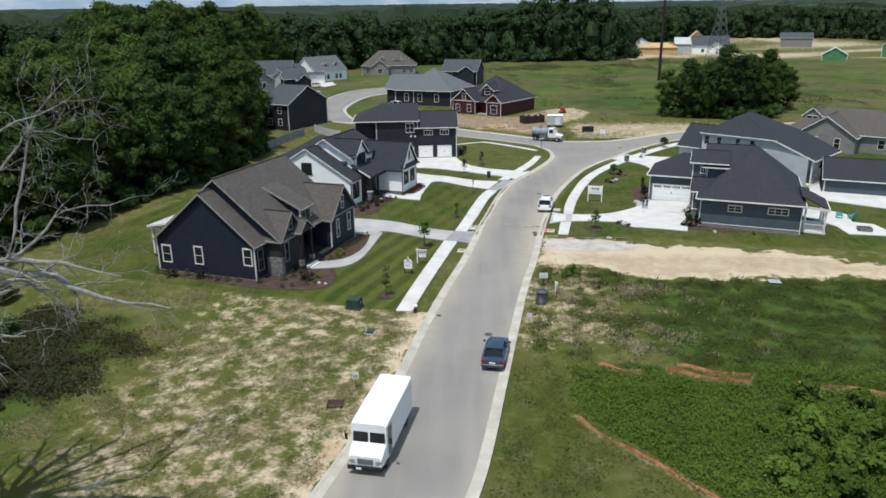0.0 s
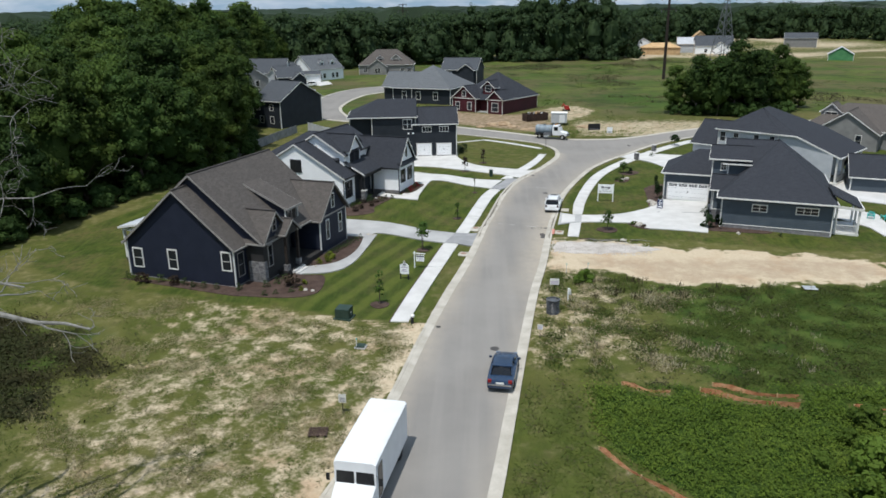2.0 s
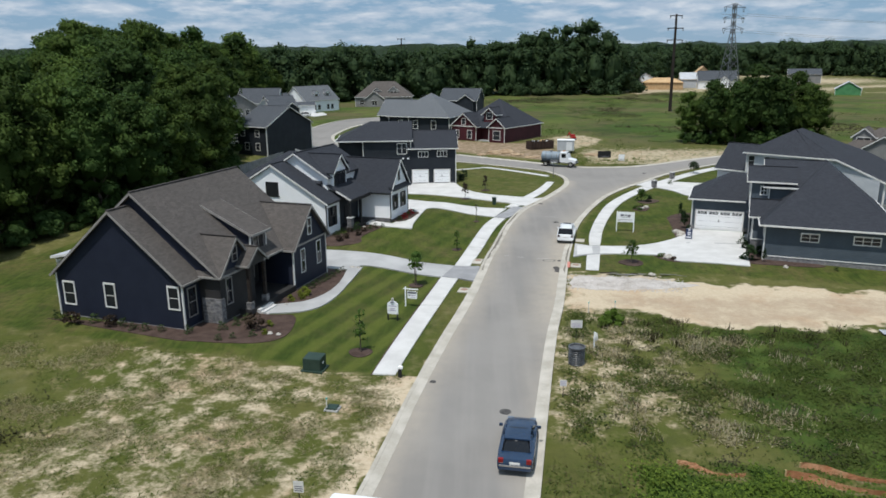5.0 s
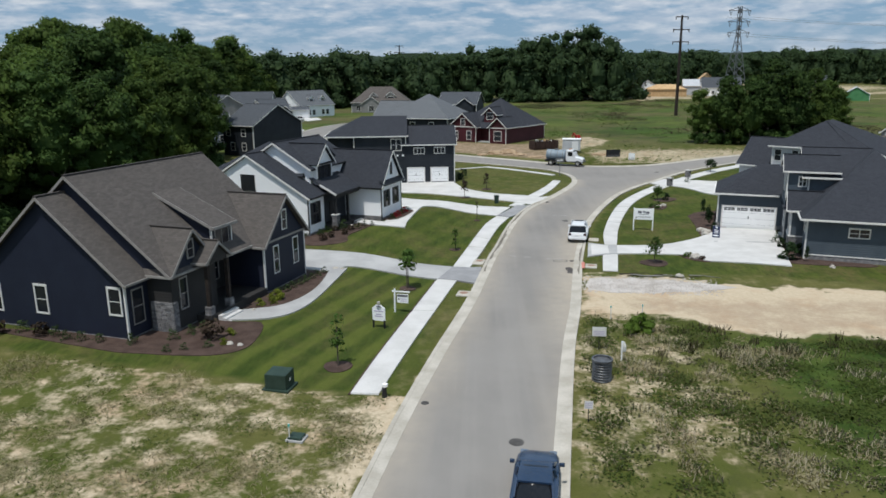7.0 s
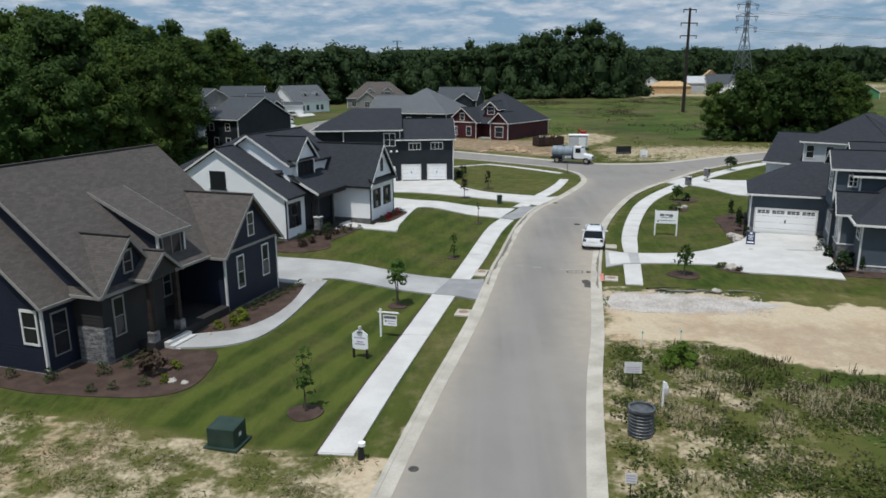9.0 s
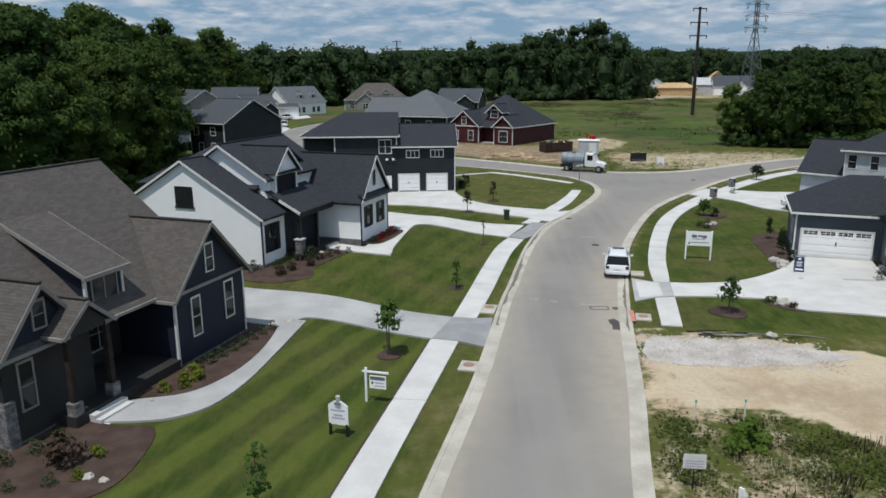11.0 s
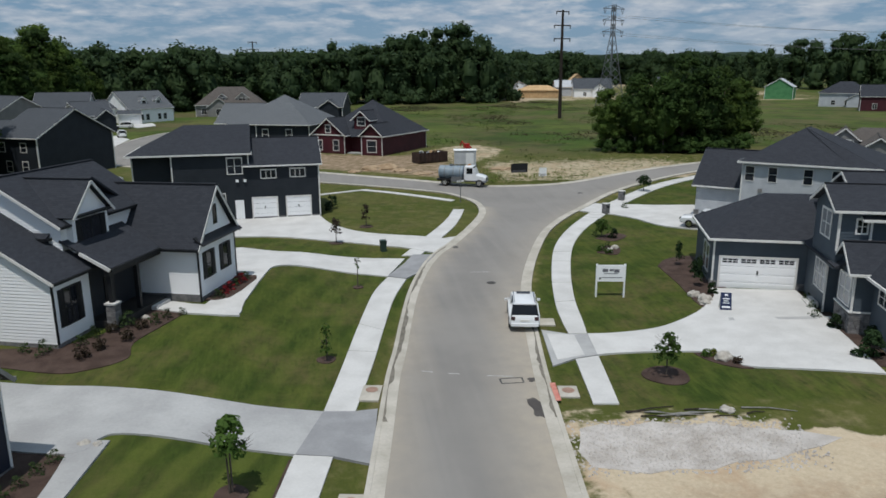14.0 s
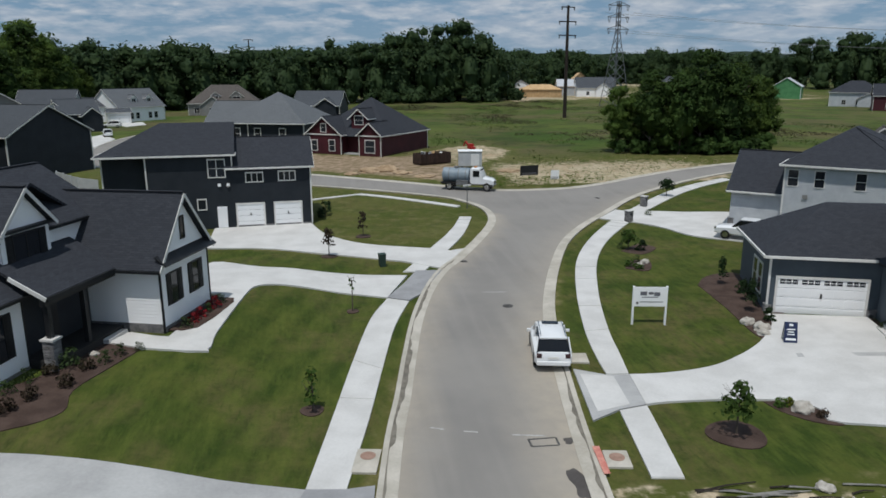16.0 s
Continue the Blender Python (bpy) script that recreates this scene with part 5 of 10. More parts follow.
def house_white():
    h = thing("house", "white clapboard house with black shutters and charcoal roof", "house", pose(-15.07, 94.38, 0, 0, 0, -17))
    zb = 0.1
    PALE = WHITE
    # south gable
    wall(h, (-13.6, 0), (0, 0), zb, [(0, 4.5), (6.8, 8.5), (13.6, 4.5)], PALE, foot=0.95)
    wall(h, (0, 0), (0, 3.2), zb, 4.5, PALE, foot=0.95)
    wall(h, (-13.6, 8), (-13.6, 0), zb, 4.5, PALE)
    gable(h, "v", -6.8, 7.15, 7.15, 8.8, 0.59, -0.26, 8.5, ROOF_SLATE, TRIM, (True, False), drip=BLACKTRIM)
    part("louvre", boxes((-7.65, -6.0, -0.09, 0.05, 5.1, 6.7)), BLACKTRIM, h, "open black attic vent")
    boards(h, [((-7.75, -0.06, 5.05), (-5.9, -0.06, 5.05))], BLACKTRIM, 0.1, 0.1, "sill")
    window(h, "u", 0, 1, 0.85, 1.9, 1.85, 3.9, BLACKTRIM, 2, 2, 0.07, BLACKTRIM)
    corners(h, [(0.02, -0.02, 0.95, 4.5), (0.02, 3.2, 0.95, 4.5)], BLACKTRIM, 0.1)
    # rear roof running away behind the gables
    ring_walls(h, -13.2, -9.4, 3.2, 11.6, zb, 6.2, PALE)
    hip(h, -13.7, -2.0, 2.6, 12.2, 6.35, 0.62, ROOF_SLATE, BLACKTRIM, (True, False, True, True))
    # second gable behind, higher
    wall(h, (-9.5, 3.0), (-1.3, 3.0), 4.0, [(0, 6.9), (4.1, 9.5), (8.2, 6.9)], PALE)
    gable(h, "v", -5.4, 4.6, 4.4, 9.75, 0.61, 2.6, 12.4, ROOF_SLATE, TRIM, (True, True), drip=BLACKTRIM)
    ring_walls(h, -9.7, -1.3, 3.1, 14, zb, 6.9, PALE)
    # dormer toward the street
    wall(h, (-0.9, 3.5), (-0.9, 6.9), 5.2, [(0, 7.45), (1.7, 9.2), (3.4, 7.45)], PALE)
    wall(h, (-3.5, 3.5), (-0.9, 3.5), 5.0, 7.45, PALE)
    wall(h, (-0.9, 6.9), (-3.5, 6.9), 5.0, 7.45, PALE)
    gable(h, "u", 5.2, 2.0, 2.0, 9.5, 1.02, -5.0, -0.55, ROOF_SLATE, TRIM, (False, True), eaves=(False, False))
    boards(h, [((-0.75, 3.4, 7.45), (-0.75, 7.0, 7.45))], BLACKTRIM, 0.42, 0.14, "pent_roof")
    window(h, "u", -0.9, 1, 4.3, 6.1, 5.6, 7.15, BLACKTRIM, 2, 1, 0.07, BLACKTRIM)
    # porch
    slab(h, [(1.65, 2.9, 4.62), (1.65, 8.9, 4.62), (-1.4, 8.9, 6.2), (-1.4, 2.9, 6.2)], ROOF_SLATE)
    boards(h, [((1.71, 2.9, 4.5), (1.71, 8.6, 4.5))], BLACKTRIM, 0.1, 0.2, "gutter")
    boards(h, [((1.65, 2.87, 4.5), (-0.2, 2.87, 5.46))], TRIM, 0.06, 0.2, "rake_board")
    part("beam", boxes((1.15, 1.45, 3.0, 8.6, 4.1, 4.42)), UMBER, h)
    # back wall in charcoal: the porch's deep shade put into its colour
    wall(h, (-0.4, 3.0), (-0.4, 8.7), zb, 4.6, COAL)
    # floor coloured dark umber to carry the shade under the porch roof
    part("porch_floor", boxes((-0.4, 1.6, 3.2, 8.6, zb, 1.25)), UMBER, h, "porch floor in dark umber")
    for v in (3.3, 6.0):
        part("post", boxes((1.15, 1.41, v - 0.13, v + 0.13, 1.25, 4.15)), BLACKTRIM, h, "dark timber porch post")
        if v > 5:
            continue
        masonry(h, 1.0, 1.57, v - 0.29, v + 0.29, zb, 2.35)
        part("post_cap", boxes((0.93, 1.64, v - 0.36, v + 0.36, 2.35, 2.45)), CONCRETE, h, "white stone cap")
    for k in range(3):
        part("step", boxes((1.6 + 0.34 * k, 1.96 + 0.34 * k, 6.7, 8.4, zb, 1.1 - 0.19 * k)), CONCRETE, h, "pale concrete step")
    part("front_door", boxes((-0.38, -0.3, 5.0, 6.0, 1.25, 3.4)), UMBER, h, "dark brown front door")
    # north wing
    wall(h, (-8, 8.7), (4.0, 8.7), zb, 4.6, PALE, foot=1.35)
    wall(h, (4.0, 8.7), (4.0, 14.1), zb, [(0, 4.7), (2.7, 8.0), (5.4, 4.7)], PALE, foot=1.15)
    wall(h, (4.0, 14.1), (-9, 14.1), zb, 4.6, PALE)
    gable(h, "u", 11.4, 3.18, 3.05, 8.35, 1.2, -9.0, 4.35, ROOF_SLATE, TRIM, (False, True), drip=BLACKTRIM)
    slab(h, [(4.6, 8.45, 4.75), (4.6, 14.35, 4.75), (3.95, 14.35, 5.25), (3.95, 8.45, 5.25)], BLACKTRIM, 0.08, "pent_roof")
    corners(h, [(4.02, 8.68, 0.4, 4.6), (4.02, 14.1, 0.4, 4.6)], BLACKTRIM, 0.1)
    window(h, "u", 4.0, 1, 9.75, 10.45, 2.3, 4.0, BLACKTRIM, 1, 2, 0.07, BLACKTRIM)
    window(h, "u", 4.0, 1, 12.15, 12.85, 2.3, 4.0, BLACKTRIM, 1, 2, 0.07, BLACKTRIM)
    window(h, "u", 4.0, 1, 11.2, 11.6, 5.7, 6.9, BLACKTRIM, 1, 1, 0.06)
    return h


def house_charcoal():
    h = thing("house", "two-storey charcoal house with two white garage doors", "house", pose(-1.8, 133.1, 0, 0, 0, 6))
    zb = 0.0
    wall(h, (-7.3, 0), (0, 0), zb, 6.1, COAL, 0.2, 0.6)
    wall(h, (0, 0), (0, 8), zb, [(0, 6.1), (4, 8.5), (8, 6.1)], COAL, 0.2, 0.6)
    wall(h, (0, 8), (-7.3, 8), zb, 6.1, COAL, 0.2)
    gable(h, "u", 4.0, 4.35, 4.35, 8.75, 0.59, -8.0, 0.35, ROOF_SLATE, TRIM, (False, True))
    ring_walls(h, -15.0, -7.3, 0.0, 10.0, zb, 7.45, COAL, lap=0.2)
    ring_walls(h, -19.0, -14.9, 1.2, 9.6, zb, 7.4, COAL, lap=0.2)
    hip(h, -19.35, -7.0, -0.35, 10.35, 7.5, 0.5, ROOF_SLATE, TRIM, (True, False, True, True))
    garage_door(h, "v", 0, -1, -7.05, -4.6, 0.42, 2.6, WHITE, TRIM)
    garage_door(h, "v", 0, -1, -3.5, -1.05, 0.42, 2.6, WHITE, TRIM)
    part("side_door", boxes((-8.9, -8.0, -0.06, 0.02, 0.45, 2.5)), WHITE, h, "white side door")
    for s0, s1, z0, z1, c in ((-6.05, -4.55, 4.8, 5.6, 3), (-3.0, -1.5, 4.85, 5.65, 3), (-9.45, -8.0, 5.35, 6.95, 2), (-10.6, -9.9, 2.3, 3.2, 1)):
        window(h, "v", 0, -1, s0, s1, z0, z1, TRIM, c, 1 if z1 - z0 < 1 else 2, 0.09)
    corners(h, [(0, -0.02, 0.5, 6.1), (-7.3, -0.05, 6.3, 7.4), (-15, -0.02, 0.3, 7.4), (-19, 1.18, 0.3, 7.4)], TRIM)
    for s in (-8.55, -7.75):
        part("wall_lamp", boxes((s - 0.14, s + 0.14, -0.2, 0, 4.45, 4.7)), WHITE, h, "white flood lamp")
    return h


def house_slate_blue():
    h = thing("house", "slate-blue clapboard house with white trim and charcoal hip roof", "house", pose(30.4, 88.8, 0, 0, 0, -19))
    zb = -0.5
    M = INDIGO
    wall(h, (0.7, 0), (12.5, 0), zb, 3.75, M, 0.19, 0.42)
    boards(h, [((0.75, -0.07, 0.46), (12.45, -0.07, 0.46))], TRIM, 0.05, 0.1, "water_table")
    wall(h, (0.7, 11.6), (0.7, 0), zb, 3.75, M, 0.19, 0.15)
    wall(h, (12.5, 0), (12.5, 17), zb, 3.75, M, 0.19, 0.15)
    wall(h, (12.5, 17), (0.7, 17), zb, 3.75, M)
    e0, e1, e2, e3 = (0.15, -0.62, 3.76), (12.85, -0.62, 3.76), (12.85, 17.4, 3.76), (0.15, 17.4, 3.76)
    r0, r1 = (6.6, 9.0, 9.05), (6.6, 11.4, 9.05)
    for pts in ([e0, e1, r0], [e1, e2, r1, r0], [e2, e3, r1], [e3, e0, r0, r1]):
        slab(h, pts, ROOF_SLATE)
    boards(h, [((0.15, -0.67, 3.67), (12.85, -0.67, 3.67)), ((12.9, -0.62, 3.67), (12.9, 17.4, 3.67)), ((0.1, -0.62, 3.67), (0.1, 17.4, 3.67))], TRIM, 0.11, 0.16, "gutter")
    corners(h, [(0.72, -0.02, 0, 3.75), (12.5, -0.02, 0, 3.75)], TRIM)
    window(h, "v", 0, -1, 4.1, 5.6, 2.25, 2.95, TRIM, 2, 2, 0.1)
    window(h, "v", 0, -1, 8.75, 10.95, 2.3, 3.0, TRIM, 3, 2, 0.1)
    # stone bay toward the street
    masonry(h, -0.45, 0.75, 3.0, 5.8, zb, 1.35)
    boards(h, [((-0.5, 2.97, 1.39), (0.75, 2.97, 1.39)), ((-0.5, 2.97, 1.39), (-0.5, 5.83, 1.39))], TRIM, 0.12, 0.08, "sill")
    ring_walls(h, -0.4, 0.75, 3.05, 5.75, 1.35, 3.75, M)
    corners(h, [(-0.41, 3.04, 1.4, 3.75)], TRIM)
    window(h, "u", -0.4, -1, 3.45, 5.35, 1.65, 3.35, TRIM, 2, 2, 0.1, pane=BLINDS)
    window(h, "u", 0.7, -1, 0.55, 2.0, 2.35, 3.25, TRIM, 2, 2, 0.1)
    gable(h, "u", 4.4, 1.8, 1.8, 5.5, 0.9, -0.85, 3.5, ROOF_SLATE, TRIM, (True, False))
    wall(h, (-0.42, 5.8), (-0.42, 3.0), 3.7, [(0, 3.85), (1.4, 5.15), (2.8, 3.85)], M)
    # upper storey
    ring_walls(h, 0.9, 5.2, 5.5, 14.5, 3.4, 6.65, M)
    gable(h, "u", 9.95, 4.95, 4.95, 9.07, 0.475, 0.35, 6.6, ROOF_SLATE, TRIM, (True, False))
    wall(h, (0.88, 14.5), (0.88, 5.5), 6.5, [(0, 6.6), (4.5, 8.75), (9.0, 6.6)], M)
    ring_walls(h, -0.9, 1.0, 5.4, 10.0, 3.4, 7.05, M)
    wall(h, (-0.92, 10.0), (-0.92, 5.4), 7.0, [(0, 7.1), (2.3, 8.25), (4.6, 7.1)], M)
    gable(h, "u", 7.7, 2.65, 2.65, 8.55, 0.5, -1.3, 3.6, ROOF_SLATE, TRIM, (True, False))
    window(h, "u", -0.9, -1, 6.75, 8.55, 5.15, 6.8, TRIM, 2, 2, 0.11, pane=BLINDS)
    window(h, "v", 5.4, -1, 0.15, 0.7, 5.8, 6.6, TRIM, 2, 2, 0.1)
    corners(h, [(0.95, 5.38, 4.4, 6.6), (-0.88, 5.38, 4.6, 7.05)], TRIM, 0.14)
    # porch and lower front between garage and bay
    ring_walls(h, -0.6, 0.8, 7.2, 11.8, zb, 3.75, M)
    window(h, "u", -0.6, -1, 7.6, 9.7, 1.3, 3.15, TRIM, 3, 2, 0.1, pane=BLINDS)
    part("downpipe", boxes((-0.72, -0.62, 7.12, 7.22, zb, 3.7)), TRIM, h, "white downpipe")
    slab(h, [(-1.1, 12.0, 3.75), (-1.1, 4.6, 3.75), (1.2, 4.6, 4.9), (1.2, 12.0, 4.9)], ROOF_SLATE)
    for k in range(3):
        part("step", boxes((-1.7 + 0.34 * k, -1.36 + 0.34 * k, 8.0, 9.6, zb, 0.02 + 0.17 * k)), CONCRETE, h, "white concrete step")
    # garage
    gv = 11.9
    wall(h, (-7.0, gv), (0.3, gv), zb, 3.7, M, 0.19)
    wall(h, (-7.0, gv + 8), (-7.0, gv), zb, 3.7, M, 0.19)
    wall(h, (0.3, gv), (0.3, gv + 8), zb, 3.7, M, 0.19)
    wall(h, (0.3, gv + 8), (-7.0, gv + 8), zb, 3.7, M, 0.19)
    hip(h, -7.4, 6.6, gv - 0.4, gv + 8.4, 3.8, 0.62, ROOF_SLATE, TRIM)
    garage_door(h, "v", gv, -1, -6.45, -1.3, -0.12, 2.3, WHITE, TRIM, 4)
    corners(h, [(-6.98, gv - 0.02, -0.1, 3.7)], TRIM)
    window(h, "u", -7.0, -1, gv + 1.6, gv + 2.6, 0.8, 2.7, TRIM, 1, 2, 0.1)
    window(h, "u", -7.0, -1, gv + 3.0, gv + 4.0, 0.8, 2.7, TRIM, 1, 2, 0.1)
    masonry(h, -7.1, -6.7, gv - 0.08, gv + 0.4, zb, 0.55)
    masonry(h, -1.2, -0.4, gv - 0.08, gv + 0.3, zb, 0.55)
    # rear porch on white posts
    slab(h, [(15.6, 1.2, 3.1), (15.6, 7.2, 3.1), (12.4, 7.2, 4.6), (12.4, 1.2, 4.6)], ROOF_SLATE)
    boards(h, [((15.65, 1.2, 2.98), (15.65, 7.2, 2.98)), ((15.6, 1.2, 2.98), (12.6, 1.2, 3.2))], TRIM, 0.1, 0.3, "beam")
    part("porch_floor", boxes((12.5, 15.5, 1.4, 7.0, zb, 0.1)), TRIM, h)
    for u, v in ((15.3, 1.5), (15.3, 4.2), (15.3, 6.9), (13.0, 1.5)):
        part("post", boxes((u - 0.11, u + 0.11, v - 0.11, v + 0.11, 0.1, 2.95)), TRIM, h)
    bm = bmesh.new()
    for v0, v1, u0, u1 in ((1.5, 1.5, 13.0, 15.3), (1.5, 4.2, 15.3, 15.3)):
        beam(bm, (u0, v0, 1.0), (u1, v1, 1.0), 0.07, 0.09)
        for k in range(14):
            q = k / 13
            x, y = u0 + (u1 - u0) * q, v0 + (v1 - v0) * q
            box(bm, x - 0.02, x + 0.02, y - 0.02, y + 0.02, 0.1, 1.0)
    part("railing", bm, TRIM, h)
    return h


def house_grey_two_storey():
    h = thing("house", "pale grey two-storey house with charcoal roof and garage wing", "house", pose(40.4, 121.2, 0, 0, 0, -42))
    zb = -0.1
    M = LIGHTGREY
    wall(h, (0, 0), (9.2, 0), zb, 6.8, M, 0.2)
    wall(h, (0, 11.5), (0, 0), zb, 6.8, M, 0.2)
    wall(h, (9.2, 0), (9.2, 11.5), zb, 6.8, M, 0.2)
    wall(h, (9.2, 11.5), (0, 11.5), zb, 6.8, M, 0.2)
    hip(h, -0.4, 9.6, -0.4, 11.9, 6.9, 0.62, ROOF_SLATE, TRIM)
    for s0, s1 in ((0.3, 1.1), (2.45, 3.2), (5.6, 6.35), (8.0, 8.7)):
        window(h, "v", 0, -1, s0, s1, 5.0, 6.4, TRIM, 1, 2, 0.06)
    part("vent", boxes((1.6, 2.0, -0.12, 0, 3.9, 4.25)), GREIGE, h)
    corners(h, [(0, -0.02, 0.2, 6.8), (9.2, -0.02, 0.2, 6.8)], TRIM)
    wall(h, (-4.6, 1.0), (0, 1.0), zb, 4.0, M, 0.2)
    wall(h, (-4.6, 9.4), (-4.6, 1.0), zb, [(0, 4.0), (4.2, 7.2), (8.4, 4.0)], M, 0.2)
    wall(h, (0, 9.4), (-4.6, 9.4), zb, 4.0, M, 0.2)
    gable(h, "u", 5.2, 4.6, 4.6, 7.5, 0.75, -5.0, 0.5, ROOF_SLATE, INDIGO, (True, False), drip=TRIM)
    masonry(h, -4.7, -4.2, 0.9, 1.3, zb, 1.4)
    garage_door(h, "u", -4.6, -1, 2.3, 5.0, 0.35, 2.5, WHITE, TRIM)
    garage_door(h, "u", -4.6, -1, 5.6, 8.3, 0.35, 2.5, WHITE, TRIM)
    # long rear slope carried down to a porch
    wall(h, (9.2, 0), (17.2, 0), zb, [(0, 6.75), (2.6, 6.75), (8.0, 4.6)], M, 0.2)
    wall(h, (15.6, 1.6), (15.6, 11.0), zb, 4.6, M, 0.2)
    wall(h, (15.6, 11.5), (9.2, 11.5), zb, [(0, 5.0), (4.2, 6.75), (6.4, 6.75)], M, 0.2)
    slab(h, [(18.2, 0.2, 4.3), (18.2, 11.9, 4.3), (12.0, 11.9, 6.93), (4.75, 7.0, 10.05), (4.75, 4.5, 10.05), (12.0, -0.4, 6.93)], ROOF_SLATE)
    slab(h, [(9.6, -0.4, 6.91), (12.0, -0.4, 6.91), (4.7, 4.55, 10.03)], ROOF_SLATE)
    slab(h, [(12.0, 11.9, 6.91), (9.6, 11.9, 6.91), (4.7, 6.95, 10.03)], ROOF_SLATE)
    boards(h, [((9.6, -0.45, 6.81), (12.0, -0.45, 6.81)), ((12.0, -0.43, 6.78), (18.2, 0.15, 4.16)), ((18.25, 0.2, 4.2), (18.25, 11.9, 4.2))], TRIM, 0.1, 0.2)
    part("porch_floor", boxes((15.6, 18.0, 0.3, 11.4, zb, 0.5)), TRIM, h)
    for v in (0.5, 3.2, 6.0, 8.8, 11.3):
        part("post", boxes((17.6, 17.84, v - 0.12, v + 0.12, 0.5, 4.2)), TRIM, h)
    bm = bmesh.new()
    beam(bm, (17.7, 0.5, 1.4), (17.7, 11.3, 1.4), 0.07, 0.09)
    for k in range(46):
        box(bm, 17.68, 17.72, 0.6 + 0.235 * k - 0.02, 0.6 + 0.235 * k + 0.02, 0.5, 1.4)
    part("railing", bm, TRIM, h)
    return h


def house_red():
    h = thing("house", "unfinished barn-red house with charcoal roof and white trim", "house", pose(7.7, 182.7, 0, 0, 0, -33))
    zb = 0.6
    wall(h, (-15, 0.3), (-8.0, 0.3), zb, [(0, 4.6), (3.5, 7.4), (7, 4.6)], BARN)
    wall(h, (-8.0, 0.3), (-8.0, 2.6), zb, 4.6, BARN)
    wall(h, (-8.0, 2.6), (-4.2, 2.6), zb, 4.6, BARN)
    wall(h, (-4.2, 2.6), (-4.2, 0), zb, 4.6, BARN)
    wall(h, (-4.2, 0), (0, 0), zb, [(0, 4.6), (2.1, 6.6), (4.2, 4.6)], BARN)
    wall(h, (0, 0), (0, 17.4), zb, 4.6, BARN)
    wall(h, (0, 17.4), (-15, 17.4), zb, 4.6, BARN)
    wall(h, (-15, 17.4), (-15, 0.3), zb, 4.6, BARN)
    hip(h, -15.4, 0.4, 2.0, 17.8, 4.7, 0.76, ROOF_SLATE, TRIM)
    gable(h, "v", -11.5, 3.9, 3.9, 7.75, 0.8, -0.1, 8.5, ROOF_SLATE, TRIM, (True, False))
    gable(h, "v", -2.1, 2.5, 2.5, 6.95, 0.88, -0.4, 6, ROOF_SLATE, TRIM, (True, False))
    slab(h, [(-8.0, 1.2, 4.4), (-4.2, 1.2, 4.4), (-4.2, 4.5, 6.2), (-8.0, 4.5, 6.2)], ROOF_SLATE)
    wall(h, (-7.6, 3.2), (-4.6, 3.2), 5, [(0, 7.4), (1.5, 8.7), (3, 7.4)], BARN)
    gable(h, "v", -6.1, 2.1, 2.1, 9.0, 0.82, 2.8, 9, ROOF_SLATE, TRIM, (True, False))
    wall(h, (-4.6, 3.2), (-4.6, 7), 5, 7.4, BARN)
    wall(h, (-7.6, 7), (-7.6, 3.2), 5, 7.4, BARN)
    part("floor", boxes((-8, -4.2, 1.0, 2.6, zb, 1.5)), OLDCONC, h)
    for ax, s0, s1, z0, z1, v in (("v", -14.0, -12.9, 1.9, 3.6, 0.3), ("v", -10.4, -9.3, 1.9, 3.7, 0.3), ("v", -12.0, -11.0, 5.1, 6.4, 0.3), ("v", -3.0, -1.2, 1.9, 3.9, 0), ("v", -6.9, -5.3, 6.3, 7.7, 3.2)):
        window(h, ax, v, -1, s0, s1, z0, z1, TRIM, 1, 2, 0.11, None, COAL)
    corners(h, [(-15, 0.28, 1.3, 4.6), (-8, 0.28, 1.3, 4.6), (-4.2, -0.02, 1.3, 4.6), (0, -0.02, 1.3, 4.6), (0, 17.4, 1.3, 4.6)], TRIM, 0.13)
    boards(h, [((-15, 0.2, 4.65), (-8, 0.2, 4.65)), ((-4.3, -0.1, 4.65), (0.1, -0.1, 4.65))], TRIM, 0.1, 0.2, "frieze_board")
    return h


house_navy()
house_white()
house_charcoal()
house_slate_blue()
house_grey_two_storey()
house_red()


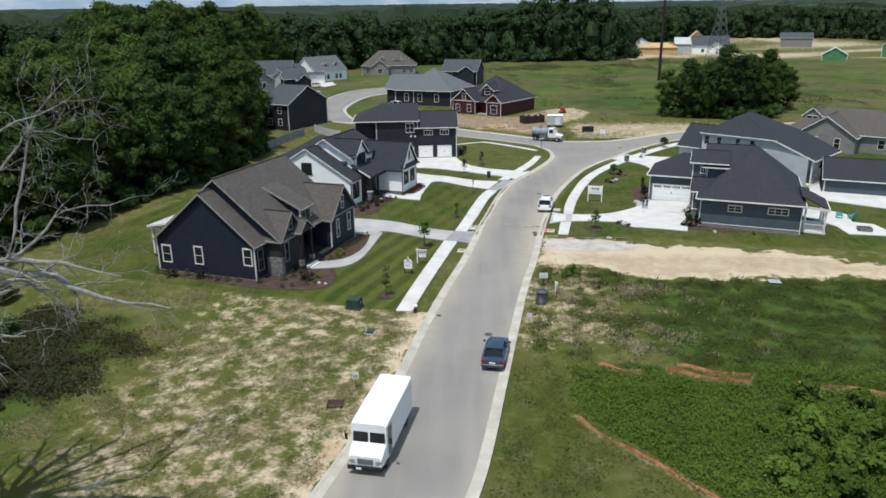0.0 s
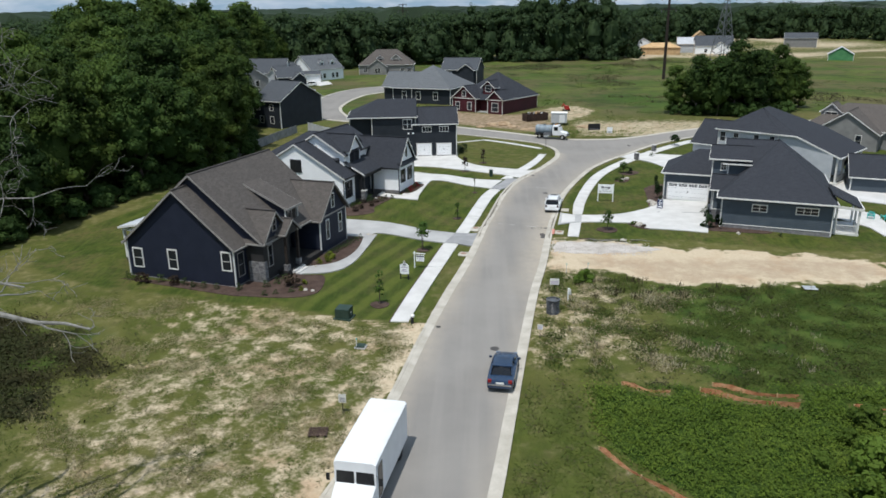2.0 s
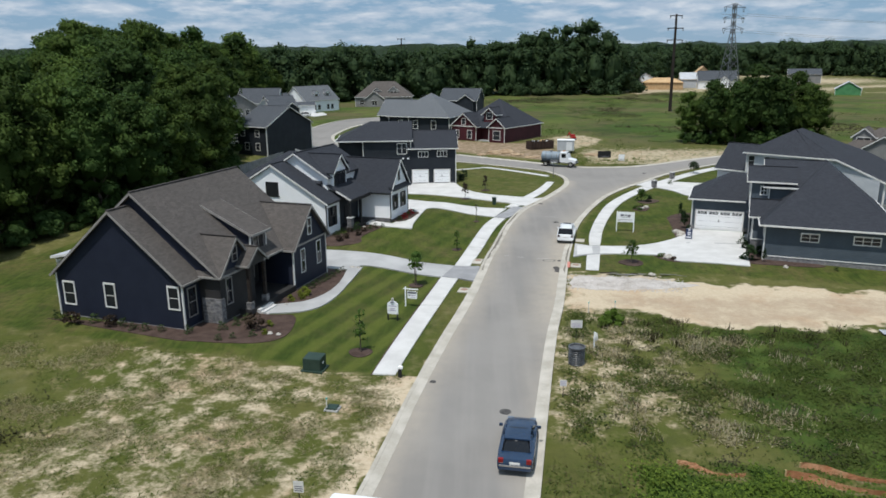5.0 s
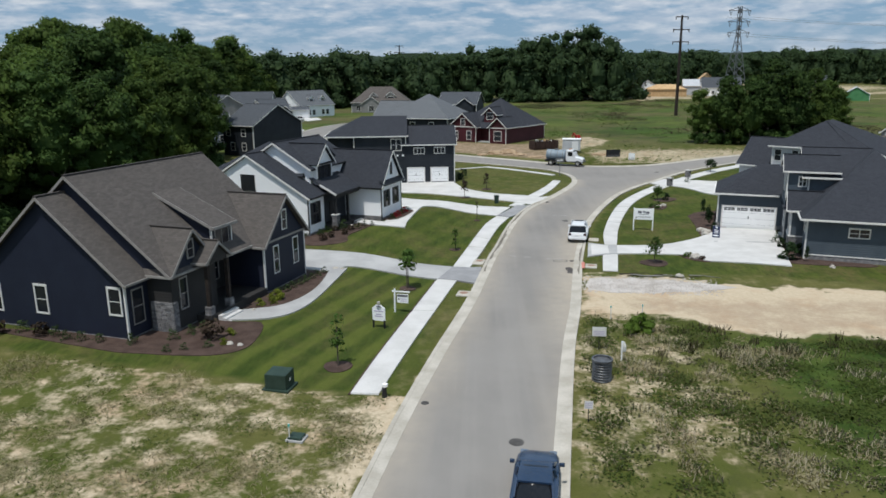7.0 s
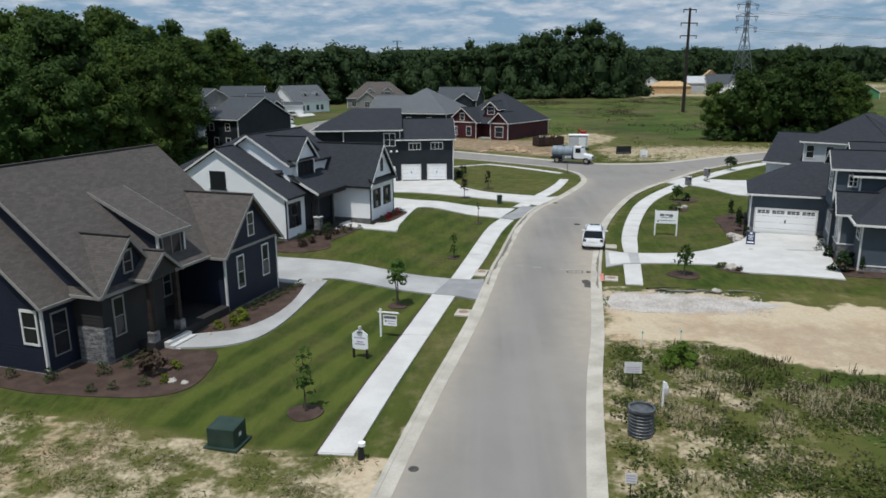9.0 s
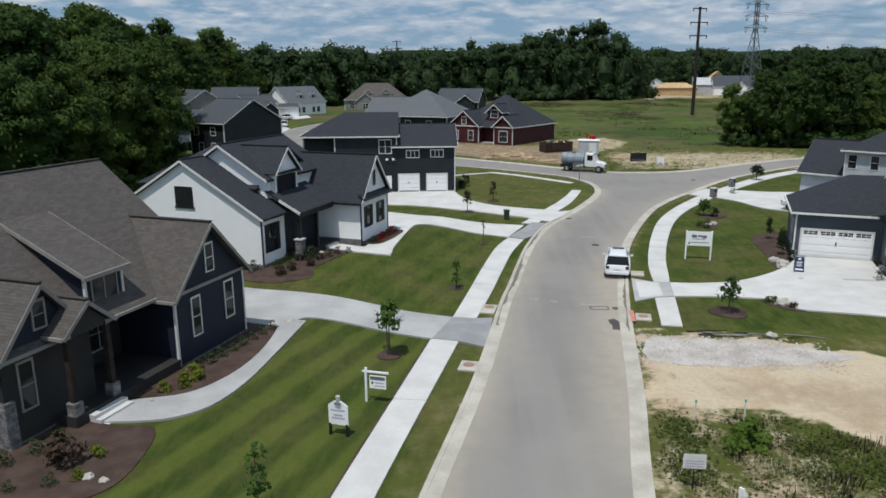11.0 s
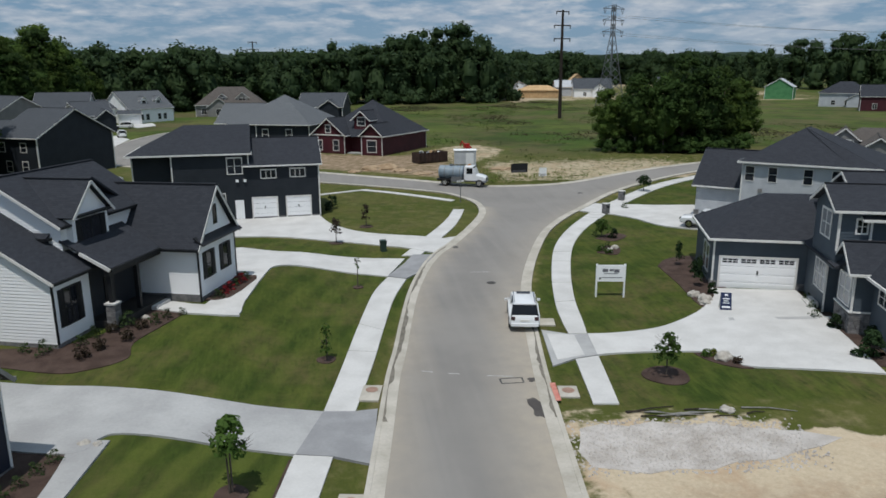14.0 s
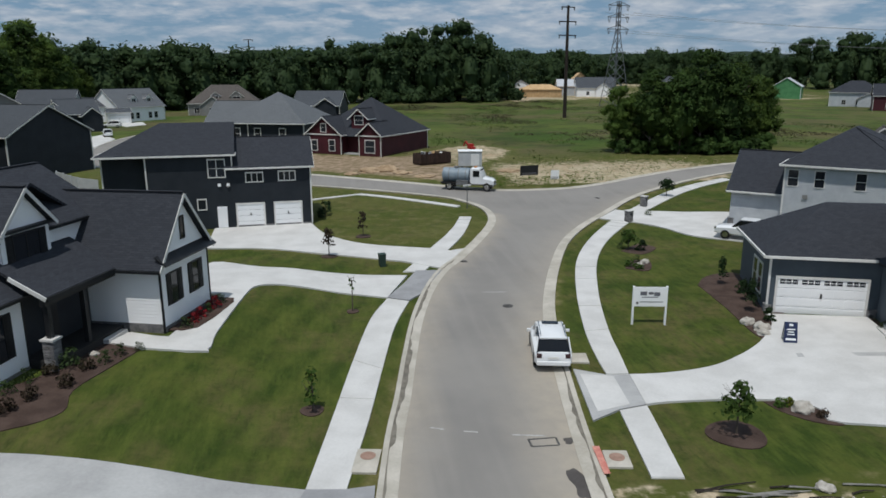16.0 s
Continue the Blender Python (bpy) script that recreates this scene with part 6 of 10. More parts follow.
def plain_house(label, x, y, deg, w, d, ze, slope, mat, roof, trim=None, style="gable", wins=(), zb=None, garages=(), wing=None, dormers=()):
    """A farther house: a main mass w wide (facing -v) and d deep, with windows, garage and perhaps a front wing."""
    trim = trim or TRIM
    z0 = land(x, y) - 0.2 if zb is None else zb
    h = thing("house", label, "house", pose(x, y, z0, 0, 0, deg))
    if style == "gable_front":
        pk = ze + slope * w / 2
        wall(h, (-w / 2, 0), (w / 2, 0), 0, [(0, ze), (w / 2, pk), (w, ze)], mat, 0.22)
        wall(h, (w / 2, 0), (w / 2, d), 0, ze, mat, 0.22)
        wall(h, (w / 2, d), (-w / 2, d), 0, [(0, ze), (w / 2, pk), (w, ze)], mat, 0)
        wall(h, (-w / 2, d), (-w / 2, 0), 0, ze, mat, 0.22)
        gable(h, "v", 0, w / 2 + 0.35, w / 2 + 0.35, pk + 0.2, slope, -0.35, d + 0.35, roof, trim)
    elif style == "gable_side":
        pk = ze + slope * d / 2
        wall(h, (-w / 2, 0), (w / 2, 0), 0, ze, mat, 0.22)
        wall(h, (w / 2, 0), (w / 2, d), 0, [(0, ze), (d / 2, pk), (d, ze)], mat, 0.22)
        wall(h, (w / 2, d), (-w / 2, d), 0, ze, mat, 0)
        wall(h, (-w / 2, d), (-w / 2, 0), 0, [(0, ze), (d / 2, pk), (d, ze)], mat, 0.22)
        gable(h, "u", d / 2, d / 2 + 0.35, d / 2 + 0.35, pk + 0.2, slope, -w / 2 - 0.35, w / 2 + 0.35, roof, trim)
    else:
        ring_walls(h, -w / 2, w / 2, 0, d, 0, ze, mat, lap=0.22)
        hip(h, -w / 2 - 0.4, w / 2 + 0.4, -0.4, d + 0.4, ze + 0.1, slope, roof, trim)
    if wing:
        wu, ww, wd, wz, ws = wing
        wall(h, (wu - ww / 2, -wd), (wu + ww / 2, -wd), 0, [(0, wz), (ww / 2, wz + ws * ww / 2), (ww, wz)], mat, 0.22)
        wall(h, (wu + ww / 2, -wd), (wu + ww / 2, 0), 0, wz, mat, 0.22)
        wall(h, (wu - ww / 2, 0), (wu - ww / 2, -wd), 0, wz, mat, 0.22)
        gable(h, "v", wu, ww / 2 + 0.35, ww / 2 + 0.35, wz + ws * ww / 2 + 0.2, ws, -wd - 0.35, d / 2, roof, trim, (True, False))
    for du, dw, dv, dz in dormers:
        # a small gabled dormer on the front slope
        wall(h, (du - dw / 2, dv), (du + dw / 2, dv), dz - 1.2, [(0, dz + 1.2), (dw / 2, dz + 1.2 + 0.42 * dw), (dw, dz + 1.2)], mat, 0.22)
        wall(h, (du + dw / 2, dv), (du + dw / 2, dv + 3), dz - 1.2, dz + 1.2, mat, 0)
        wall(h, (du - dw / 2, dv + 3), (du - dw / 2, dv), dz - 1.2, dz + 1.2, mat, 0)
        gable(h, "v", du, dw / 2 + 0.25, dw / 2 + 0.25, dz + 1.4 + 0.42 * dw, 0.84, dv - 0.25, dv + 4, roof, trim, (True, False))
        window(h, "v", dv, -1, du - dw * 0.3, du + dw * 0.3, dz, dz + 1.1, trim, 2, 1, 0.1)
    for ax, val, sg, s0, s1, a, b in wins:
        window(h, ax, val, sg, s0, s1, a, b, trim, 2 if s1 - s0 > 1.3 else 1, 2, 0.1)
    for ax, val, sg, s0, s1 in garages:
        garage_door(h, ax, val, sg, s0, s1, 0.25, 2.4, WHITE, trim)
    corners(h, [(-w / 2, -0.02, 0, ze), (w / 2, -0.02, 0, ze)], trim, 0.16)
    return h


plain_house("dark charcoal two-storey house with grey gable roof", -38.2, 168.0, 63, 14.0, 8.0, 6.0, 0.52, COAL, ROOF_GREY, wins=[("u", -7.0, -1, k, k + 1, 1.2, 2.6) for k in (2, 5, 8)] + [("u", -7.0, -1, k, k + 1, 4.0, 5.2) for k in (2, 6)], style="gable_front")
def house_long_grey():
    h = thing("house", "long dark house under a broad light grey hip roof", "house", pose(-11.4, 215.1, land(-11, 215) - 0.2, 0, 0, -20))
    ring_walls(h, -8.4, 9.0, -8.6, 8.6, 0, 4.4, COAL, lap=0.22)
    hip(h, -9.0, 9.5, -9.2, 9.2, 4.45, 0.62, ROOF_ASH, TRIM)
    ring_walls(h, -12.2, -8.4, -6.6, 3.0, 0, 4.4, COAL, lap=0.22, skip=())
    gable(h, "u", -2.0, 5.2, 5.4, 8.5, 0.78, -12.8, -3.0, ROOF_ASH, TRIM, (True, False))
    wall(h, (-12.2, 3.0), (-12.2, -6.6), 4.3, [(0, 4.4), (5.0, 8.1), (9.6, 4.4)], COAL, 0.22)
    for k in (-5.5, -1.2, 4.0):
        window(h, "v", -8.6, -1, k, k + 1.2, 1.4, 3.4, TRIM, 1, 2, 0.12)
    corners(h, [(-8.4, -8.62, 0, 4.4), (9.0, -8.62, 0, 4.4), (-2.6, -8.62, 0, 4.4)], TRIM, 0.16)
    return h


house_long_grey()
plain_house("blue-grey house beside the cul-de-sac", -58, 178, 20, 12, 10, 4.4, 0.55, BLUEGREY, ROOF_GREY, style="gable_side", wins=[("v", 0, -1, k, k + 1.1, 1.2, 2.7) for k in (-5, 0, 4)])
plain_house("beige-grey two-storey house in the cul-de-sac", -66.8, 221.7, 42, 12.5, 15, 6.1, 0.62, GREIGE, ROOF_GREY, style="gable_front", wins=[("v", 0, -1, k, k + 1.2, 1.2, 2.8) for k in (-4, 2)] + [("v", 0, -1, k, k + 1.2, 4.0, 5.4) for k in (-4, 2)] + [("u", 6.25, 1, k, k + 1.2, 3.9, 5.3) for k in (2, 7, 11)])
plain_house("grey house with a broad side-gabled roof", -71.0, 253.5, 6, 13, 13, 5.5, 0.68, LIGHTGREY, ROOF_GREY, style="gable_side", wins=[("v", 0, -1, k, k + 1.2, 1.0, 2.6) for k in (-4, 1)], wing=(3.2, 6, 3, 4.6, 0.85))
plain_house("dark blue-grey house with grey roof and porch", -61.5, 250.0, 30, 9, 11, 4.4, 0.6, COAL, ROOF_GREY, style="gable_side", wins=[("v", 0, -1, k, k + 1.2, 1.0, 2.6) for k in (-3, 1)], wing=(2.2, 4.6, 2.5, 4.0, 0.8))
plain_house("white house with grey roof and black windows", -57.5, 291, 56, 17, 12, 4.4, 0.84, WHITE, ROOF_ASH, style="gable_side", wins=[("v", 0, -1, k, k + 1.2, 1.0, 2.7) for k in (-4.6, -2.4, 2.2, 4.4)], dormers=((-1.4, 2.2, 1.6, 5.6), (4.2, 2.2, 1.6, 5.6)))
plain_house("white attached garage with a low grey roof", -60.8, 279.0, 20, 6.0, 6, 3.2, 0.3, WHITE, ROOF_GREY, style="gable_side", garages=[("v", 0, -1, -2.5, 2.5)])
plain_house("low white garage wing with grey roof", -70.5, 285.5, 20, 8, 7, 4.6, 0.7, WHITE, ROOF_GREY, style="gable_side", garages=[("v", 0, -1, -2.6, 2.4)])
plain_house("tan stone house with hip roof and dormers", -38, 318, 2, 23, 14, 4.0, 0.82, GREIGE, ROOF_TAUPE, style="hip", wins=[("v", 0, -1, k, k + 1.6, 1.0, 2.8) for k in (-9.6, 6.2, 9.0)] + [("v", -2.4, -1, -4.4, -2.4, 0.9, 2.8)], wing=(-3.4, 7.5, 2.4, 3.6, 0.75), dormers=((-2.6, 2.8, 1.8, 5.4), (4.2, 4.2, 1.6, 5.2)))
plain_house("navy house with grey roof behind the red one", -5.5, 268, -12, 13, 12, 5.2, 0.62, COAL, ROOF_GREY, style="gable_side", wins=[("v", 0, -1, k, k + 1.2, 3.4, 4.6) for k in (-4, 2)], wing=(3, 5.5, 2, 5.2, 0.7))
plain_house("taupe house with weathered roof and front gables", 71.3, 137.5, -36, 21, 12, 3.2, 0.64, GREIGE, ROOF_TAUPE, style="hip", wins=[("v", 0, -1, k, k + 1, 1.0, 2.6) for k in (-8.4, -6.2, 6.0)] + [("v", -3.0, -1, k, k + 0.9, 0.9, 2.7) for k in (-4.6, -0.8)], wing=(-2.5, 10.4, 3, 3.1, 0.68), dormers=((-6.4, 3.4, 3.0, 4.7),))
plain_house("low detached garage with charcoal roof", 58.6, 105.2, -20, 8.4, 8.6, 2.3, 0.55, INDIGO, ROOF_SLATE, style="gable_side")
plain_house("white new house with a grey metal roof", 98, 452, -10, 9, 10, 5, 0.6, WHITE, ROOF_GREY, style="gable_front", wins=[("v", 0, -1, -4, -2.5, 1, 3)])
plain_house("half-built house of raw yellow timber", 102, 426, -12, 21, 11, 4.0, 0.42, RAWWOOD, RAWWOOD, RAWWOOD, style="hip")
plain_house("unfinished house wrapped in pale blue sheathing", 119, 438, -10, 9, 10, 5, 0.7, LIGHTGREY, LIGHTGREY, RAWWOOD, style="gable_side")
plain_house("white new house with grey roof and raw timber gable", 132, 428, -10, 20, 13, 4.6, 0.8, WHITE, ROOF_GREY, style="gable_side", wins=[("v", 0, -1, k, k + 1.4, 1, 2.8) for k in (-5, 0, 4)], wing=(3, 7, 2, 4.2, 0.8))
plain_house("raw timber gable frame of a house under construction", 129, 446, -10, 9, 10, 7.5, 0.9, RAWWOOD, RAWWOOD, RAWWOOD, style="gable_front")
plain_house("grey-roofed brick house beyond the tree clump", 196, 470, -20, 18, 12, 5.5, 0.5, GREIGE, ROOF_GREY, style="gable_side")
plain_house("house wrapped in green sheathing with metal roof", 217, 396, -38, 13, 14, 6.2, 0.62, GREENWRAP, LIGHTGREY, WHITE, style="gable_front")
plain_house("white house with porch and dark hip roof", 205, 330, -35, 19, 14, 5.6, 0.62, LIGHTGREY, ROOF_SLATE, style="hip", wins=[("v", 0, -1, k, k + 1.4, 1, 2.8) for k in (-5, 0, 4)], wing=(4, 7, 3, 3.4, 0.6))
plain_house("red brick house with a dark roof", 196, 296, -35, 16, 13, 5.4, 0.62, BARN, ROOF_SLATE, style="gable_side", wins=[("v", 0, -1, k, k + 1.4, 1, 2.8) for k in (-4, 2)])
plain_house("low house framed in green boards with a pale roof", 178, 378, -24, 11, 9, 3.2, 0.6, GREENWRAP, LIGHTGREY, WHITE, style="gable_front")
plain_house("pale garage shed beside the far lots", 244, 434, -30, 12, 9, 3, 0.5, WHITE, ROOF_TAUPE, style="gable_side")


def yard_fence(pts, label, mat, h=1.75):
    """Privacy fence of boards between posts."""
    f = thing("fence", label, "fence")
    for (x0, y0), (x1, y1) in zip(pts, pts[1:]):
        L = math.hypot(x1 - x0, y1 - y0)
        n = max(1, round(L / 2.4))
        for k in range(n):
            a = (x0 + (x1 - x0) * k / n, y0 + (y1 - y0) * k / n)
            b = (x0 + (x1 - x0) * (k + 1) / n, y0 + (y1 - y0) * (k + 1) / n)
            za, zb = land(*a), land(*b)
            part("post", boxes((a[0] - 0.07, a[0] + 0.07, a[1] - 0.07, a[1] + 0.07, za - 0.3, za + h + 0.1)), mat, f)
            bm = bmesh.new()
            beam(bm, (*a, za + h / 2 + 0.06), (*b, zb + h / 2 + 0.06), 0.05, h - 0.1)
            part("panel", bm, mat, f)
    return f


FENCEGREY = mottled("weathered_fence_grey", (0.20, 0.205, 0.21), (0.29, 0.295, 0.30), 1.2, 12, 0.85, 0.006)
yard_fence([(-42.5, 128), (-40.4, 138), (-38.4, 148), (-36.5, 156)], "weathered grey board fence behind the charcoal houses", FENCEGREY)
yard_fence([(-34.9, 159.5), (-30.4, 153.8), (-27.5, 151.8)], "pale board fence beside the dark two-storey house", LIGHTGREY)

# ---- woods ----
def round_block():
    """Four-cornered facets of a rounded block, as unit directions."""
    out = []
    for ax in range(3):
        for sg in (-1.0, 1.0):
            for i in range(2):
                for j in range(2):
                    q = []
                    for a, b in ((i, j), (i + 1, j), (i + 1, j + 1), (i, j + 1)):
                        p = [0.0, 0.0, 0.0]
                        p[ax], p[(ax + 1) % 3], p[(ax + 2) % 3] = sg, (a - 1.0), (b - 1.0)
                        q.append(p)
                    out.append(q if sg > 0 else q[::-1])
    d = np.array(out)
    return d / np.linalg.norm(d, axis=2)[:, :, None]


BLOCK = round_block()


def leaf_cloud(rng, lumps, per, size, up=0.35, normals=False, loose=0.0):
    """Corners of many small leaf sprays scattered over rounded lumps."""
    vs, ns = [], []
    for cx, cy, cz, r, rz in lumps:
        n = int(per * r * r)
        d = rng.normal(size=(n, 3))
        d /= np.linalg.norm(d, axis=1)[:, None]
        d[:, 2] = np.where(d[:, 2] < -0.35, -d[:, 2], d[:, 2])
        rad = np.minimum(rng.uniform(0.8, 1.12, n) + loose * np.abs(rng.normal(size=n)), 1.24)[:, None]
        p = np.array([cx, cy, cz]) + d * rad * np.array([r, r, rz])
        nn = d + rng.normal(size=(n, 3)) * (0.36 + loose) + np.array([0, 0, up])
        nn /= np.linalg.norm(nn, axis=1)[:, None]
        t = np.cross(nn, rng.normal(size=(n, 3)))
        t /= np.linalg.norm(t, axis=1)[:, None] + 1e-9
        b = np.cross(nn, t)
        s = (size * rng.uniform(0.55, 1.35, n))[:, None]
        q = np.stack([p - t * s, p - b * s * 0.62, p + t * s, p + b * s * 0.62], axis=1)
        vs.append(q)
        if normals:
            core = BLOCK * rng.uniform(0.70, 0.88, (len(BLOCK), 1, 1))
            vs.append(np.array([cx, cy, cz]) + core * np.array([r, r, rz]))
            soft = d * np.array([1, 1, r / rz]) + rng.normal(size=(n, 3)) * (0.28 + loose) + np.array([0, 0, 0.3])
            ns.append(np.repeat(soft / np.linalg.norm(soft, axis=1)[:, None], 4, axis=0))
            up_core = (BLOCK + rng.normal(size=(len(BLOCK), 1, 3)) * 0.3).reshape(-1, 3) + np.array([0, 0, 0.2])
            ns.append(up_core / np.linalg.norm(up_core, axis=1)[:, None])
    out = np.concatenate(vs).reshape(-1, 3)
    return (out, np.concatenate(ns)) if normals else out


def mesh_from(name, vs, mat, ns=None):
    if isinstance(vs, tuple):
        vs, ns = vs
    me = bpy.data.meshes.new(name)
    n = len(vs) // 4
    me.vertices.add(len(vs))
    me.vertices.foreach_set("co", vs.astype(np.float32).ravel())
    me.loops.add(len(vs))
    me.loops.foreach_set("vertex_index", np.arange(len(vs), dtype=np.int32))
    me.polygons.add(n)
    me.polygons.foreach_set("loop_start", np.arange(0, 4 * n, 4, dtype=np.int32))
    me.materials.append(mat)
    me.update(calc_edges=True)
    if ns is not None:
        me.polygons.foreach_set("use_smooth", np.ones(n, dtype=bool))
        me.normals_split_custom_set(ns.tolist())
    return me


def crown_lumps(rng, h, r, base, n):
    out = []
    for _ in range(n):
        k = rng.uniform(0, 1)
        z = base + (h - base) * k
        reach = r * math.sqrt(max(0.05, 1 - ((k - 0.38) / 0.66) ** 2))
        a, q = rng.uniform(0, 2 * math.pi), reach * rng.uniform(0.25, 0.95)
        s = rng.uniform(0.15, 0.3) * r
        out.append((q * math.cos(a), q * math.sin(a), z, s, s * rng.uniform(0.7, 0.95)))
    out.append((0, 0, base + (h - base) * 0.45, r * 0.72, (h - base) * 0.42))
    return out


def trunk_mesh(rng, h, r0, base, r, limbs=6):
    bm = bmesh.new()
    pts = [(rng.normal() * 0.12 * k, rng.normal() * 0.12 * k, h * 0.85 * k / 5 - (0.4 if k == 0 else 0)) for k in range(6)]
    tube(bm, pts, [r0 * (1.25 if k == 0 else 1 - 0.16 * k) for k in range(6)], 7)
    for i in range(limbs):
        a = rng.uniform(0, 6.28)
        z = base + (h * 0.6 - base) * rng.uniform(0, 1)
        e = r * rng.uniform(0.5, 0.85)
        tube(bm, [(0, 0, z - 0.3), (e * 0.5 * math.cos(a), e * 0.5 * math.sin(a), z + e * 0.35), (e * math.cos(a), e * math.sin(a), z + e * 0.8)], [r0 * 0.45, r0 * 0.28, r0 * 0.1], 5)
    me = bpy.data.meshes.new("trunk")
    bm.to_mesh(me)
    bm.free()
    me.materials.append(BARK)
    return me


def tree_kind(seed, h, r, base, lumps, per, size, mat=None, r0=0.28):
    rng = np.random.default_rng(seed)
    return trunk_mesh(rng, h, r0, base, r), mesh_from("crown", leaf_cloud(rng, crown_lumps(rng, h, r, base, lumps), per, size, 0.35, True, 0.26), mat or LEAF)


def plant_tree(kind, x, y, z, turn, scale, label, group="", name="tree", cat="tree"):
    t = thing(name, label, cat, pose(x, y, z, 0, 0, turn) @ Matrix.Diagonal((scale, scale, scale, 1)), group)
    for nm, me in (("trunk", kind[0]), ("crown", kind[1])):
        ob = new(nm, me)
        ob.parent = t
    return t


def edge_x(y):
    return float(np.interp(y, [20, 60, 74, 88, 96, 106, 130, 141, 158, 172, 190, 215, 245, 270, 300], [-60, -55, -50.5, -47.2, -44.2, -41.6, -39.2, -39.2, -47.8, -57.5, -66, -84, -92, -88, -82]))


SHAPES = ((17, 5.0, 1.0), (19, 5.4, 1.6), (15, 4.8, 0.8), (20, 4.8, 2.4), (16, 5.6, 0.8))
WOOD = [tree_kind(11 + k, h, r, b, 70, 66, 0.24) for k, (h, r, b) in enumerate(SHAPES)]
SUNNY = [tree_kind(51 + k, h, r, b, 70, 66, 0.24, LEAF_SUN) for k, (h, r, b) in enumerate(SHAPES[:3])]
DEEP = [tree_kind(31 + k, h, r, b, 52, 42, 0.30) for k, (h, r, b) in enumerate(SHAPES)]
rng = np.random.default_rng(5)
y = 34.0
while y < 330:
    for row in range(5):
        depth = row * 7.2
        x = edge_x(y) - 4.2 - depth + rng.normal() * 1.3
        yy = y + rng.normal() * 1.6
        if row >= 4 and y < 70:
            continue
        s = rng.uniform(0.88, 1.1) * (((0.9 if row == 0 else 1.05) if row < 2 else (0.96 if yy < 110 else 1.12)) * (0.84 if yy < 95 else 1.0) if yy < 190 else (1.0 if row == 0 else 1.4))
        kinds = (SUNNY if rng.uniform() < 0.42 else WOOD) if row < 3 and yy < 180 else (SUNNY if rng.uniform() < 0.3 else DEEP)
        plant_tree(kinds[int(rng.integers(len(kinds)))], x, yy, land(x, yy) - 0.2, rng.uniform(0, 360), s, "dense green broadleaf tree at the edge of the wood" if row == 0 else "tall green broadleaf tree inside the wood", "woodland trees")
    y += 7.0

# clump across the street
for x, y, s in ((49.5, 184, 0.58), (53.5, 180, 0.70), (58, 178.5, 0.80), (62, 179, 0.86), (67, 181, 0.90), (72, 184, 0.86), (77, 187, 0.74), (55.5, 187, 0.86), (64, 188, 1.0), (71, 192, 0.98), (79, 197, 0.78), (83, 194, 0.56)):
    plant_tree(SUNNY[int(rng.integers(3))] if y > 183 else DEEP[int(rng.integers(5))], x, y, land(x, y) - 0.3, rng.uniform(0, 360), s, "dark green broadleaf tree in a dense clump", "clump trees")


def far_woods():
    rng = np.random.default_rng(9)
    lumps = []

    def stand(x, y, h, r):
        z = land(x, y)
        for k in range(10):
            a, q = rng.uniform(0, 6.28), r * rng.uniform(0.1, 0.75)
            f = rng.uniform(0.08, 0.9)
            lumps.append((x + q * math.cos(a), y + q * math.sin(a), z + h * f, r * rng.uniform(0.38, 0.6), r * rng.uniform(0.35, 0.55)))
        lumps.append((x, y, z + h * 0.42, r * 0.85, h * 0.42))
    for row in range(3):
        x = -420.0
        while x < 560:
            yb = float(np.interp(x, [-420, -120, -80, -40, 0, 40, 72, 82, 108, 125, 180, 260, 300, 420, 560], [330, 336, 345, 372, 392, 396, 399, 425, 500, 525, 560, 540, 470, 420, 400]))
            top = float(np.interp(x, [-420, -70, -46, -36, -16, 6, 25, 36, 53, 68, 76, 90, 130, 158, 186, 208, 270, 288, 326, 560], [27, 26.5, 25.5, 24, 27.5, 29, 31, 36.5, 40.5, 36.5, 27, 27, 28.5, 30.5, 25.5, 32, 28.5, 34, 38.5, 41]))
            yy = yb + row * 9 + rng.normal() * 3
            h = (top - land(x, yy)) * rng.uniform(0.94, 1.08)
            stand(x + rng.normal() * 2, yy, h * (0.84 if row == 0 else 1.0), rng.uniform(5.5, 7.5))
            if row == 0:
                stand(x + rng.normal() * 3, yb - 5 + rng.normal() * 2, rng.uniform(4, 8), rng.uniform(3.5, 5))
            x += 7.5
    me = mesh_from("far_woods", leaf_cloud(rng, lumps, 4.0, 0.72, 0.35, True, 0.2), LEAF_FAR)
    tagged(new("far_woods", me), "dark green band of far woodland behind the meadow", "woodland", "", "stuff")


far_woods()


def distant_forest():
    """The closed canopy of the country beyond the far wood, out to the horizon."""
    rng = np.random.default_rng(14)
    xs = np.concatenate([np.linspace(-3600, -1000, 40), np.linspace(-980, 1400, 190), np.linspace(1440, 3600, 36)])
    ys = np.concatenate([np.linspace(640, 1200, 46), np.geomspace(1215, 4300, 44)])
    verts = []
    for j, y in enumerate(ys):
        for x in xs:
            px, py = x + rng.normal() * 3, y + rng.normal() * 3
            z = land(px, py) + (-2 if j == 0 else 18.5 + 5 * noise.noise(Vector((px * 0.03, py * 0.03, 1))) + rng.uniform(-1.5, 2.5) + 0.0125 * (py - 640))
            verts.append((px, py, z))
    nx = len(xs)
    me = bpy.data.meshes.new("distant_forest")
    me.from_pydata(verts, [], [(j * nx + i, j * nx + i + 1, (j + 1) * nx + i + 1, (j + 1) * nx + i) for j in range(len(ys) - 1) for i in range(nx - 1)])
    me.materials.append(CANOPY)
    tagged(new("distant_forest", me), "dim blue-green forest canopy out to the horizon", "woodland", "", "stuff")


distant_forest()

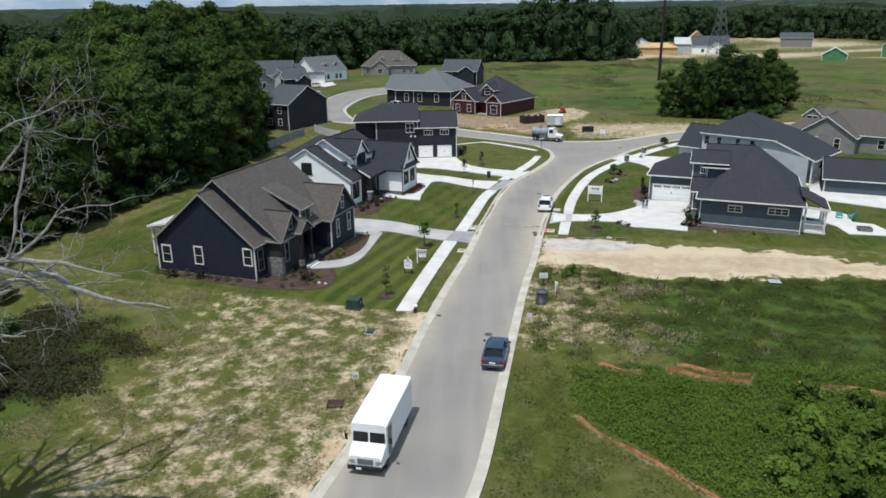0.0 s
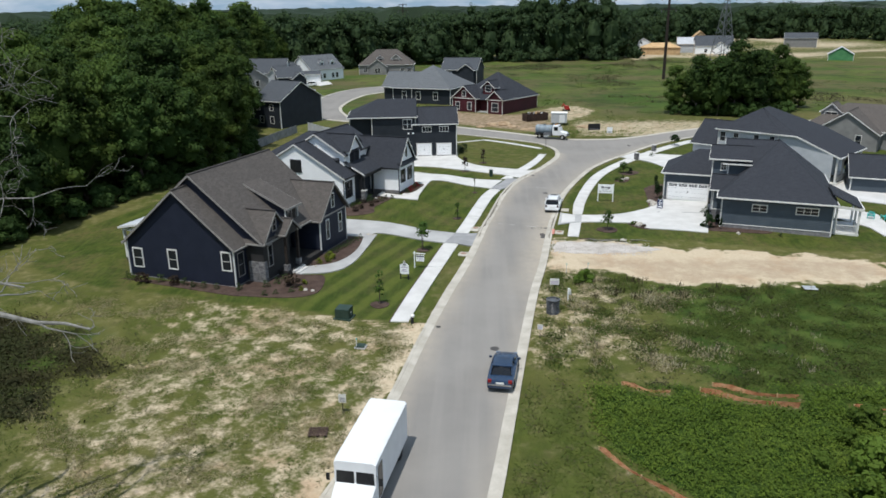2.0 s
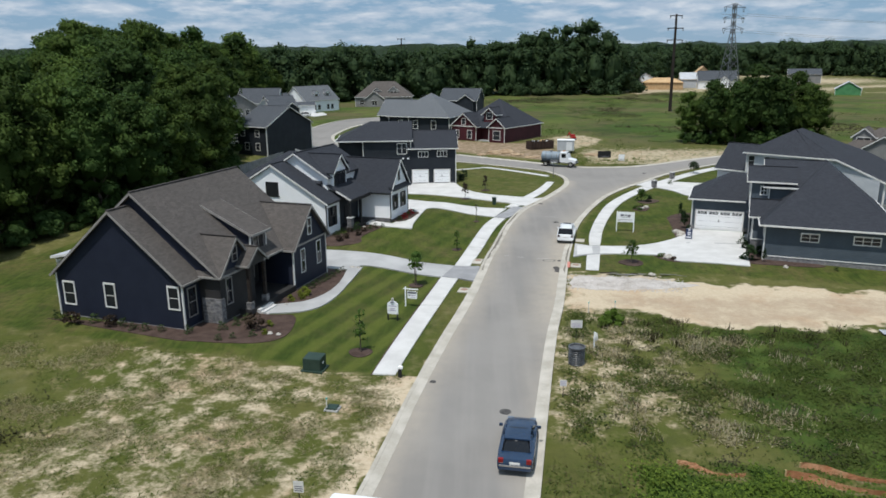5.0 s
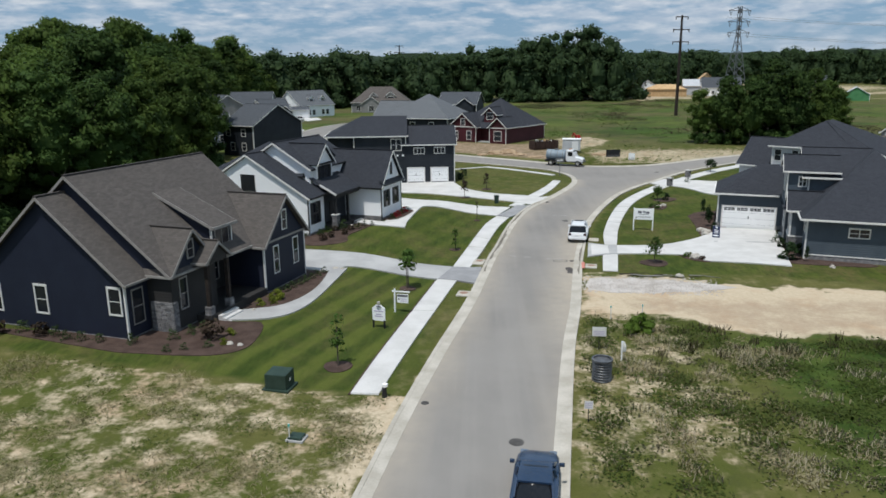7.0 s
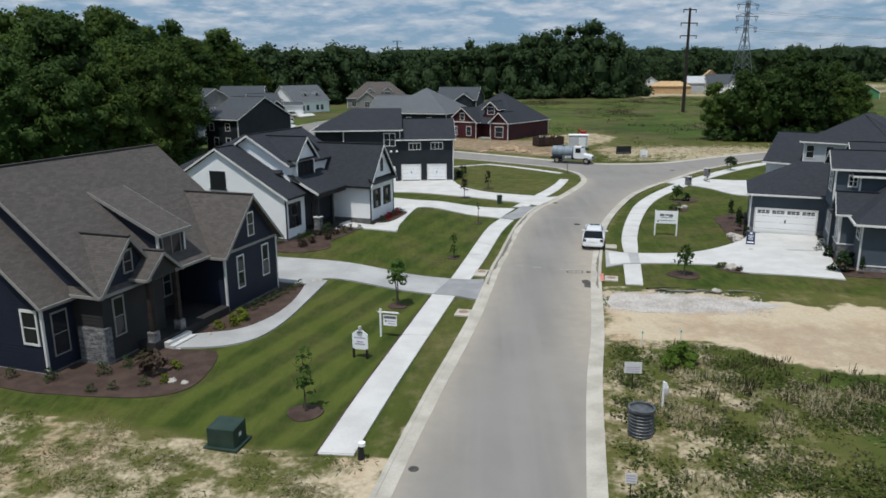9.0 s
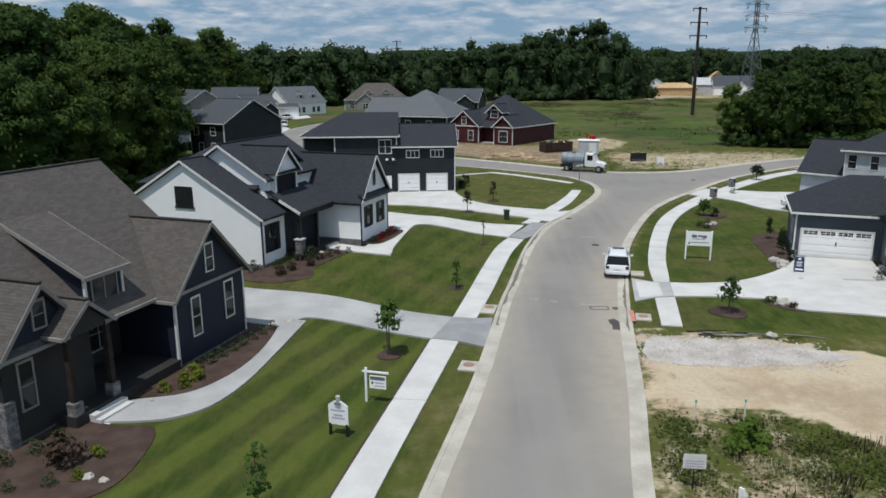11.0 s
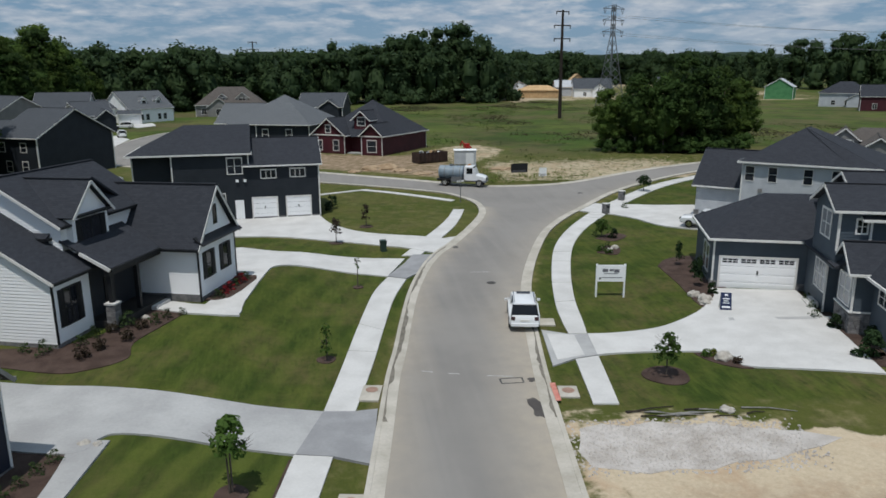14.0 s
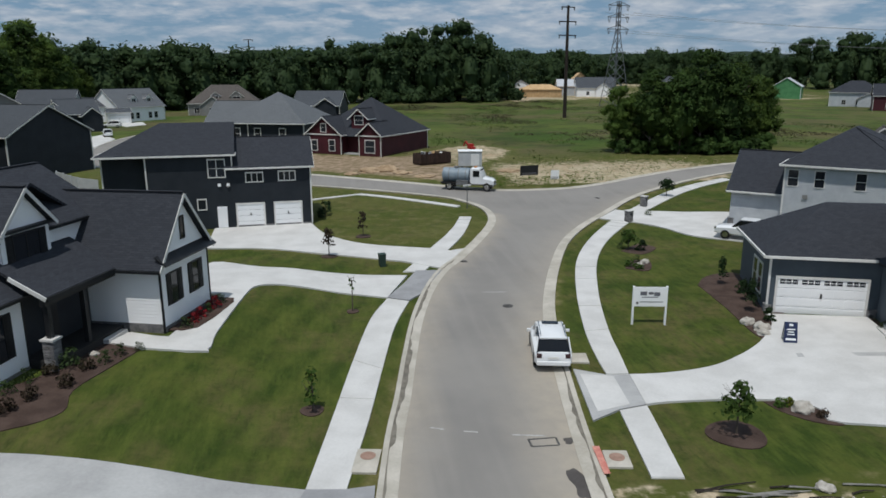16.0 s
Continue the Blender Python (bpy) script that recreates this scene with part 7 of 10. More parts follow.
# ---- vehicles ----
def loft(bm, sections):
    """A skin through outlines given at stations along y: [(y, [(x, z), ...]), ...]."""
    rings = [[bm.verts.new((x, y, z)) for x, z in ring] for y, ring in sections]
    n = len(rings[0])
    for a, b in zip(rings, rings[1:]):
        for k in range(n):
            bm.faces.new((a[k], a[(k + 1) % n], b[(k + 1) % n], b[k]))
    bm.faces.new(rings[0][::-1])
    bm.faces.new(rings[-1])
    bmesh.ops.recalc_face_normals(bm, faces=bm.faces)
    return bm


def shell(w, z0, z1, r=0.12):
    """A rounded body outline, w half wide."""
    return [(-w + r, z0), (-w, z0 + r), (-w, z1 - r), (-w + r * 1.3, z1), (w - r * 1.3, z1), (w, z1 - r), (w, z0 + r), (w - r, z0)]


def smooth(ob):
    ob.data.polygons.foreach_set("use_smooth", [True] * len(ob.data.polygons))
    m = ob.modifiers.new("edges", "EDGE_SPLIT")
    m.split_angle = radians(38)
    return ob


def wheel(parent, x, y, r, w):
    bm = bmesh.new()
    prof = [(r * 0.62, -w / 2), (r * 0.93, -w / 2), (r, -w / 3), (r, w / 3), (r * 0.93, w / 2), (r * 0.62, w / 2)]
    n = 18
    rings = [[bm.verts.new((x + b, y + a * math.cos(k * 2 * math.pi / n), r + a * math.sin(k * 2 * math.pi / n))) for a, b in prof] for k in range(n)]
    for k in range(n):
        for j in range(len(prof)):
            bm.faces.new((rings[k][j], rings[k][(j + 1) % 6], rings[(k + 1) % n][(j + 1) % 6], rings[(k + 1) % n][j]))
    bmesh.ops.recalc_face_normals(bm, faces=bm.faces)
    t = part("wheel", bm, RUBBER, parent, "black tyre")
    bm = bmesh.new()
    tube(bm, [(x - w * 0.4, y, r), (x + w * 0.4, y, r)], [r * 0.62, r * 0.62], 14)
    part("rim", bm, CHROME, t, "metal wheel rim")


def car(label, m, paint, L=4.7, W=0.92, kind="suv"):
    c = thing("car", label, "car", m)
    h, q = L / 2, W
    if kind == "suv":
        body = [(-h, shell(q * 0.90, 0.38, 0.86, 0.16)), (-h + 0.08, shell(q * 0.97, 0.30, 1.0, 0.16)), (-h + 0.5, shell(q, 0.24, 1.05)), (0.35, shell(q, 0.22, 1.02)), (1.0, shell(q, 0.22, 1.0)), (h - 0.5, shell(q * 0.96, 0.26, 0.92)), (h - 0.08, shell(q * 0.84, 0.30, 0.78)), (h, shell(q * 0.7, 0.40, 0.66))]
        roof = [(-h + 0.16, shell(q * 0.90, 0.98, 1.04, 0.02)), (-h + 0.52, shell(q * 0.80, 0.98, 1.64)), (-0.4, shell(q * 0.79, 0.98, 1.72)), (0.35, shell(q * 0.74, 0.98, 1.66)), (1.2, shell(q * 0.84, 0.98, 1.04, 0.02))]
    else:
        body = [(-h, shell(q * 0.84, 0.36, 0.80)), (-h + 0.08, shell(q * 0.95, 0.28, 0.92)), (-h + 1.0, shell(q, 0.22, 0.98)), (0.4, shell(q, 0.20, 0.95)), (1.0, shell(q, 0.20, 0.93)), (h - 0.5, shell(q * 0.95, 0.24, 0.82)), (h - 0.08, shell(q * 0.84, 0.28, 0.72)), (h, shell(q * 0.7, 0.36, 0.6))]
        roof = [(-h + 0.75, shell(q * 0.80, 0.9, 0.96, 0.02)), (-h + 1.45, shell(q * 0.68, 0.9, 1.38)), (-0.1, shell(q * 0.70, 0.9, 1.44)), (0.3, shell(q * 0.68, 0.9, 1.38)), (1.15, shell(q * 0.82, 0.9, 0.96, 0.02))]
    smooth(part("body", loft(bmesh.new(), body), paint, c))
    g = smooth(part("cabin", loft(bmesh.new(), roof), CARGLASS, c, "dark tinted car windows"))
    y0, y1 = roof[1][0], roof[3][0]
    zt = roof[2][1][3][1]
    top = [(y0 - 0.12, shell(q * 0.74, roof[1][1][3][1] - 0.06, roof[1][1][3][1] + 0.012, 0.02)), ((y0 + y1) / 2, shell(q * 0.72, zt - 0.05, zt + 0.02, 0.02)), (y1 + 0.05, shell(q * 0.70, roof[3][1][3][1] - 0.06, roof[3][1][3][1] + 0.012, 0.02))]
    smooth(part("roof", loft(bmesh.new(), top), paint, c))
    zs = 1.0 if kind == "suv" else 0.94
    for sx in (-1, 1):
        part("pillar", beam(bmesh.new(), (sx * q * (0.90 if kind == "suv" else 0.80), roof[0][0] + 0.04, zs), (sx * q * (0.79 if kind == "suv" else 0.74), y0 + 0.05, zt - 0.1), 0.06, 0.2), paint, c)
        part("pillar", beam(bmesh.new(), (sx * q * 0.84, roof[4][0] - 0.02, zs), (sx * q * 0.74, y1, zt - 0.1), 0.07, 0.12), paint, c)
        part("pillar", beam(bmesh.new(), (sx * q * 0.87, -0.05, 0.98), (sx * q * 0.76, -0.15, zt - 0.05), 0.06, 0.1), paint, c)
    for sx in (-1, 1):
        part("mirror", boxes((sx * (q + 0.11) - 0.1, sx * (q + 0.11) + 0.1, 0.82, 0.95, 0.95, 1.1), bevel=0.03), paint, c)
        part("tail_lamp", boxes((sx * q * 0.76 - 0.13, sx * q * 0.76 + 0.13, -h - 0.01, -h + 0.16, 0.72, 0.95), bevel=0.03), SMOKELAMP if kind == "suv" else REDLAMP, c, "smoked tail lamp" if kind == "suv" else "red tail lamp")
        part("head_lamp", boxes((sx * q * 0.68 - 0.16, sx * q * 0.68 + 0.16, h - 0.3, h - 0.03, 0.6, 0.74), bevel=0.02), CHROME, c, "clear head lamp")
        for wy in (-h + 0.88, h - 0.92):
            wheel(c, sx * (q - 0.1), wy, 0.35 if kind == "suv" else 0.32, 0.23)
    part("bumper", boxes((-q * 0.9, q * 0.9, -h - 0.06, -h + 0.1, 0.36, 0.56), bevel=0.03), paint, c)
    part("number_plate", boxes((-0.26, 0.26, -h - 0.03, -h + 0.02, 0.68, 0.8)), TRIM, c, "pale blank number plate")
    if kind == "suv":
        part("sunroof", boxes((-0.42, 0.42, -0.1, 0.3, zt - 0.01, zt + 0.026)), CARGLASS, c, "dark glass sunroof")
        for sx in (-1, 1):
            bm = bmesh.new()
            tube(bm, [(sx * q * 0.66, y0, zt), (sx * q * 0.66, 0, zt + 0.07), (sx * q * 0.66, y1, zt)], [0.025] * 3, 6)
            part("roof_rail", bm, CHROME, c, "metal roof rail")
    else:
        part("chrome_strip", boxes((-q * 0.86, q * 0.86, -h - 0.08, -h - 0.02, 0.56, 0.66), bevel=0.015), CHROME, c, "bright rear bumper strip")
    return c


def delivery_van():
    c = thing("delivery_van", "white step van with a tall box body on the street", "van", pose(-3.35, 38.2, land(-2, 43) + 0.06, 0, 0, 180 - 8.5))
    W = 1.12
    smooth(part("box_body", loft(bmesh.new(), [(-3.75, shell(W, 0.55, 2.98, 0.1)), (-3.7, shell(W + 0.02, 0.5, 3.02, 0.1)), (2.2, shell(W + 0.02, 0.5, 3.02, 0.1)), (2.6, shell(W, 0.5, 2.95, 0.12))]), VANWHITE, c))
    smooth(part("nose", loft(bmesh.new(), [(2.55, shell(W * 0.98, 0.5, 1.75, 0.1)), (3.2, shell(W * 0.96, 0.48, 1.5, 0.12)), (3.55, shell(W * 0.92, 0.46, 1.28, 0.14))]), VANWHITE, c))
    for s in (-1, 1):
        bm = bmesh.new()
        prism(bm, [(s * 0.06, 2.66, 1.72), (s * (W - 0.1), 2.66, 1.72), (s * (W - 0.12), 2.58, 2.62), (s * 0.06, 2.58, 2.62)], 0.06, (0, 1, 0.05))
        bmesh.ops.recalc_face_normals(bm, faces=bm.faces)
        part("windscreen", bm, CARGLASS, c, "dark split windscreen pane")
        part("door_opening", boxes((s * (W + 0.02) - 0.02, s * (W + 0.02) + 0.02, 1.55, 2.3, 0.7, 2.6)), CARGLASS, c, "dark sliding cab door")
        part("head_lamp", boxes((s * 0.78 - 0.13, s * 0.78 + 0.13, 3.5, 3.6, 0.82, 1.05), bevel=0.02), CHROME, c, "round head lamp")
        part("turn_lamp", boxes((s * 0.98 - 0.06, s * 0.98 + 0.06, 3.42, 3.56, 0.84, 1.0), bevel=0.01), AMBER, c, "amber turn lamp")
        bm = bmesh.new()
        tube(bm, [(s * W, 2.5, 2.2), (s * (W + 0.3), 2.75, 2.2)], [0.02, 0.02], 5)
        box(bm, s * (W + 0.3) - 0.09, s * (W + 0.3) + 0.09, 2.72, 2.78, 1.85, 2.25)
        part("mirror", bm, RUBBER, c, "black wing mirror")
        for wy in (2.6, -2.3):
            wheel(c, s * (W - 0.16), wy, 0.4, 0.26)
    part("grille", boxes((-0.5, 0.5, 3.52, 3.6, 0.78, 1.12), bevel=0.02), STEEL, c, "grey slatted grille")
    part("bumper", boxes((-W, W, 3.5, 3.72, 0.42, 0.64), bevel=0.04), RUBBER, c, "dark front bumper")
    part("number_plate", boxes((0.2, 0.55, 3.72, 3.74, 0.46, 0.6)), TRIM, c, "pale blank number plate")
    part("roof_seam", boxes((-W + 0.1, W - 0.1, 2.15, 2.2, 3.0, 3.035)), VANWHITE, c)
    return c


def tank_truck():
    c = thing("tank_truck", "white cab truck with blue-grey vacuum tank at the kerb", "truck", pose(16.7, 148.9, land(17, 149) + 0.06, 0, 0, -113))
    part("chassis", boxes((-0.5, 0.5, -3.4, 2.6, 0.6, 0.85), (-1.1, 1.1, -3.4, 0.5, 0.8, 0.95)), RUBBER, c)
    bm = bmesh.new()
    tube(bm, [(0, -3.3, 1.75), (0, -3.2, 1.75), (0, 0.1, 1.75), (0, 0.2, 1.75)], [0.6, 0.9, 0.9, 0.6], 20)
    t = smooth(part("tank", bm, TANKGREY, c))
    for y in (-2.4, -1.2, -0.3):
        bm = bmesh.new()
        tube(bm, [(0, y - 0.04, 1.75), (0, y + 0.04, 1.75)], [0.93, 0.93], 20)
        part("band", bm, STEEL, t)
    bm = bmesh.new()
    disc(bm, (0, -1.6), 0.3, 2.6, 2.8, 14)
    part("hatch", bm, STEEL, t)
    smooth(part("cab", loft(bmesh.new(), [(0.35, shell(1.05, 0.8, 2.6)), (0.5, shell(1.08, 0.75, 2.78)), (1.5, shell(1.06, 0.75, 2.72)), (1.95, shell(1.04, 0.75, 1.7))]), CARWHITE, c))
    smooth(part("hood", loft(bmesh.new(), [(1.9, shell(0.98, 0.75, 1.62)), (2.9, shell(0.9, 0.7, 1.42)), (3.2, shell(0.8, 0.7, 1.2))]), CARWHITE, c))
    bm = bmesh.new()
    prism(bm, [(-0.9, 1.93, 1.66), (0.9, 1.93, 1.66), (0.86, 1.56, 2.6), (-0.86, 1.56, 2.6)], 0.05, (0, 0.9, 0.4))
    bmesh.ops.recalc_face_normals(bm, faces=bm.faces)
    part("windscreen", bm, CARGLASS, c)
    for s in (-1, 1):
        part("side_window", boxes((s * 1.07 - 0.02, s * 1.07 + 0.02, 0.7, 1.5, 1.72, 2.45)), CARGLASS, c)
        for y in (2.4, -2.3):
            wheel(c, s * 0.92, y, 0.48, 0.3)
        part("tool_box", boxes((s * 0.95 - 0.2, s * 0.95 + 0.2, -1.4, 0.1, 0.6, 1.25), bevel=0.02), STEEL, c)
    part("bumper", boxes((-1.05, 1.05, 3.1, 3.3, 0.5, 0.75), bevel=0.03), CHROME, c)
    part("grille", boxes((-0.5, 0.5, 3.17, 3.24, 0.8, 1.15)), STEEL, c)
    part("beacon", boxes((-0.5, 0.5, 0.7, 1.0, 2.76, 2.88), bevel=0.03), AMBER, c)
    return c


def pickup(m):
    c = thing("pickup", "white pickup truck parked on the driveway", "pickup", m)
    smooth(part("body", loft(bmesh.new(), [(-2.7, shell(0.9, 0.5, 1.05)), (-2.6, shell(0.95, 0.42, 1.1)), (1.0, shell(0.97, 0.4, 1.12)), (2.4, shell(0.94, 0.42, 1.06)), (2.7, shell(0.85, 0.5, 0.95))]), CARWHITE, c))
    smooth(part("cabin", loft(bmesh.new(), [(-1.1, shell(0.82, 1.05, 1.1, 0.02)), (-0.85, shell(0.74, 1.05, 1.78)), (0.6, shell(0.74, 1.05, 1.78)), (1.3, shell(0.84, 1.05, 1.1, 0.02))]), CARGLASS, c))
    part("roof", boxes((-0.68, 0.68, -0.85, 0.62, 1.74, 1.8), bevel=0.02), CARWHITE, c)
    part("grille", boxes((-0.6, 0.6, 2.66, 2.74, 0.6, 0.92), bevel=0.02), RUBBER, c)
    for s in (-1, 1):
        part("head_lamp", boxes((s * 0.72 - 0.15, s * 0.72 + 0.15, 2.55, 2.72, 0.8, 0.98)), CHROME, c)
        for y in (1.75, -1.75):
            wheel(c, s * 0.86, y, 0.4, 0.27)
    return c


delivery_van()
car("white sport utility car parked at the kerb", pose(12.3, 98.1, land(12, 99) + 0.06, 0, 0, -11) @ Matrix.Diagonal((1.05, 1.05, 1.05, 1)), CARWHITE)
car("dark blue sedan parked at the kerb", pose(4.3, 50.75, land(4, 50) + 0.06, 0, 0, -7.5), CARBLUE, 5.0, 0.93, "sedan")
tank_truck()
pickup(pose(36.6, 119.8, land(36, 120) + 0.09, 0, 0, 48))
for x, y, a in ((-22.0, 203.5, 60), (-47, 200, 20), (-58, 262, 100), (-50.5, 233.0, 20)):
    car("white car parked before the far houses", pose(x, y, land(x, y) + 0.09, 0, 0, a), CARWHITE)

# ---- poles and towers ----
def utility_pole(x, y, h, r, label):
    z = land(x, y)
    p = thing("utility_pole", label, "pole", pose(x, y, z, 0, 0, 15))
    bm = bmesh.new()
    tube(bm, [(0, 0, -1), (0, 0, h * 0.5), (0, 0, h)], [r, r * 0.85, r * 0.6], 8)
    part("post", bm, POLEWOOD, p)
    for k, w in ((0.985, 2.3), (0.86, 3.0), (0.74, 3.0)):
        a = part("crossarm", boxes((-w, w, -0.18, 0.18, h * k - 0.15, h * k + 0.15)), POLEWOOD, p)
        for s in (-0.95, 0.95):
            part("insulator", boxes((w * s - 0.12, w * s + 0.12, -0.12, 0.12, h * k - 0.9, h * k - 0.15)), STEEL, a)
    return p


utility_pole(70.0, 282.0, 33.2, 0.6, "tall dark timber power pole with crossarms in the meadow")
utility_pole(-44.0, 450.0, 28.5, 0.5, "tall dark power pole behind the woods")


def lattice_tower(x, y, h, w):
    p = thing("power_pylon", "grey steel lattice power pylon beyond the meadow", "pylon", pose(x, y, land(x, y), 0, 0, 20))
    legs = ((-1, -1), (1, -1), (1, 1), (-1, 1))

    def half(k):
        return w * (1 - 0.86 * min(1, k / 0.72)) if k < 0.72 else w * 0.14
    for a, b in legs:
        bm = bmesh.new()
        for k0, k1 in ((0, 0.36), (0.36, 0.72), (0.72, 1.0)):
            beam(bm, (a * half(k0), b * half(k0), h * k0), (a * half(k1), b * half(k1), h * k1), 0.22, 0.22, (1, 0, 0))
        part("leg", bm, STEEL, p)
    n = 12
    for i in range(n):
        k0, k1 = i / n, (i + 1) / n
        bm = bmesh.new()
        for j in range(4):
            a, b = legs[j], legs[(j + 1) % 4]
            beam(bm, (a[0] * half(k0), a[1] * half(k0), h * k0), (b[0] * half(k1), b[1] * half(k1), h * k1), 0.11, 0.11, (0.3, 0.2, 1))
            beam(bm, (b[0] * half(k0), b[1] * half(k0), h * k0), (a[0] * half(k1), a[1] * half(k1), h * k1), 0.11, 0.11, (0.3, 0.2, 1))
        part("brace", bm, STEEL, p)
    for k in (0.74, 0.85, 0.96):
        for s in (-1, 1):
            bm = bmesh.new()
            beam(bm, (0, 0, h * k), (s * 5.6, 0, h * k), 0.25, 0.25)
            beam(bm, (0, 0, h * k + 1.6), (s * 5.6, 0, h * k), 0.16, 0.16)
            beam(bm, (s * 5.3, 0, h * k), (s * 4.7, 0, h * k - 2.0), 0.14, 0.14)
            beam(bm, (s * 4.0, 0, h * k), (s * 4.6, 0, h * k - 2.0), 0.14, 0.14)
            part("arm", bm, STEEL, p)
    return p


lattice_tower(112.0, 350.0, 41.0, 4.2)
for a, b, sag in (((106.5, 350, 38.0), (470, 300, 40), 9), ((117.5, 350, 38.0), (480, 312, 40), 9), ((106.5, 350, 31.0), (470, 300, 33), 9), ((117.5, 350, 31.0), (480, 312, 33), 9)):
    bm = bmesh.new()
    tube(bm, [(a[0] + (b[0] - a[0]) * k / 14, a[1] + (b[1] - a[1]) * k / 14, a[2] + (b[2] - a[2]) * k / 14 - 4 * sag * (k / 14) * (1 - k / 14)) for k in range(15)], [0.05] * 15, 5)
    tagged(new("power_line", mesh_of(bm, "power_line", STEEL)), "thin sagging overhead power line from the pylon", "cable", "power lines")

# ---- street furniture, signs, utilities ----
def at(x, y, turn=0.0, up=0.0):
    return pose(x, y, land(x, y) + up, 0, 0, turn)


def post_sign():
    s = thing("yard_sign", "white hanging yard sign on a square post", "sign", at(-4.15, 74.2, -12))
    part("post", boxes((-0.05, 0.05, -0.05, 0.05, -0.3, 1.75), bevel=0.01), WHITE, s)
    part("arm", boxes((-0.18, 1.15, -0.035, 0.035, 1.52, 1.6)), WHITE, s)
    b = part("board", boxes((0.18, 1.02, -0.015, 0.015, 0.72, 1.38)), WHITE, s)
    part("heading", boxes((0.22, 0.98, -0.019, -0.015, 1.16, 1.34)), SIGNINK, b, "grey bar of print")
    part("logo", boxes((0.28, 0.38, -0.02, -0.015, 0.95, 1.06)), BLACKTRIM, b, "small dark emblem")
    for z in (0.82, 0.98):
        part("print", boxes((0.45, 0.95, -0.019, -0.015, z, z + 0.07)), LILAC, b, "faded print bar")
    return s


def easel_sign():
    s = thing("board_sign", "white arched board sign on black legs", "sign", at(-4.85, 70.8, -14))
    bm = bmesh.new()
    pts = [(-0.46, -0.02, 0.5), (0.46, -0.02, 0.5), (0.46, -0.02, 1.42)]
    for k in range(1, 8):
        a = math.pi * k / 8
        pts.append((0.46 * math.cos(a) * 0.7, -0.02, 1.45 + 0.2 * math.sin(a)))
    pts.append((-0.46, -0.02, 1.42))
    prism(bm, pts, 0.05, (0, -1, 0))
    bmesh.ops.recalc_face_normals(bm, faces=bm.faces)
    b = part("board", bm, WHITE, s)
    for z, w in ((1.15, 0.34), (0.92, 0.2), (0.78, 0.3)):
        part("print", boxes((-w, w, -0.027, -0.02, z, z + 0.08)), LILAC, b, "faded print bar")
    bm = bmesh.new()
    disc(bm, (0, -0.05), 0.16, 1.5, 1.56, 14, 1.0, 0.4)
    part("emblem", bm, SIGNINK, b, "dark oval emblem")
    for x in (-0.4, 0.4):
        part("leg", boxes((x - 0.05, x + 0.05, -0.06, 0.06, -0.2, 0.55)), BLACKTRIM, s)
    bm = bmesh.new()
    disc(bm, (0, 0.02), 0.1, 1.65, 1.85, 10)
    part("finial", bm, BOULDER, s)
    return s


def site_sign():
    s = thing("site_sign", "large white site board on two white posts", "sign", at(19.75, 102.05, -10))
    for x in (-1.0, 1.0):
        part("post", boxes((x - 0.06, x + 0.06, -0.06, 0.06, -0.3, 2.45), bevel=0.01), WHITE, s)
    b = part("board", boxes((-0.94, 0.94, -0.03, 0.03, 1.15, 2.38)), WHITE, s)
    for x0, x1, z0, z1 in ((-0.6, -0.2, 1.86, 2.1), (-0.1, 0.2, 1.92, 2.08), (0.24, 0.6, 1.82, 2.06), (-0.5, 0.5, 1.72, 1.77), (-0.62, 0.8, 1.42, 1.47)):
        part("print", boxes((x0, x1, -0.036, -0.03, z0, z1)), SIGNINK, b, "grey print bar")
    part("logo", boxes((-0.82, -0.7, -0.036, -0.03, 1.3, 1.45)), BLACKTRIM, b, "dark emblem")
    return s


def sandwich_board():
    s = thing("sandwich_board", "navy folding sign with white print on the driveway", "sign", at(26.1, 97.4, -18, 0.09))
    bm = bmesh.new()
    prism(bm, [(-0.36, -0.32, 0.0), (0.36, -0.32, 0.0), (0.34, 0.0, 1.12), (-0.34, 0.0, 1.12)], 0.03, (0, -0.96, 0.27))
    bmesh.ops.recalc_face_normals(bm, faces=bm.faces)
    f = part("front", bm, SIGNBLUE, s)
    bm = bmesh.new()
    prism(bm, [(-0.36, 0.32, 0.0), (0.36, 0.32, 0.0), (0.34, 0.02, 1.12), (-0.34, 0.02, 1.12)], 0.03, (0, -0.96, -0.27))
    bmesh.ops.recalc_face_normals(bm, faces=bm.faces)
    part("back", bm, TRIM, s)
    for k, w, hh in ((0.82, 0.1, 0.1), (0.62, 0.22, 0.06), (0.5, 0.16, 0.05), (0.38, 0.2, 0.05), (0.12, 0.27, 0.1)):
        bm = bmesh.new()
        y = -0.325 + 0.286 * k
        prism(bm, [(-w, y - 0.005, k * 1.12), (w, y - 0.005, k * 1.12), (w, y + 0.286 * hh - 0.005, (k + hh) * 1.12), (-w, y + 0.286 * hh - 0.005, (k + hh) * 1.12)], 0.004, (0, -0.96, 0.27))
        bmesh.ops.recalc_face_normals(bm, faces=bm.faces)
        part("print", bm, WHITE, f, "white print bar")
    return s


def stake_sign(x, y, turn, label, face, bars, h=1.15, w=0.42, bh=0.42):
    s = thing("stake_sign", label, "sign", at(x, y, turn))
    part("stake", boxes((-0.02, 0.02, -0.02, 0.02, -0.3, h)), BLACKTRIM if bars is LILAC else POLEWOOD, s)
    b = part("board", boxes((-w / 2, w / 2, -0.035, -0.02, h - bh, h)), face, s)
    for k in range(3):
        part("print", boxes((-w * 0.4, w * 0.4, -0.04, -0.035, h - bh + 0.07 + 0.11 * k, h - bh + 0.12 + 0.11 * k)), bars, b, "print bar")
    return s


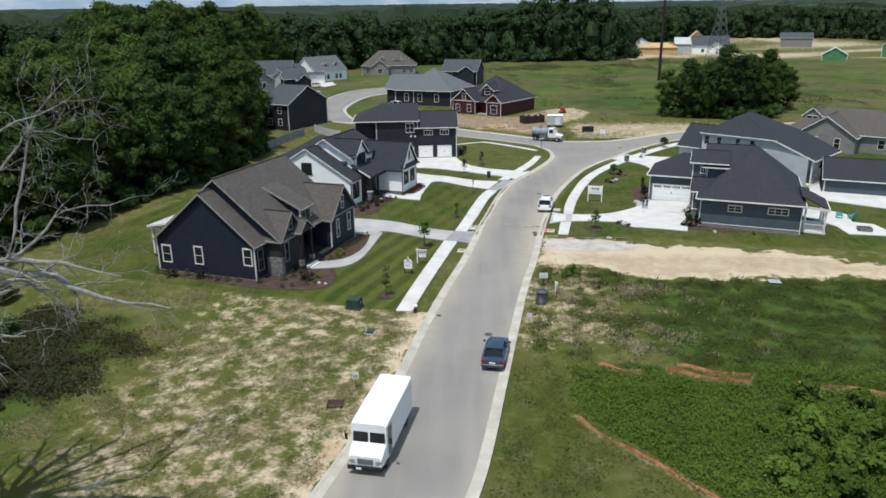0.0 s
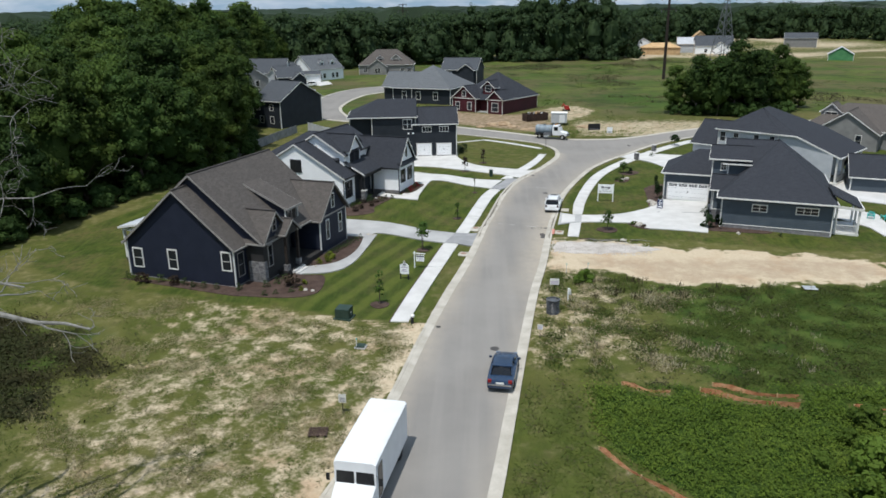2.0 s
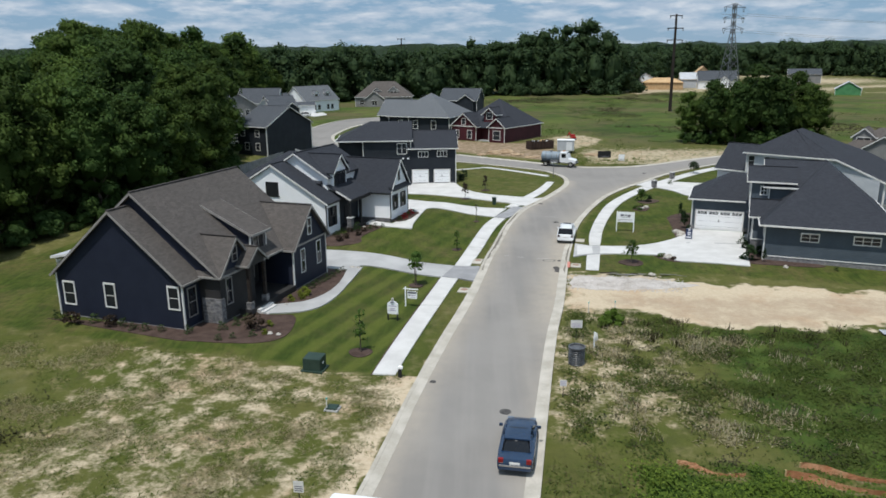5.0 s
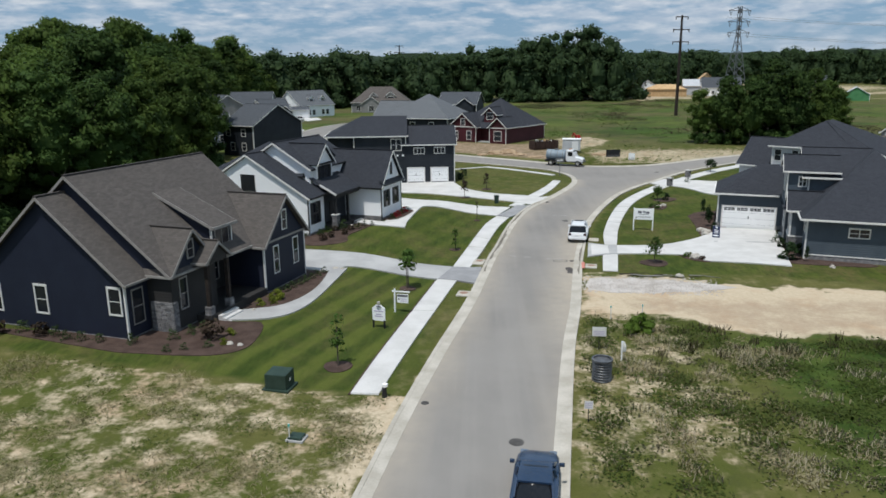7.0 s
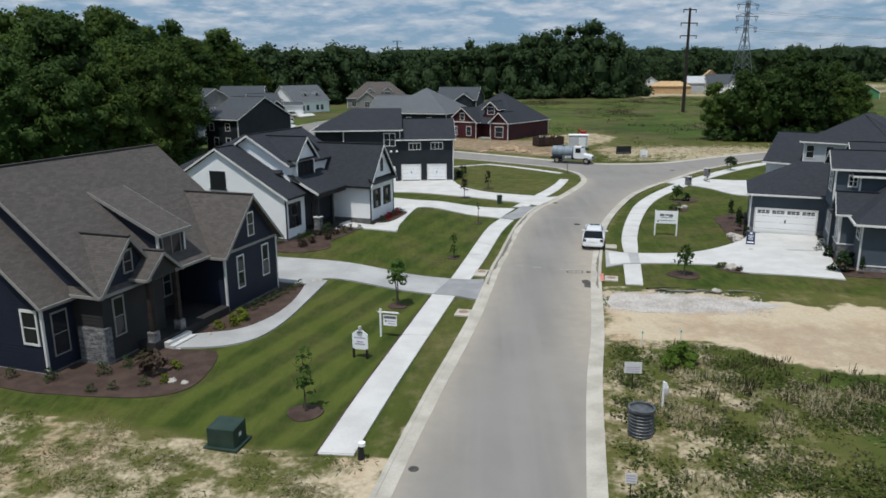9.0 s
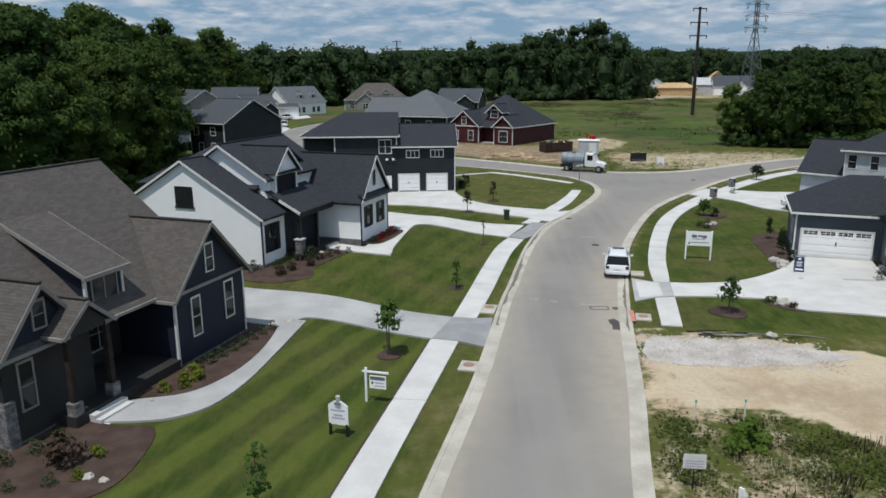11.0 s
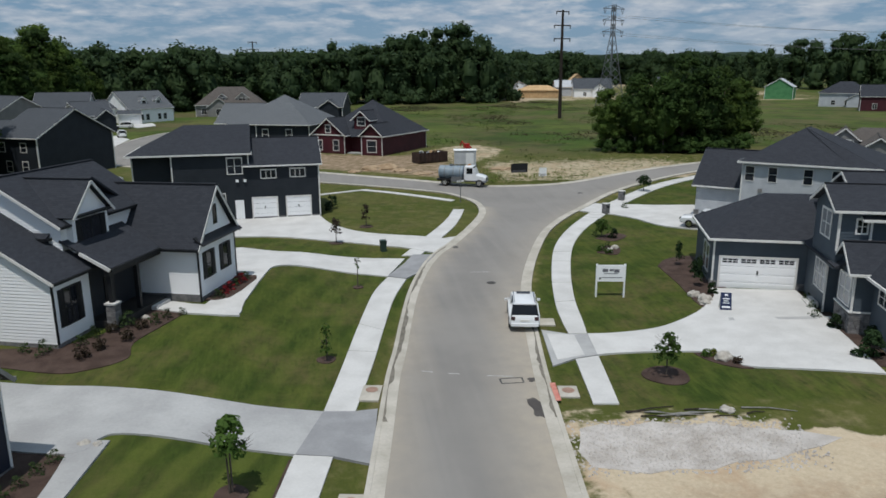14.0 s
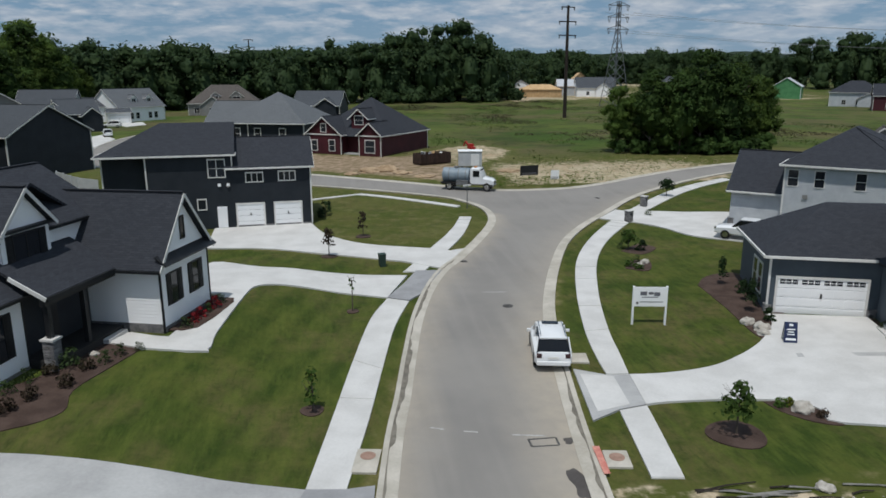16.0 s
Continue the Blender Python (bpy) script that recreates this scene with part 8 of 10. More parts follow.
post_sign()
easel_sign()
site_sign()
sandwich_board()
stake_sign(7.4, 57.4, -6, "faded lilac lot sign on a thin stake", TRIM, LILAC)
stake_sign(-6.3, 45.5, -6, "small pale lot sign on a timber stake", TRIM, SIGNINK, 1.35, 0.5, 0.6)
stake_sign(28.7, 152.7, 0, "white notice board on the construction kerb", WHITE, SIGNINK, 1.6, 1.1, 1.2)
stake_sign(9.45, 67.1, -4, "grey lot sign with lilac print among weeds", TRIM, LILAC, 1.5, 0.85, 0.6)
g = stake_sign(25.9, 155.2, 10, "black board sign at the corner lot", BLACKTRIM, SIGNINK, 1.9, 2.6, 1.3)


def transformer(x, y, w, d, h, label):
    s = thing("transformer_box", label, "utility box", at(x, y, -10))
    part("pad", boxes((-w * 0.62, w * 0.62, -d * 0.62, d * 0.62, -0.2, 0.08), bevel=0.01), OLDCONC if w < 1 else GREENBOX, s)
    bm = bmesh.new()
    prism(bm, [(-w / 2, -d / 2, 0.06), (-w / 2, d / 2, 0.06), (-w / 2, d / 2, h), (-w / 2, -d / 2, h * 0.93)], w, (-1, 0, 0))
    bmesh.ops.recalc_face_normals(bm, faces=bm.faces)
    bmesh.ops.bevel(bm, geom=list(bm.edges), offset=0.02, segments=2, affect="EDGES")
    part("cabinet", bm, GREENBOX, s)
    part("label_plate", boxes((w / 2, w / 2 + 0.006, -0.1, 0.1, h * 0.45, h * 0.62)), TRIM, s, "pale warning plate")
    return s


transformer(-9.05, 60.95, 1.25, 1.1, 0.98, "dark green pad-mounted transformer box at the lawn edge")
transformer(-6.7, 55.3, 0.7, 0.6, 0.2, "low green utility vault among patchy grass")


def valve_post():
    s = thing("valve_post", "short black valve post with a white cap", "post", at(-3.1, 60.0))
    bm = bmesh.new()
    tube(bm, [(0, 0, -0.2), (0, 0, 0.1), (0, 0, 0.5), (0.05, 0, 0.62)], [0.16, 0.14, 0.12, 0.1], 10)
    part("stem", bm, BLACKTRIM, s)
    bm = bmesh.new()
    disc(bm, (0.05, 0), 0.15, 0.6, 0.75, 12)
    part("cap", bm, WHITE, s, "white cap")
    return s


valve_post()


def pipe_riser():
    s = thing("drain_riser", "black corrugated plastic drain riser standing in weeds", "pipe", at(8.9, 62.6))
    bm = bmesh.new()
    pts, rad = [], []
    for k in range(27):
        pts.append((0, 0, -0.2 + k * 0.052))
        rad.append(0.56 if k % 3 else 0.50)
    tube(bm, pts, rad, 26)
    part("pipe", bm, BLACKPIPE, s)
    bm = bmesh.new()
    for k in range(20):
        a0, a1 = k * math.pi / 10, (k + 1) * math.pi / 10
        q = [bm.verts.new((r * math.cos(a), r * math.sin(a), z)) for a in (a0, a1) for r, z in ((0.50, 1.16), (0.60, 1.16), (0.60, 1.26), (0.50, 1.26))]
        for j in range(4):
            bm.faces.new((q[j], q[(j + 1) % 4], q[4 + (j + 1) % 4], q[4 + j]))
    bmesh.ops.recalc_face_normals(bm, faces=bm.faces)
    part("rim", bm, BLACKPIPE, s)
    return s


pipe_riser()
w = thing("water_stub", "white plastic pipe stub with a torn bag", "pipe", at(10.5, 65.2))
bm = bmesh.new()
tube(bm, [(0, 0, -0.2), (0, 0, 1.3)], [0.05, 0.05], 8)
part("stub", bm, WHITE, w)
bm = bmesh.new()
tube(bm, [(0.08, 0, 1.25), (0.13, 0, 1.0), (0.15, 0.02, 0.72), (0.1, 0, 0.6)], [0.06, 0.13, 0.12, 0.04], 7)
part("bag", bm, TRIM, w, "white torn plastic bag")
for x, y, h in ((13.3, 72.6, 1.2), (11.2, 72.9, 1.0), (-7.0, 55.1, 0.9)):
    s = thing("survey_stake", "thin pale survey stake with green ribbon", "stake", at(x, y))
    part("stick", boxes((-0.025, 0.025, -0.015, 0.015, -0.3, h)), TRIM, s)
    part("ribbon", boxes((-0.04, 0.04, -0.03, 0.03, h - 0.16, h - 0.04)), TEAL, s)


def street_post():
    s = thing("street_sign", "thin grey post with flat street name blades", "street sign", at(14.6, 138.2, 30))
    bm = bmesh.new()
    tube(bm, [(0, 0, -0.3), (0, 0, 2.6)], [0.05, 0.045], 8)
    part("post", bm, STEEL, s)
    part("blade", boxes((-0.55, 0.55, -0.015, 0.015, 2.4, 2.62)), TRIM, s)
    return s


street_post()


def meter_pad(x, y, turn, lid=True, w=1.3):
    s = thing("meter_box", "concrete pad with round rusty meter lid" if lid else "low concrete utility pad beside the kerb", "utility pad", at(x, y, turn))
    part("pad", boxes((-0.5, 0.5, -w / 2, w / 2, -0.1, 0.075), bevel=0.015), GUTTER, s)
    if lid:
        bm = bmesh.new()
        disc(bm, (0, w / 2 - 0.55), 0.32, 0.065, 0.088, 20)
        part("lid", bm, BROWNLID, s, "round rusty lid")
    return s


meter_pad(1.95, 88.3, -10, True, 1.8)
meter_pad(11.95, 87.0, -10)
meter_pad(0.75, 78.6, -10)
meter_pad(13.75, 97.4, -10, False)


def manhole(x, y, r):
    s = thing("manhole_cover", "round cast iron manhole cover in the asphalt", "manhole cover", at(x, y, 0, 0.05))
    bm = bmesh.new()
    disc(bm, (0, 0), r, -0.02, 0.012, 28)
    part("ring", bm, CASTIRON, s)
    bm = bmesh.new()
    disc(bm, (0, 0), r * 0.84, 0.012, 0.018, 28)
    for k in range(6):
        box(bm, -r * 0.6, r * 0.6, -r * 0.6 + k * r * 0.22, -r * 0.5 + k * r * 0.22, 0.018, 0.024)
    part("lid", bm, CASTIRON, s)
    return s


manhole(3.75, 55.2, 0.36)
manhole(-0.85, 59.2, 0.22)
manhole(11.9, 106.5, 0.36)
manhole(30.5, 141.5, 0.36)
manhole(10.8, 117.6, 0.3)


def flat_mark(name, label, pts, mat, lift=0.056):
    bm = bmesh.new()
    top = [bm.verts.new((x, y, land(x, y) + lift)) for x, y in pts]
    bm.faces.new(top)
    bmesh.ops.recalc_face_normals(bm, faces=bm.faces)
    if bm.faces[:][0].normal.z < 0:
        bmesh.ops.reverse_faces(bm, faces=bm.faces)
    ob = new(name, mesh_of(bm, name, mat))
    return tagged(ob, label, "road marking", "", "structure")


for a, b in (((4.8, 90.7), (5.4, 90.45)), ((6.2, 90.15), (6.8, 90.0)), ((8.2, 89.55), (9.6, 89.25)), ((10.8, 109.6), (12.4, 109.4))):
    flat_mark("marking_dash", "worn white paint dash on asphalt", [(a[0], a[1] - 0.06), (b[0], b[1] - 0.06), (b[0], b[1] + 0.06), (a[0], a[1] + 0.06)], WORNPAINT)
for q in (((8.8, 89.05), (10.0, 89.05)), ((8.8, 88.45), (9.95, 88.4)), ((8.8, 88.42), (8.8, 89.05)), ((9.97, 88.4), (10.0, 89.05))):
    (x0, y0), (x1, y1) = q
    d = 0.05
    if abs(x1 - x0) > abs(y1 - y0):
        flat_mark("saw_cut", "dark saw-cut outline in asphalt", [(x0, y0 - d), (x1, y1 - d), (x1, y1 + d), (x0, y0 + d)], CASTIRON)
    else:
        flat_mark("saw_cut", "dark saw-cut outline in asphalt", [(x0 - d, y0), (x0 + d, y0), (x1 + d, y1), (x1 - d, y1)], CASTIRON)


def blot(cx, cy, rx, ry, n=26, seed=1):
    r = random.Random(seed)
    ph = [r.uniform(0, 6.28) for _ in range(4)]
    return [(cx + rx * math.cos(a) * (1 + 0.22 * math.sin(3 * a + ph[0]) + 0.13 * math.sin(7 * a + ph[1])), cy + ry * math.sin(a) * (1 + 0.2 * math.sin(2 * a + ph[2]) + 0.12 * math.sin(5 * a + ph[3]))) for a in (k * 2 * math.pi / n for k in range(n))]


TARSTAIN = mottled("oily_asphalt_stain", (0.070, 0.062, 0.058), (0.10, 0.09, 0.083), 1.5, 14, 0.85, 0.003)
flat_mark("oil_stain", "dark oily stain beside the kerb", blot(9.95, 85.4, 0.42, 1.25, seed=4), TARSTAIN)
flat_mark("oil_stain", "small dark splash on asphalt", blot(10.5, 88.7, 0.28, 0.3, seed=8), TARSTAIN)
flat_mark("red_kerb_paint", "faded red marking paint on the kerb", [(10.95, 85.8), (11.22, 85.8), (11.5, 87.9), (11.2, 87.9)], REDPAINT, 0.176)
flat_mark("damp_band", "grey damp band across the driveway", [(25.2, 95.2), (28.5, 94.6), (31.8, 94.2), (31.9, 94.7), (28.5, 95.1), (25.4, 95.7)], OLDCONC, 0.09)


def mailbox(x, y, turn):
    s = thing("mailbox_pillar", "grey stone mailbox pillar at the drive", "mailbox", at(x, y, turn))
    masonry(s, -0.3, 0.3, -0.3, 0.3, -0.3, 1.1)
    part("cap", boxes((-0.36, 0.36, -0.36, 0.36, 1.1, 1.2), bevel=0.02), CONCRETE, s, "pale stone cap")
    part("letter_box", boxes((-0.13, 0.13, -0.33, -0.28, 0.72, 0.95)), BLACKTRIM, s)
    return s


mailbox(29.5, 129.5, 25)
mailbox(34.0, 136.4, 40)
s = thing("wheelie_bin", "dark green wheeled bin beside the driveway", "bin", at(4.2, 117.3, 10))
bm = bmesh.new()
loft(bm, [(-0.28, [(-0.22, 0), (-0.27, 0.95), (0.27, 0.95), (0.22, 0)]), (0.28, [(-0.22, 0), (-0.27, 0.95), (0.27, 0.95), (0.22, 0)])])
part("body", bm, GREENBOX, s)
part("lid", boxes((-0.29, 0.29, -0.32, 0.32, 0.95, 1.03), bevel=0.02), GREENBOX, s)


def skip():
    s = thing("dumpster", "rusty open dumpster full of building waste", "dumpster", at(15.0, 172.5, 28))
    bm = bmesh.new()
    for d in ((-2.8, 2.8, -1.15, -1.05, 0.15, 1.7), (-2.8, 2.8, 1.05, 1.15, 0.15, 1.7), (-2.8, -2.7, -1.15, 1.15, 0.15, 1.7), (2.7, 2.8, -1.15, 1.15, 0.15, 1.7), (-2.8, 2.8, -1.15, 1.15, 0.1, 0.25)):
        box(bm, *d)
    part("hull", bm, RUST, s)
    for k in range(8):
        part("rib", boxes((-2.6 + 0.74 * k, -2.5 + 0.74 * k, -1.25, -1.15, 0.15, 1.65)), RUST, s)
    r = random.Random(3)
    for k in range(9):
        x, y = r.uniform(-2.2, 2.2), r.uniform(-0.7, 0.7)
        bm = bmesh.new()
        beam(bm, (x, y, 1.2), (x + r.uniform(-0.7, 0.7), y + r.uniform(-0.4, 0.4), r.uniform(1.6, 2.0)), 0.35, 0.12)
        part("waste", bm, r.choice([TRIM, RAWWOOD, LIGHTGREY]), s, "jumbled building waste")
    return s


skip()
s = thing("site_trailer", "small pale grey box trailer with white door and roof", "trailer", at(19.8, 166.0, -8))
part("box", boxes((-1.7, 1.7, -1.1, 1.1, 0.5, 2.6), bevel=0.05), LIGHTGREY, s)
part("door", boxes((0.1, 1.3, -1.13, -1.1, 0.6, 2.3)), VANWHITE, s)
part("roof", boxes((-1.8, 1.8, -1.2, 1.2, 2.6, 2.72), bevel=0.03), WHITE, s)
for x in (-0.5, 0.5):
    wheel(s, -1.15, x, 0.33, 0.2)
    wheel(s, 1.15, x, 0.33, 0.2)
s = thing("excavator", "small red excavator behind the building lot", "excavator", at(24.0, 189.5, 110) @ Matrix.Diagonal((0.65, 0.65, 0.6, 1)))
part("track", boxes((-1.5, 1.5, -1.0, -0.6, 0, 0.6), (-1.5, 1.5, 0.6, 1.0, 0, 0.6), bevel=0.1), RUBBER, s)
part("cab", boxes((-0.9, 0.6, -0.7, 0.7, 0.7, 2.2), bevel=0.12), REDMACHINE, s)
part("counterweight", boxes((-1.6, -0.9, -0.8, 0.8, 0.7, 1.4), bevel=0.1), REDMACHINE, s)
bm = bmesh.new()
beam(bm, (0.5, 0.2, 1.2), (2.2, 0.2, 2.7), 0.3, 0.35)
beam(bm, (2.2, 0.2, 2.7), (3.4, 0.2, 1.2), 0.25, 0.3)
part("boom", bm, REDMACHINE, s)


def heap(x, y, r, h, seed, mat, label, name="earth_mound", cat="earth mound"):
    rr = np.random.default_rng(seed)
    bm = bmesh.new()
    bmesh.ops.create_icosphere(bm, subdivisions=4, radius=1.0)
    off = rr.uniform(-50, 50, 3)
    for v in bm.verts:
        k = 1 + 0.35 * noise.noise(Vector(v.co * 1.6) + Vector(off)) + 0.12 * noise.noise(Vector(v.co * 5) + Vector(off))
        v.co = Vector((v.co.x * r * k, v.co.y * r * k, max(-0.3, v.co.z * h * k)))
    ob = new(name, mesh_of(bm, name, mat))
    ob.matrix_world = at(x, y, rr.uniform(0, 360))
    ob.data.polygons.foreach_set("use_smooth", [True] * len(ob.data.polygons))
    return tagged(ob, label, cat)


CLAY = mottled("orange_clay", (0.27, 0.185, 0.11), (0.42, 0.31, 0.20), 0.9, 7, 0.95, 0.03, grain=0.3)
for x, y, r, h, sd in ((5.0, 165.4, 1.5, 0.6, 1), (7.6, 166.4, 1.8, 0.75, 2), (9.6, 163.5, 1.4, 0.35, 3), (2.5, 163.2, 1.1, 0.28, 4), (12.5, 160, 1.4, 0.25, 5), (25, 163, 1.6, 0.3, 6)):
    heap(x, y, r, h, sd, CLAY, "low mound of orange-brown dug clay on the building lot")
for x, y, r, h, sd in ((21.9, 89.8, 0.5, 0.42, 11), (25.6, 100.8, 0.42, 0.4, 12), (25.8, 99.6, 0.5, 0.45, 13), (25.5, 98.9, 0.4, 0.3, 14), (24.3, 114.4, 0.35, 0.3, 15), (25.2, 115.4, 0.4, 0.28, 16), (18.9, 83.9, 0.35, 0.2, 17), (-12.9, 65.9, 0.18, 0.15, 18), (-13.6, 66.1, 0.22, 0.16, 19), (-14.1, 72.6, 0.2, 0.16, 20), (-12.6, 97.6, 0.2, 0.18, 21), (-11.6, 98.8, 0.24, 0.18, 22), (-9.8, 83.7, 0.22, 0.2, 23), (-10.4, 83.9, 0.26, 0.2, 24), (32.4, 85.9, 0.26, 0.2, 27)):
    heap(x, y, r, h, sd, BOULDER, "pale rounded landscaping boulder set in the bed", "boulder", "boulder")


def adirondack(x, y, turn):
    s = thing("garden_chair", "turquoise plastic garden chair on the patio", "chair", at(x, y, turn, 0.09), "patio chairs")
    part("seat", boxes((-0.3, 0.3, -0.3, 0.3, 0.3, 0.36), bevel=0.01), TEAL, s)
    for k in range(5):
        bm = bmesh.new()
        beam(bm, (-0.24 + 0.12 * k, 0.25, 0.3), (-0.26 + 0.13 * k, 0.55, 1.0 - 0.03 * abs(k - 2)), 0.1, 0.03)
        part("back_slat", bm, TEAL, s)
    for sx in (-0.36, 0.36):
        part("armrest", boxes((sx - 0.07, sx + 0.07, -0.36, 0.36, 0.54, 0.58)), TEAL, s)
        for sy in (-0.3, 0.28):
            part("leg", boxes((sx - 0.04, sx + 0.04, sy - 0.04, sy + 0.04, 0, 0.54)), TEAL, s)
    return s


adirondack(50.4, 92.2, 150)
adirondack(51.8, 91.6, 200)
s = thing("fire_pit", "square dark fire pit on the patio", "fire pit", at(50.9, 86.5, -15, 0.09))
part("surround", boxes((-0.8, 0.8, -0.6, -0.45, 0, 0.4), (-0.8, 0.8, 0.45, 0.6, 0, 0.4), (-0.8, -0.65, -0.6, 0.6, 0, 0.4), (0.65, 0.8, -0.6, 0.6, 0, 0.4)), STONE, s)
part("ash_bed", boxes((-0.7, 0.7, -0.5, 0.5, 0, 0.2)), CASTIRON, s)

for x, y, a in ((33.3, 68.8, -6), (-7.4, 43.0, 4)):
    s = thing("pallet", "weathered timber pallet lying in the grass", "pallet", at(x, y, a))
    for k in range(5):
        part("board", boxes((-0.6, 0.6, -0.5 + k * 0.21, -0.36 + k * 0.21, 0.12, 0.15)), MULCH if x < 0 else LIGHTGREY, s)
    for k in (-0.5, 0, 0.5):
        part("runner", boxes((k - 0.05, k + 0.05, -0.5, 0.5, 0.0, 0.12)), POLEWOOD, s)

# brush and boards left along the gravel
r = random.Random(12)
for k in range(16):
    x, y = r.uniform(13.8, 20.2), r.uniform(83.3, 84.7)
    a, L = r.uniform(-0.35, 0.15), r.uniform(0.8, 2.6)
    bm = bmesh.new()
    z = land(x, y)
    tube(bm, [(x, y, z + 0.05), (x + L / 2 * math.cos(a), y + L / 2 * math.sin(a) + r.uniform(-0.08, 0.08), z + 0.1), (x + L * math.cos(a), y + L * math.sin(a), z + 0.05)], [0.04, 0.035, 0.02], 5)
    tagged(new("stick", mesh_of(bm, "stick", DEADWOOD if k % 3 else POLEWOOD)), "loose dry stick in the sandy verge", "stick", "loose sticks")


# silt fence remains
def netting(pts, h, label):
    ln = curve(pts, 8)
    bm = bmesh.new()
    rr = np.random.default_rng(len(pts))
    lo, hi = [], []
    for i, p in enumerate(ln):
        z = land(p.x, p.y)
        k = h * (0.8 + 0.2 * math.sin(i * 0.5 + rr.normal() * 0.2))
        o = 0.12 + 0.08 * math.sin(i * 0.4) + rr.normal() * 0.02
        lo.append(bm.verts.new((p.x, p.y, z - 0.02)))
        hi.append(bm.verts.new((p.x + o, p.y + o, z + max(0.08, k))))
    for i in range(len(ln) - 1):
        bm.faces.new((lo[i], lo[i + 1], hi[i + 1], hi[i]))
    bmesh.ops.solidify(bm, geom=bm.faces[:], thickness=0.04)
    s = thing("silt_fence", label, "fence")
    part("mesh_cloth", bm, ORANGE, s)
    for p in ln[::6]:
        z = land(p.x, p.y)
        part("stake", boxes((p.x - 0.03, p.x + 0.03, p.y - 0.03, p.y + 0.03, z - 0.2, z + h * 1.1)), RAWWOOD, s)
    return s


for pts, tall, label in zip(FENCES, (0.17, 0.2, 0.34, 0.26, 0.2), ("sagging orange-brown silt fence along tall weeds", "fallen end of an orange silt fence", "sagging orange silt fence in the weeds", "second row of orange silt fence in the weeds", "trampled orange silt fence in the weeds")):
    netting(pts, tall, label)

# ---- planting ----
def sapling(x, y, h, r, stems, mat, label, seed, base=0.8, n=16, size=0.13):
    rg = np.random.default_rng(seed)
    t = thing("young_tree", label, "tree", at(x, y, rg.uniform(0, 360)))
    for k in range(stems):
        bm = bmesh.new()
        a = k * 2.1
        tube(bm, [(0.1 * k * math.cos(a), 0.1 * k * math.sin(a), -0.2), (0.14 * k * math.cos(a), 0.14 * k * math.sin(a), h * 0.5), (0.25 * k * math.cos(a), 0.25 * k * math.sin(a), h * 0.92)], [0.05, 0.035, 0.012], 6)
        for j in range(7):
            b, z = rg.uniform(0, 6.28), rg.uniform(base, h * 0.8)
            tube(bm, [(0.1 * k, 0, z), (0.6 * r * math.cos(b), 0.6 * r * math.sin(b), z + 0.25), (r * math.cos(b), r * math.sin(b), z + 0.55)], [0.016, 0.012, 0.005], 4)
        part("trunk", bm, BARK, t)
    lumps = []
    for j in range(n):
        z = rg.uniform(base, h)
        k = (z - base) / (h - base)
        q = r * (1.0 - 0.75 * k) * rg.uniform(0.2, 1.0)
        b = rg.uniform(0, 6.28)
        lumps.append((q * math.cos(b), q * math.sin(b), z, 0.34 * r + 0.08, 0.3 * r + 0.06))
    me = mesh_from("crown", leaf_cloud(rg, lumps, 150, size), mat)
    ob = new("crown", me)
    ob.parent = t
    return t


sapling(-6.4, 64.1, 3.1, 0.55, 1, LEAF_YOUNG, "young tree with thin trunk in a mulch ring", 1, 0.9)
sapling(-3.75, 80.1, 3.1, 0.95, 2, LEAF_YOUNG, "young two-stemmed tree with bright leaves", 2, 1.55, 20)
sapling(-0.35, 93.2, 2.0, 0.45, 1, LEAF_YOUNG, "small staked sapling on the lawn", 3, 0.3)
sapling(17.8, 88.3, 2.2, 0.75, 1, LEAF_YOUNG, "young spreading tree in a wide mulch ring", 4, 0.9, 22, 0.12)
sapling(0.0, 120.2, 2.3, 0.5, 1, LEAF_PLUM, "small dark-leaved tree beside the driveway", 5, 0.9, 26)
sapling(3.0, 127.2, 2.2, 0.42, 1, LEAF_PLUM, "small dark-leaved tree on the corner lawn", 6, 0.7, 26)
sapling(39.0, 141.6, 1.9, 1.0, 1, LEAF_DARK, "small spreading tree beside the pavement", 7, 0.8, 22)
sapling(1.7, 107.0, 2.5, 0.25, 1, LEAF_YOUNG, "thin staked sapling with few leaves", 8, 1.6, 4)
sapling(-0.6, 136.4, 1.6, 0.5, 1, LEAF_DARK, "dark shrub at the garage corner", 9, 0.2)
sapling(25.4, 119.4, 1.6, 0.9, 1, LEAF_YOUNG, "low spreading ornamental tree on a mounded bed", 10, 0.5, 16)


def shrub_kind(seed, mat, r, h, size, cone=False):
    rg = np.random.default_rng(seed)
    lumps = []
    for k in range(15):
        z = rg.uniform(0.1, 1.0)
        q = r * (1.05 - z if cone else math.sqrt(max(0.05, 1 - z * z))) * rg.uniform(0.3, 0.9)
        b = rg.uniform(0, 6.28)
        lumps.append((q * math.cos(b), q * math.sin(b), h * z * 0.88, r * 0.34, h * 0.16 if cone else r * 0.3))
    return mesh_from("shrub", leaf_cloud(rg, lumps, 900 if r < 1.0 else 420, size), mat)


BOX = shrub_kind(1, LEAF_BOX, 0.34, 0.52, 0.042)
PLUM = shrub_kind(2, LEAF_PLUM, 0.34, 0.55, 0.06)
LIME = shrub_kind(3, LEAF_LIME, 0.36, 0.4, 0.06)
RED = shrub_kind(4, LEAF_RED, 0.36, 0.6, 0.06)
CONE = shrub_kind(5, LEAF_DARK, 0.5, 1.9, 0.08, True)
ROUND = shrub_kind(6, LEAF_DARK, 0.75, 1.5, 0.09)
FRESH = shrub_kind(7, LEAF_YOUNG, 0.4, 0.5, 0.07)


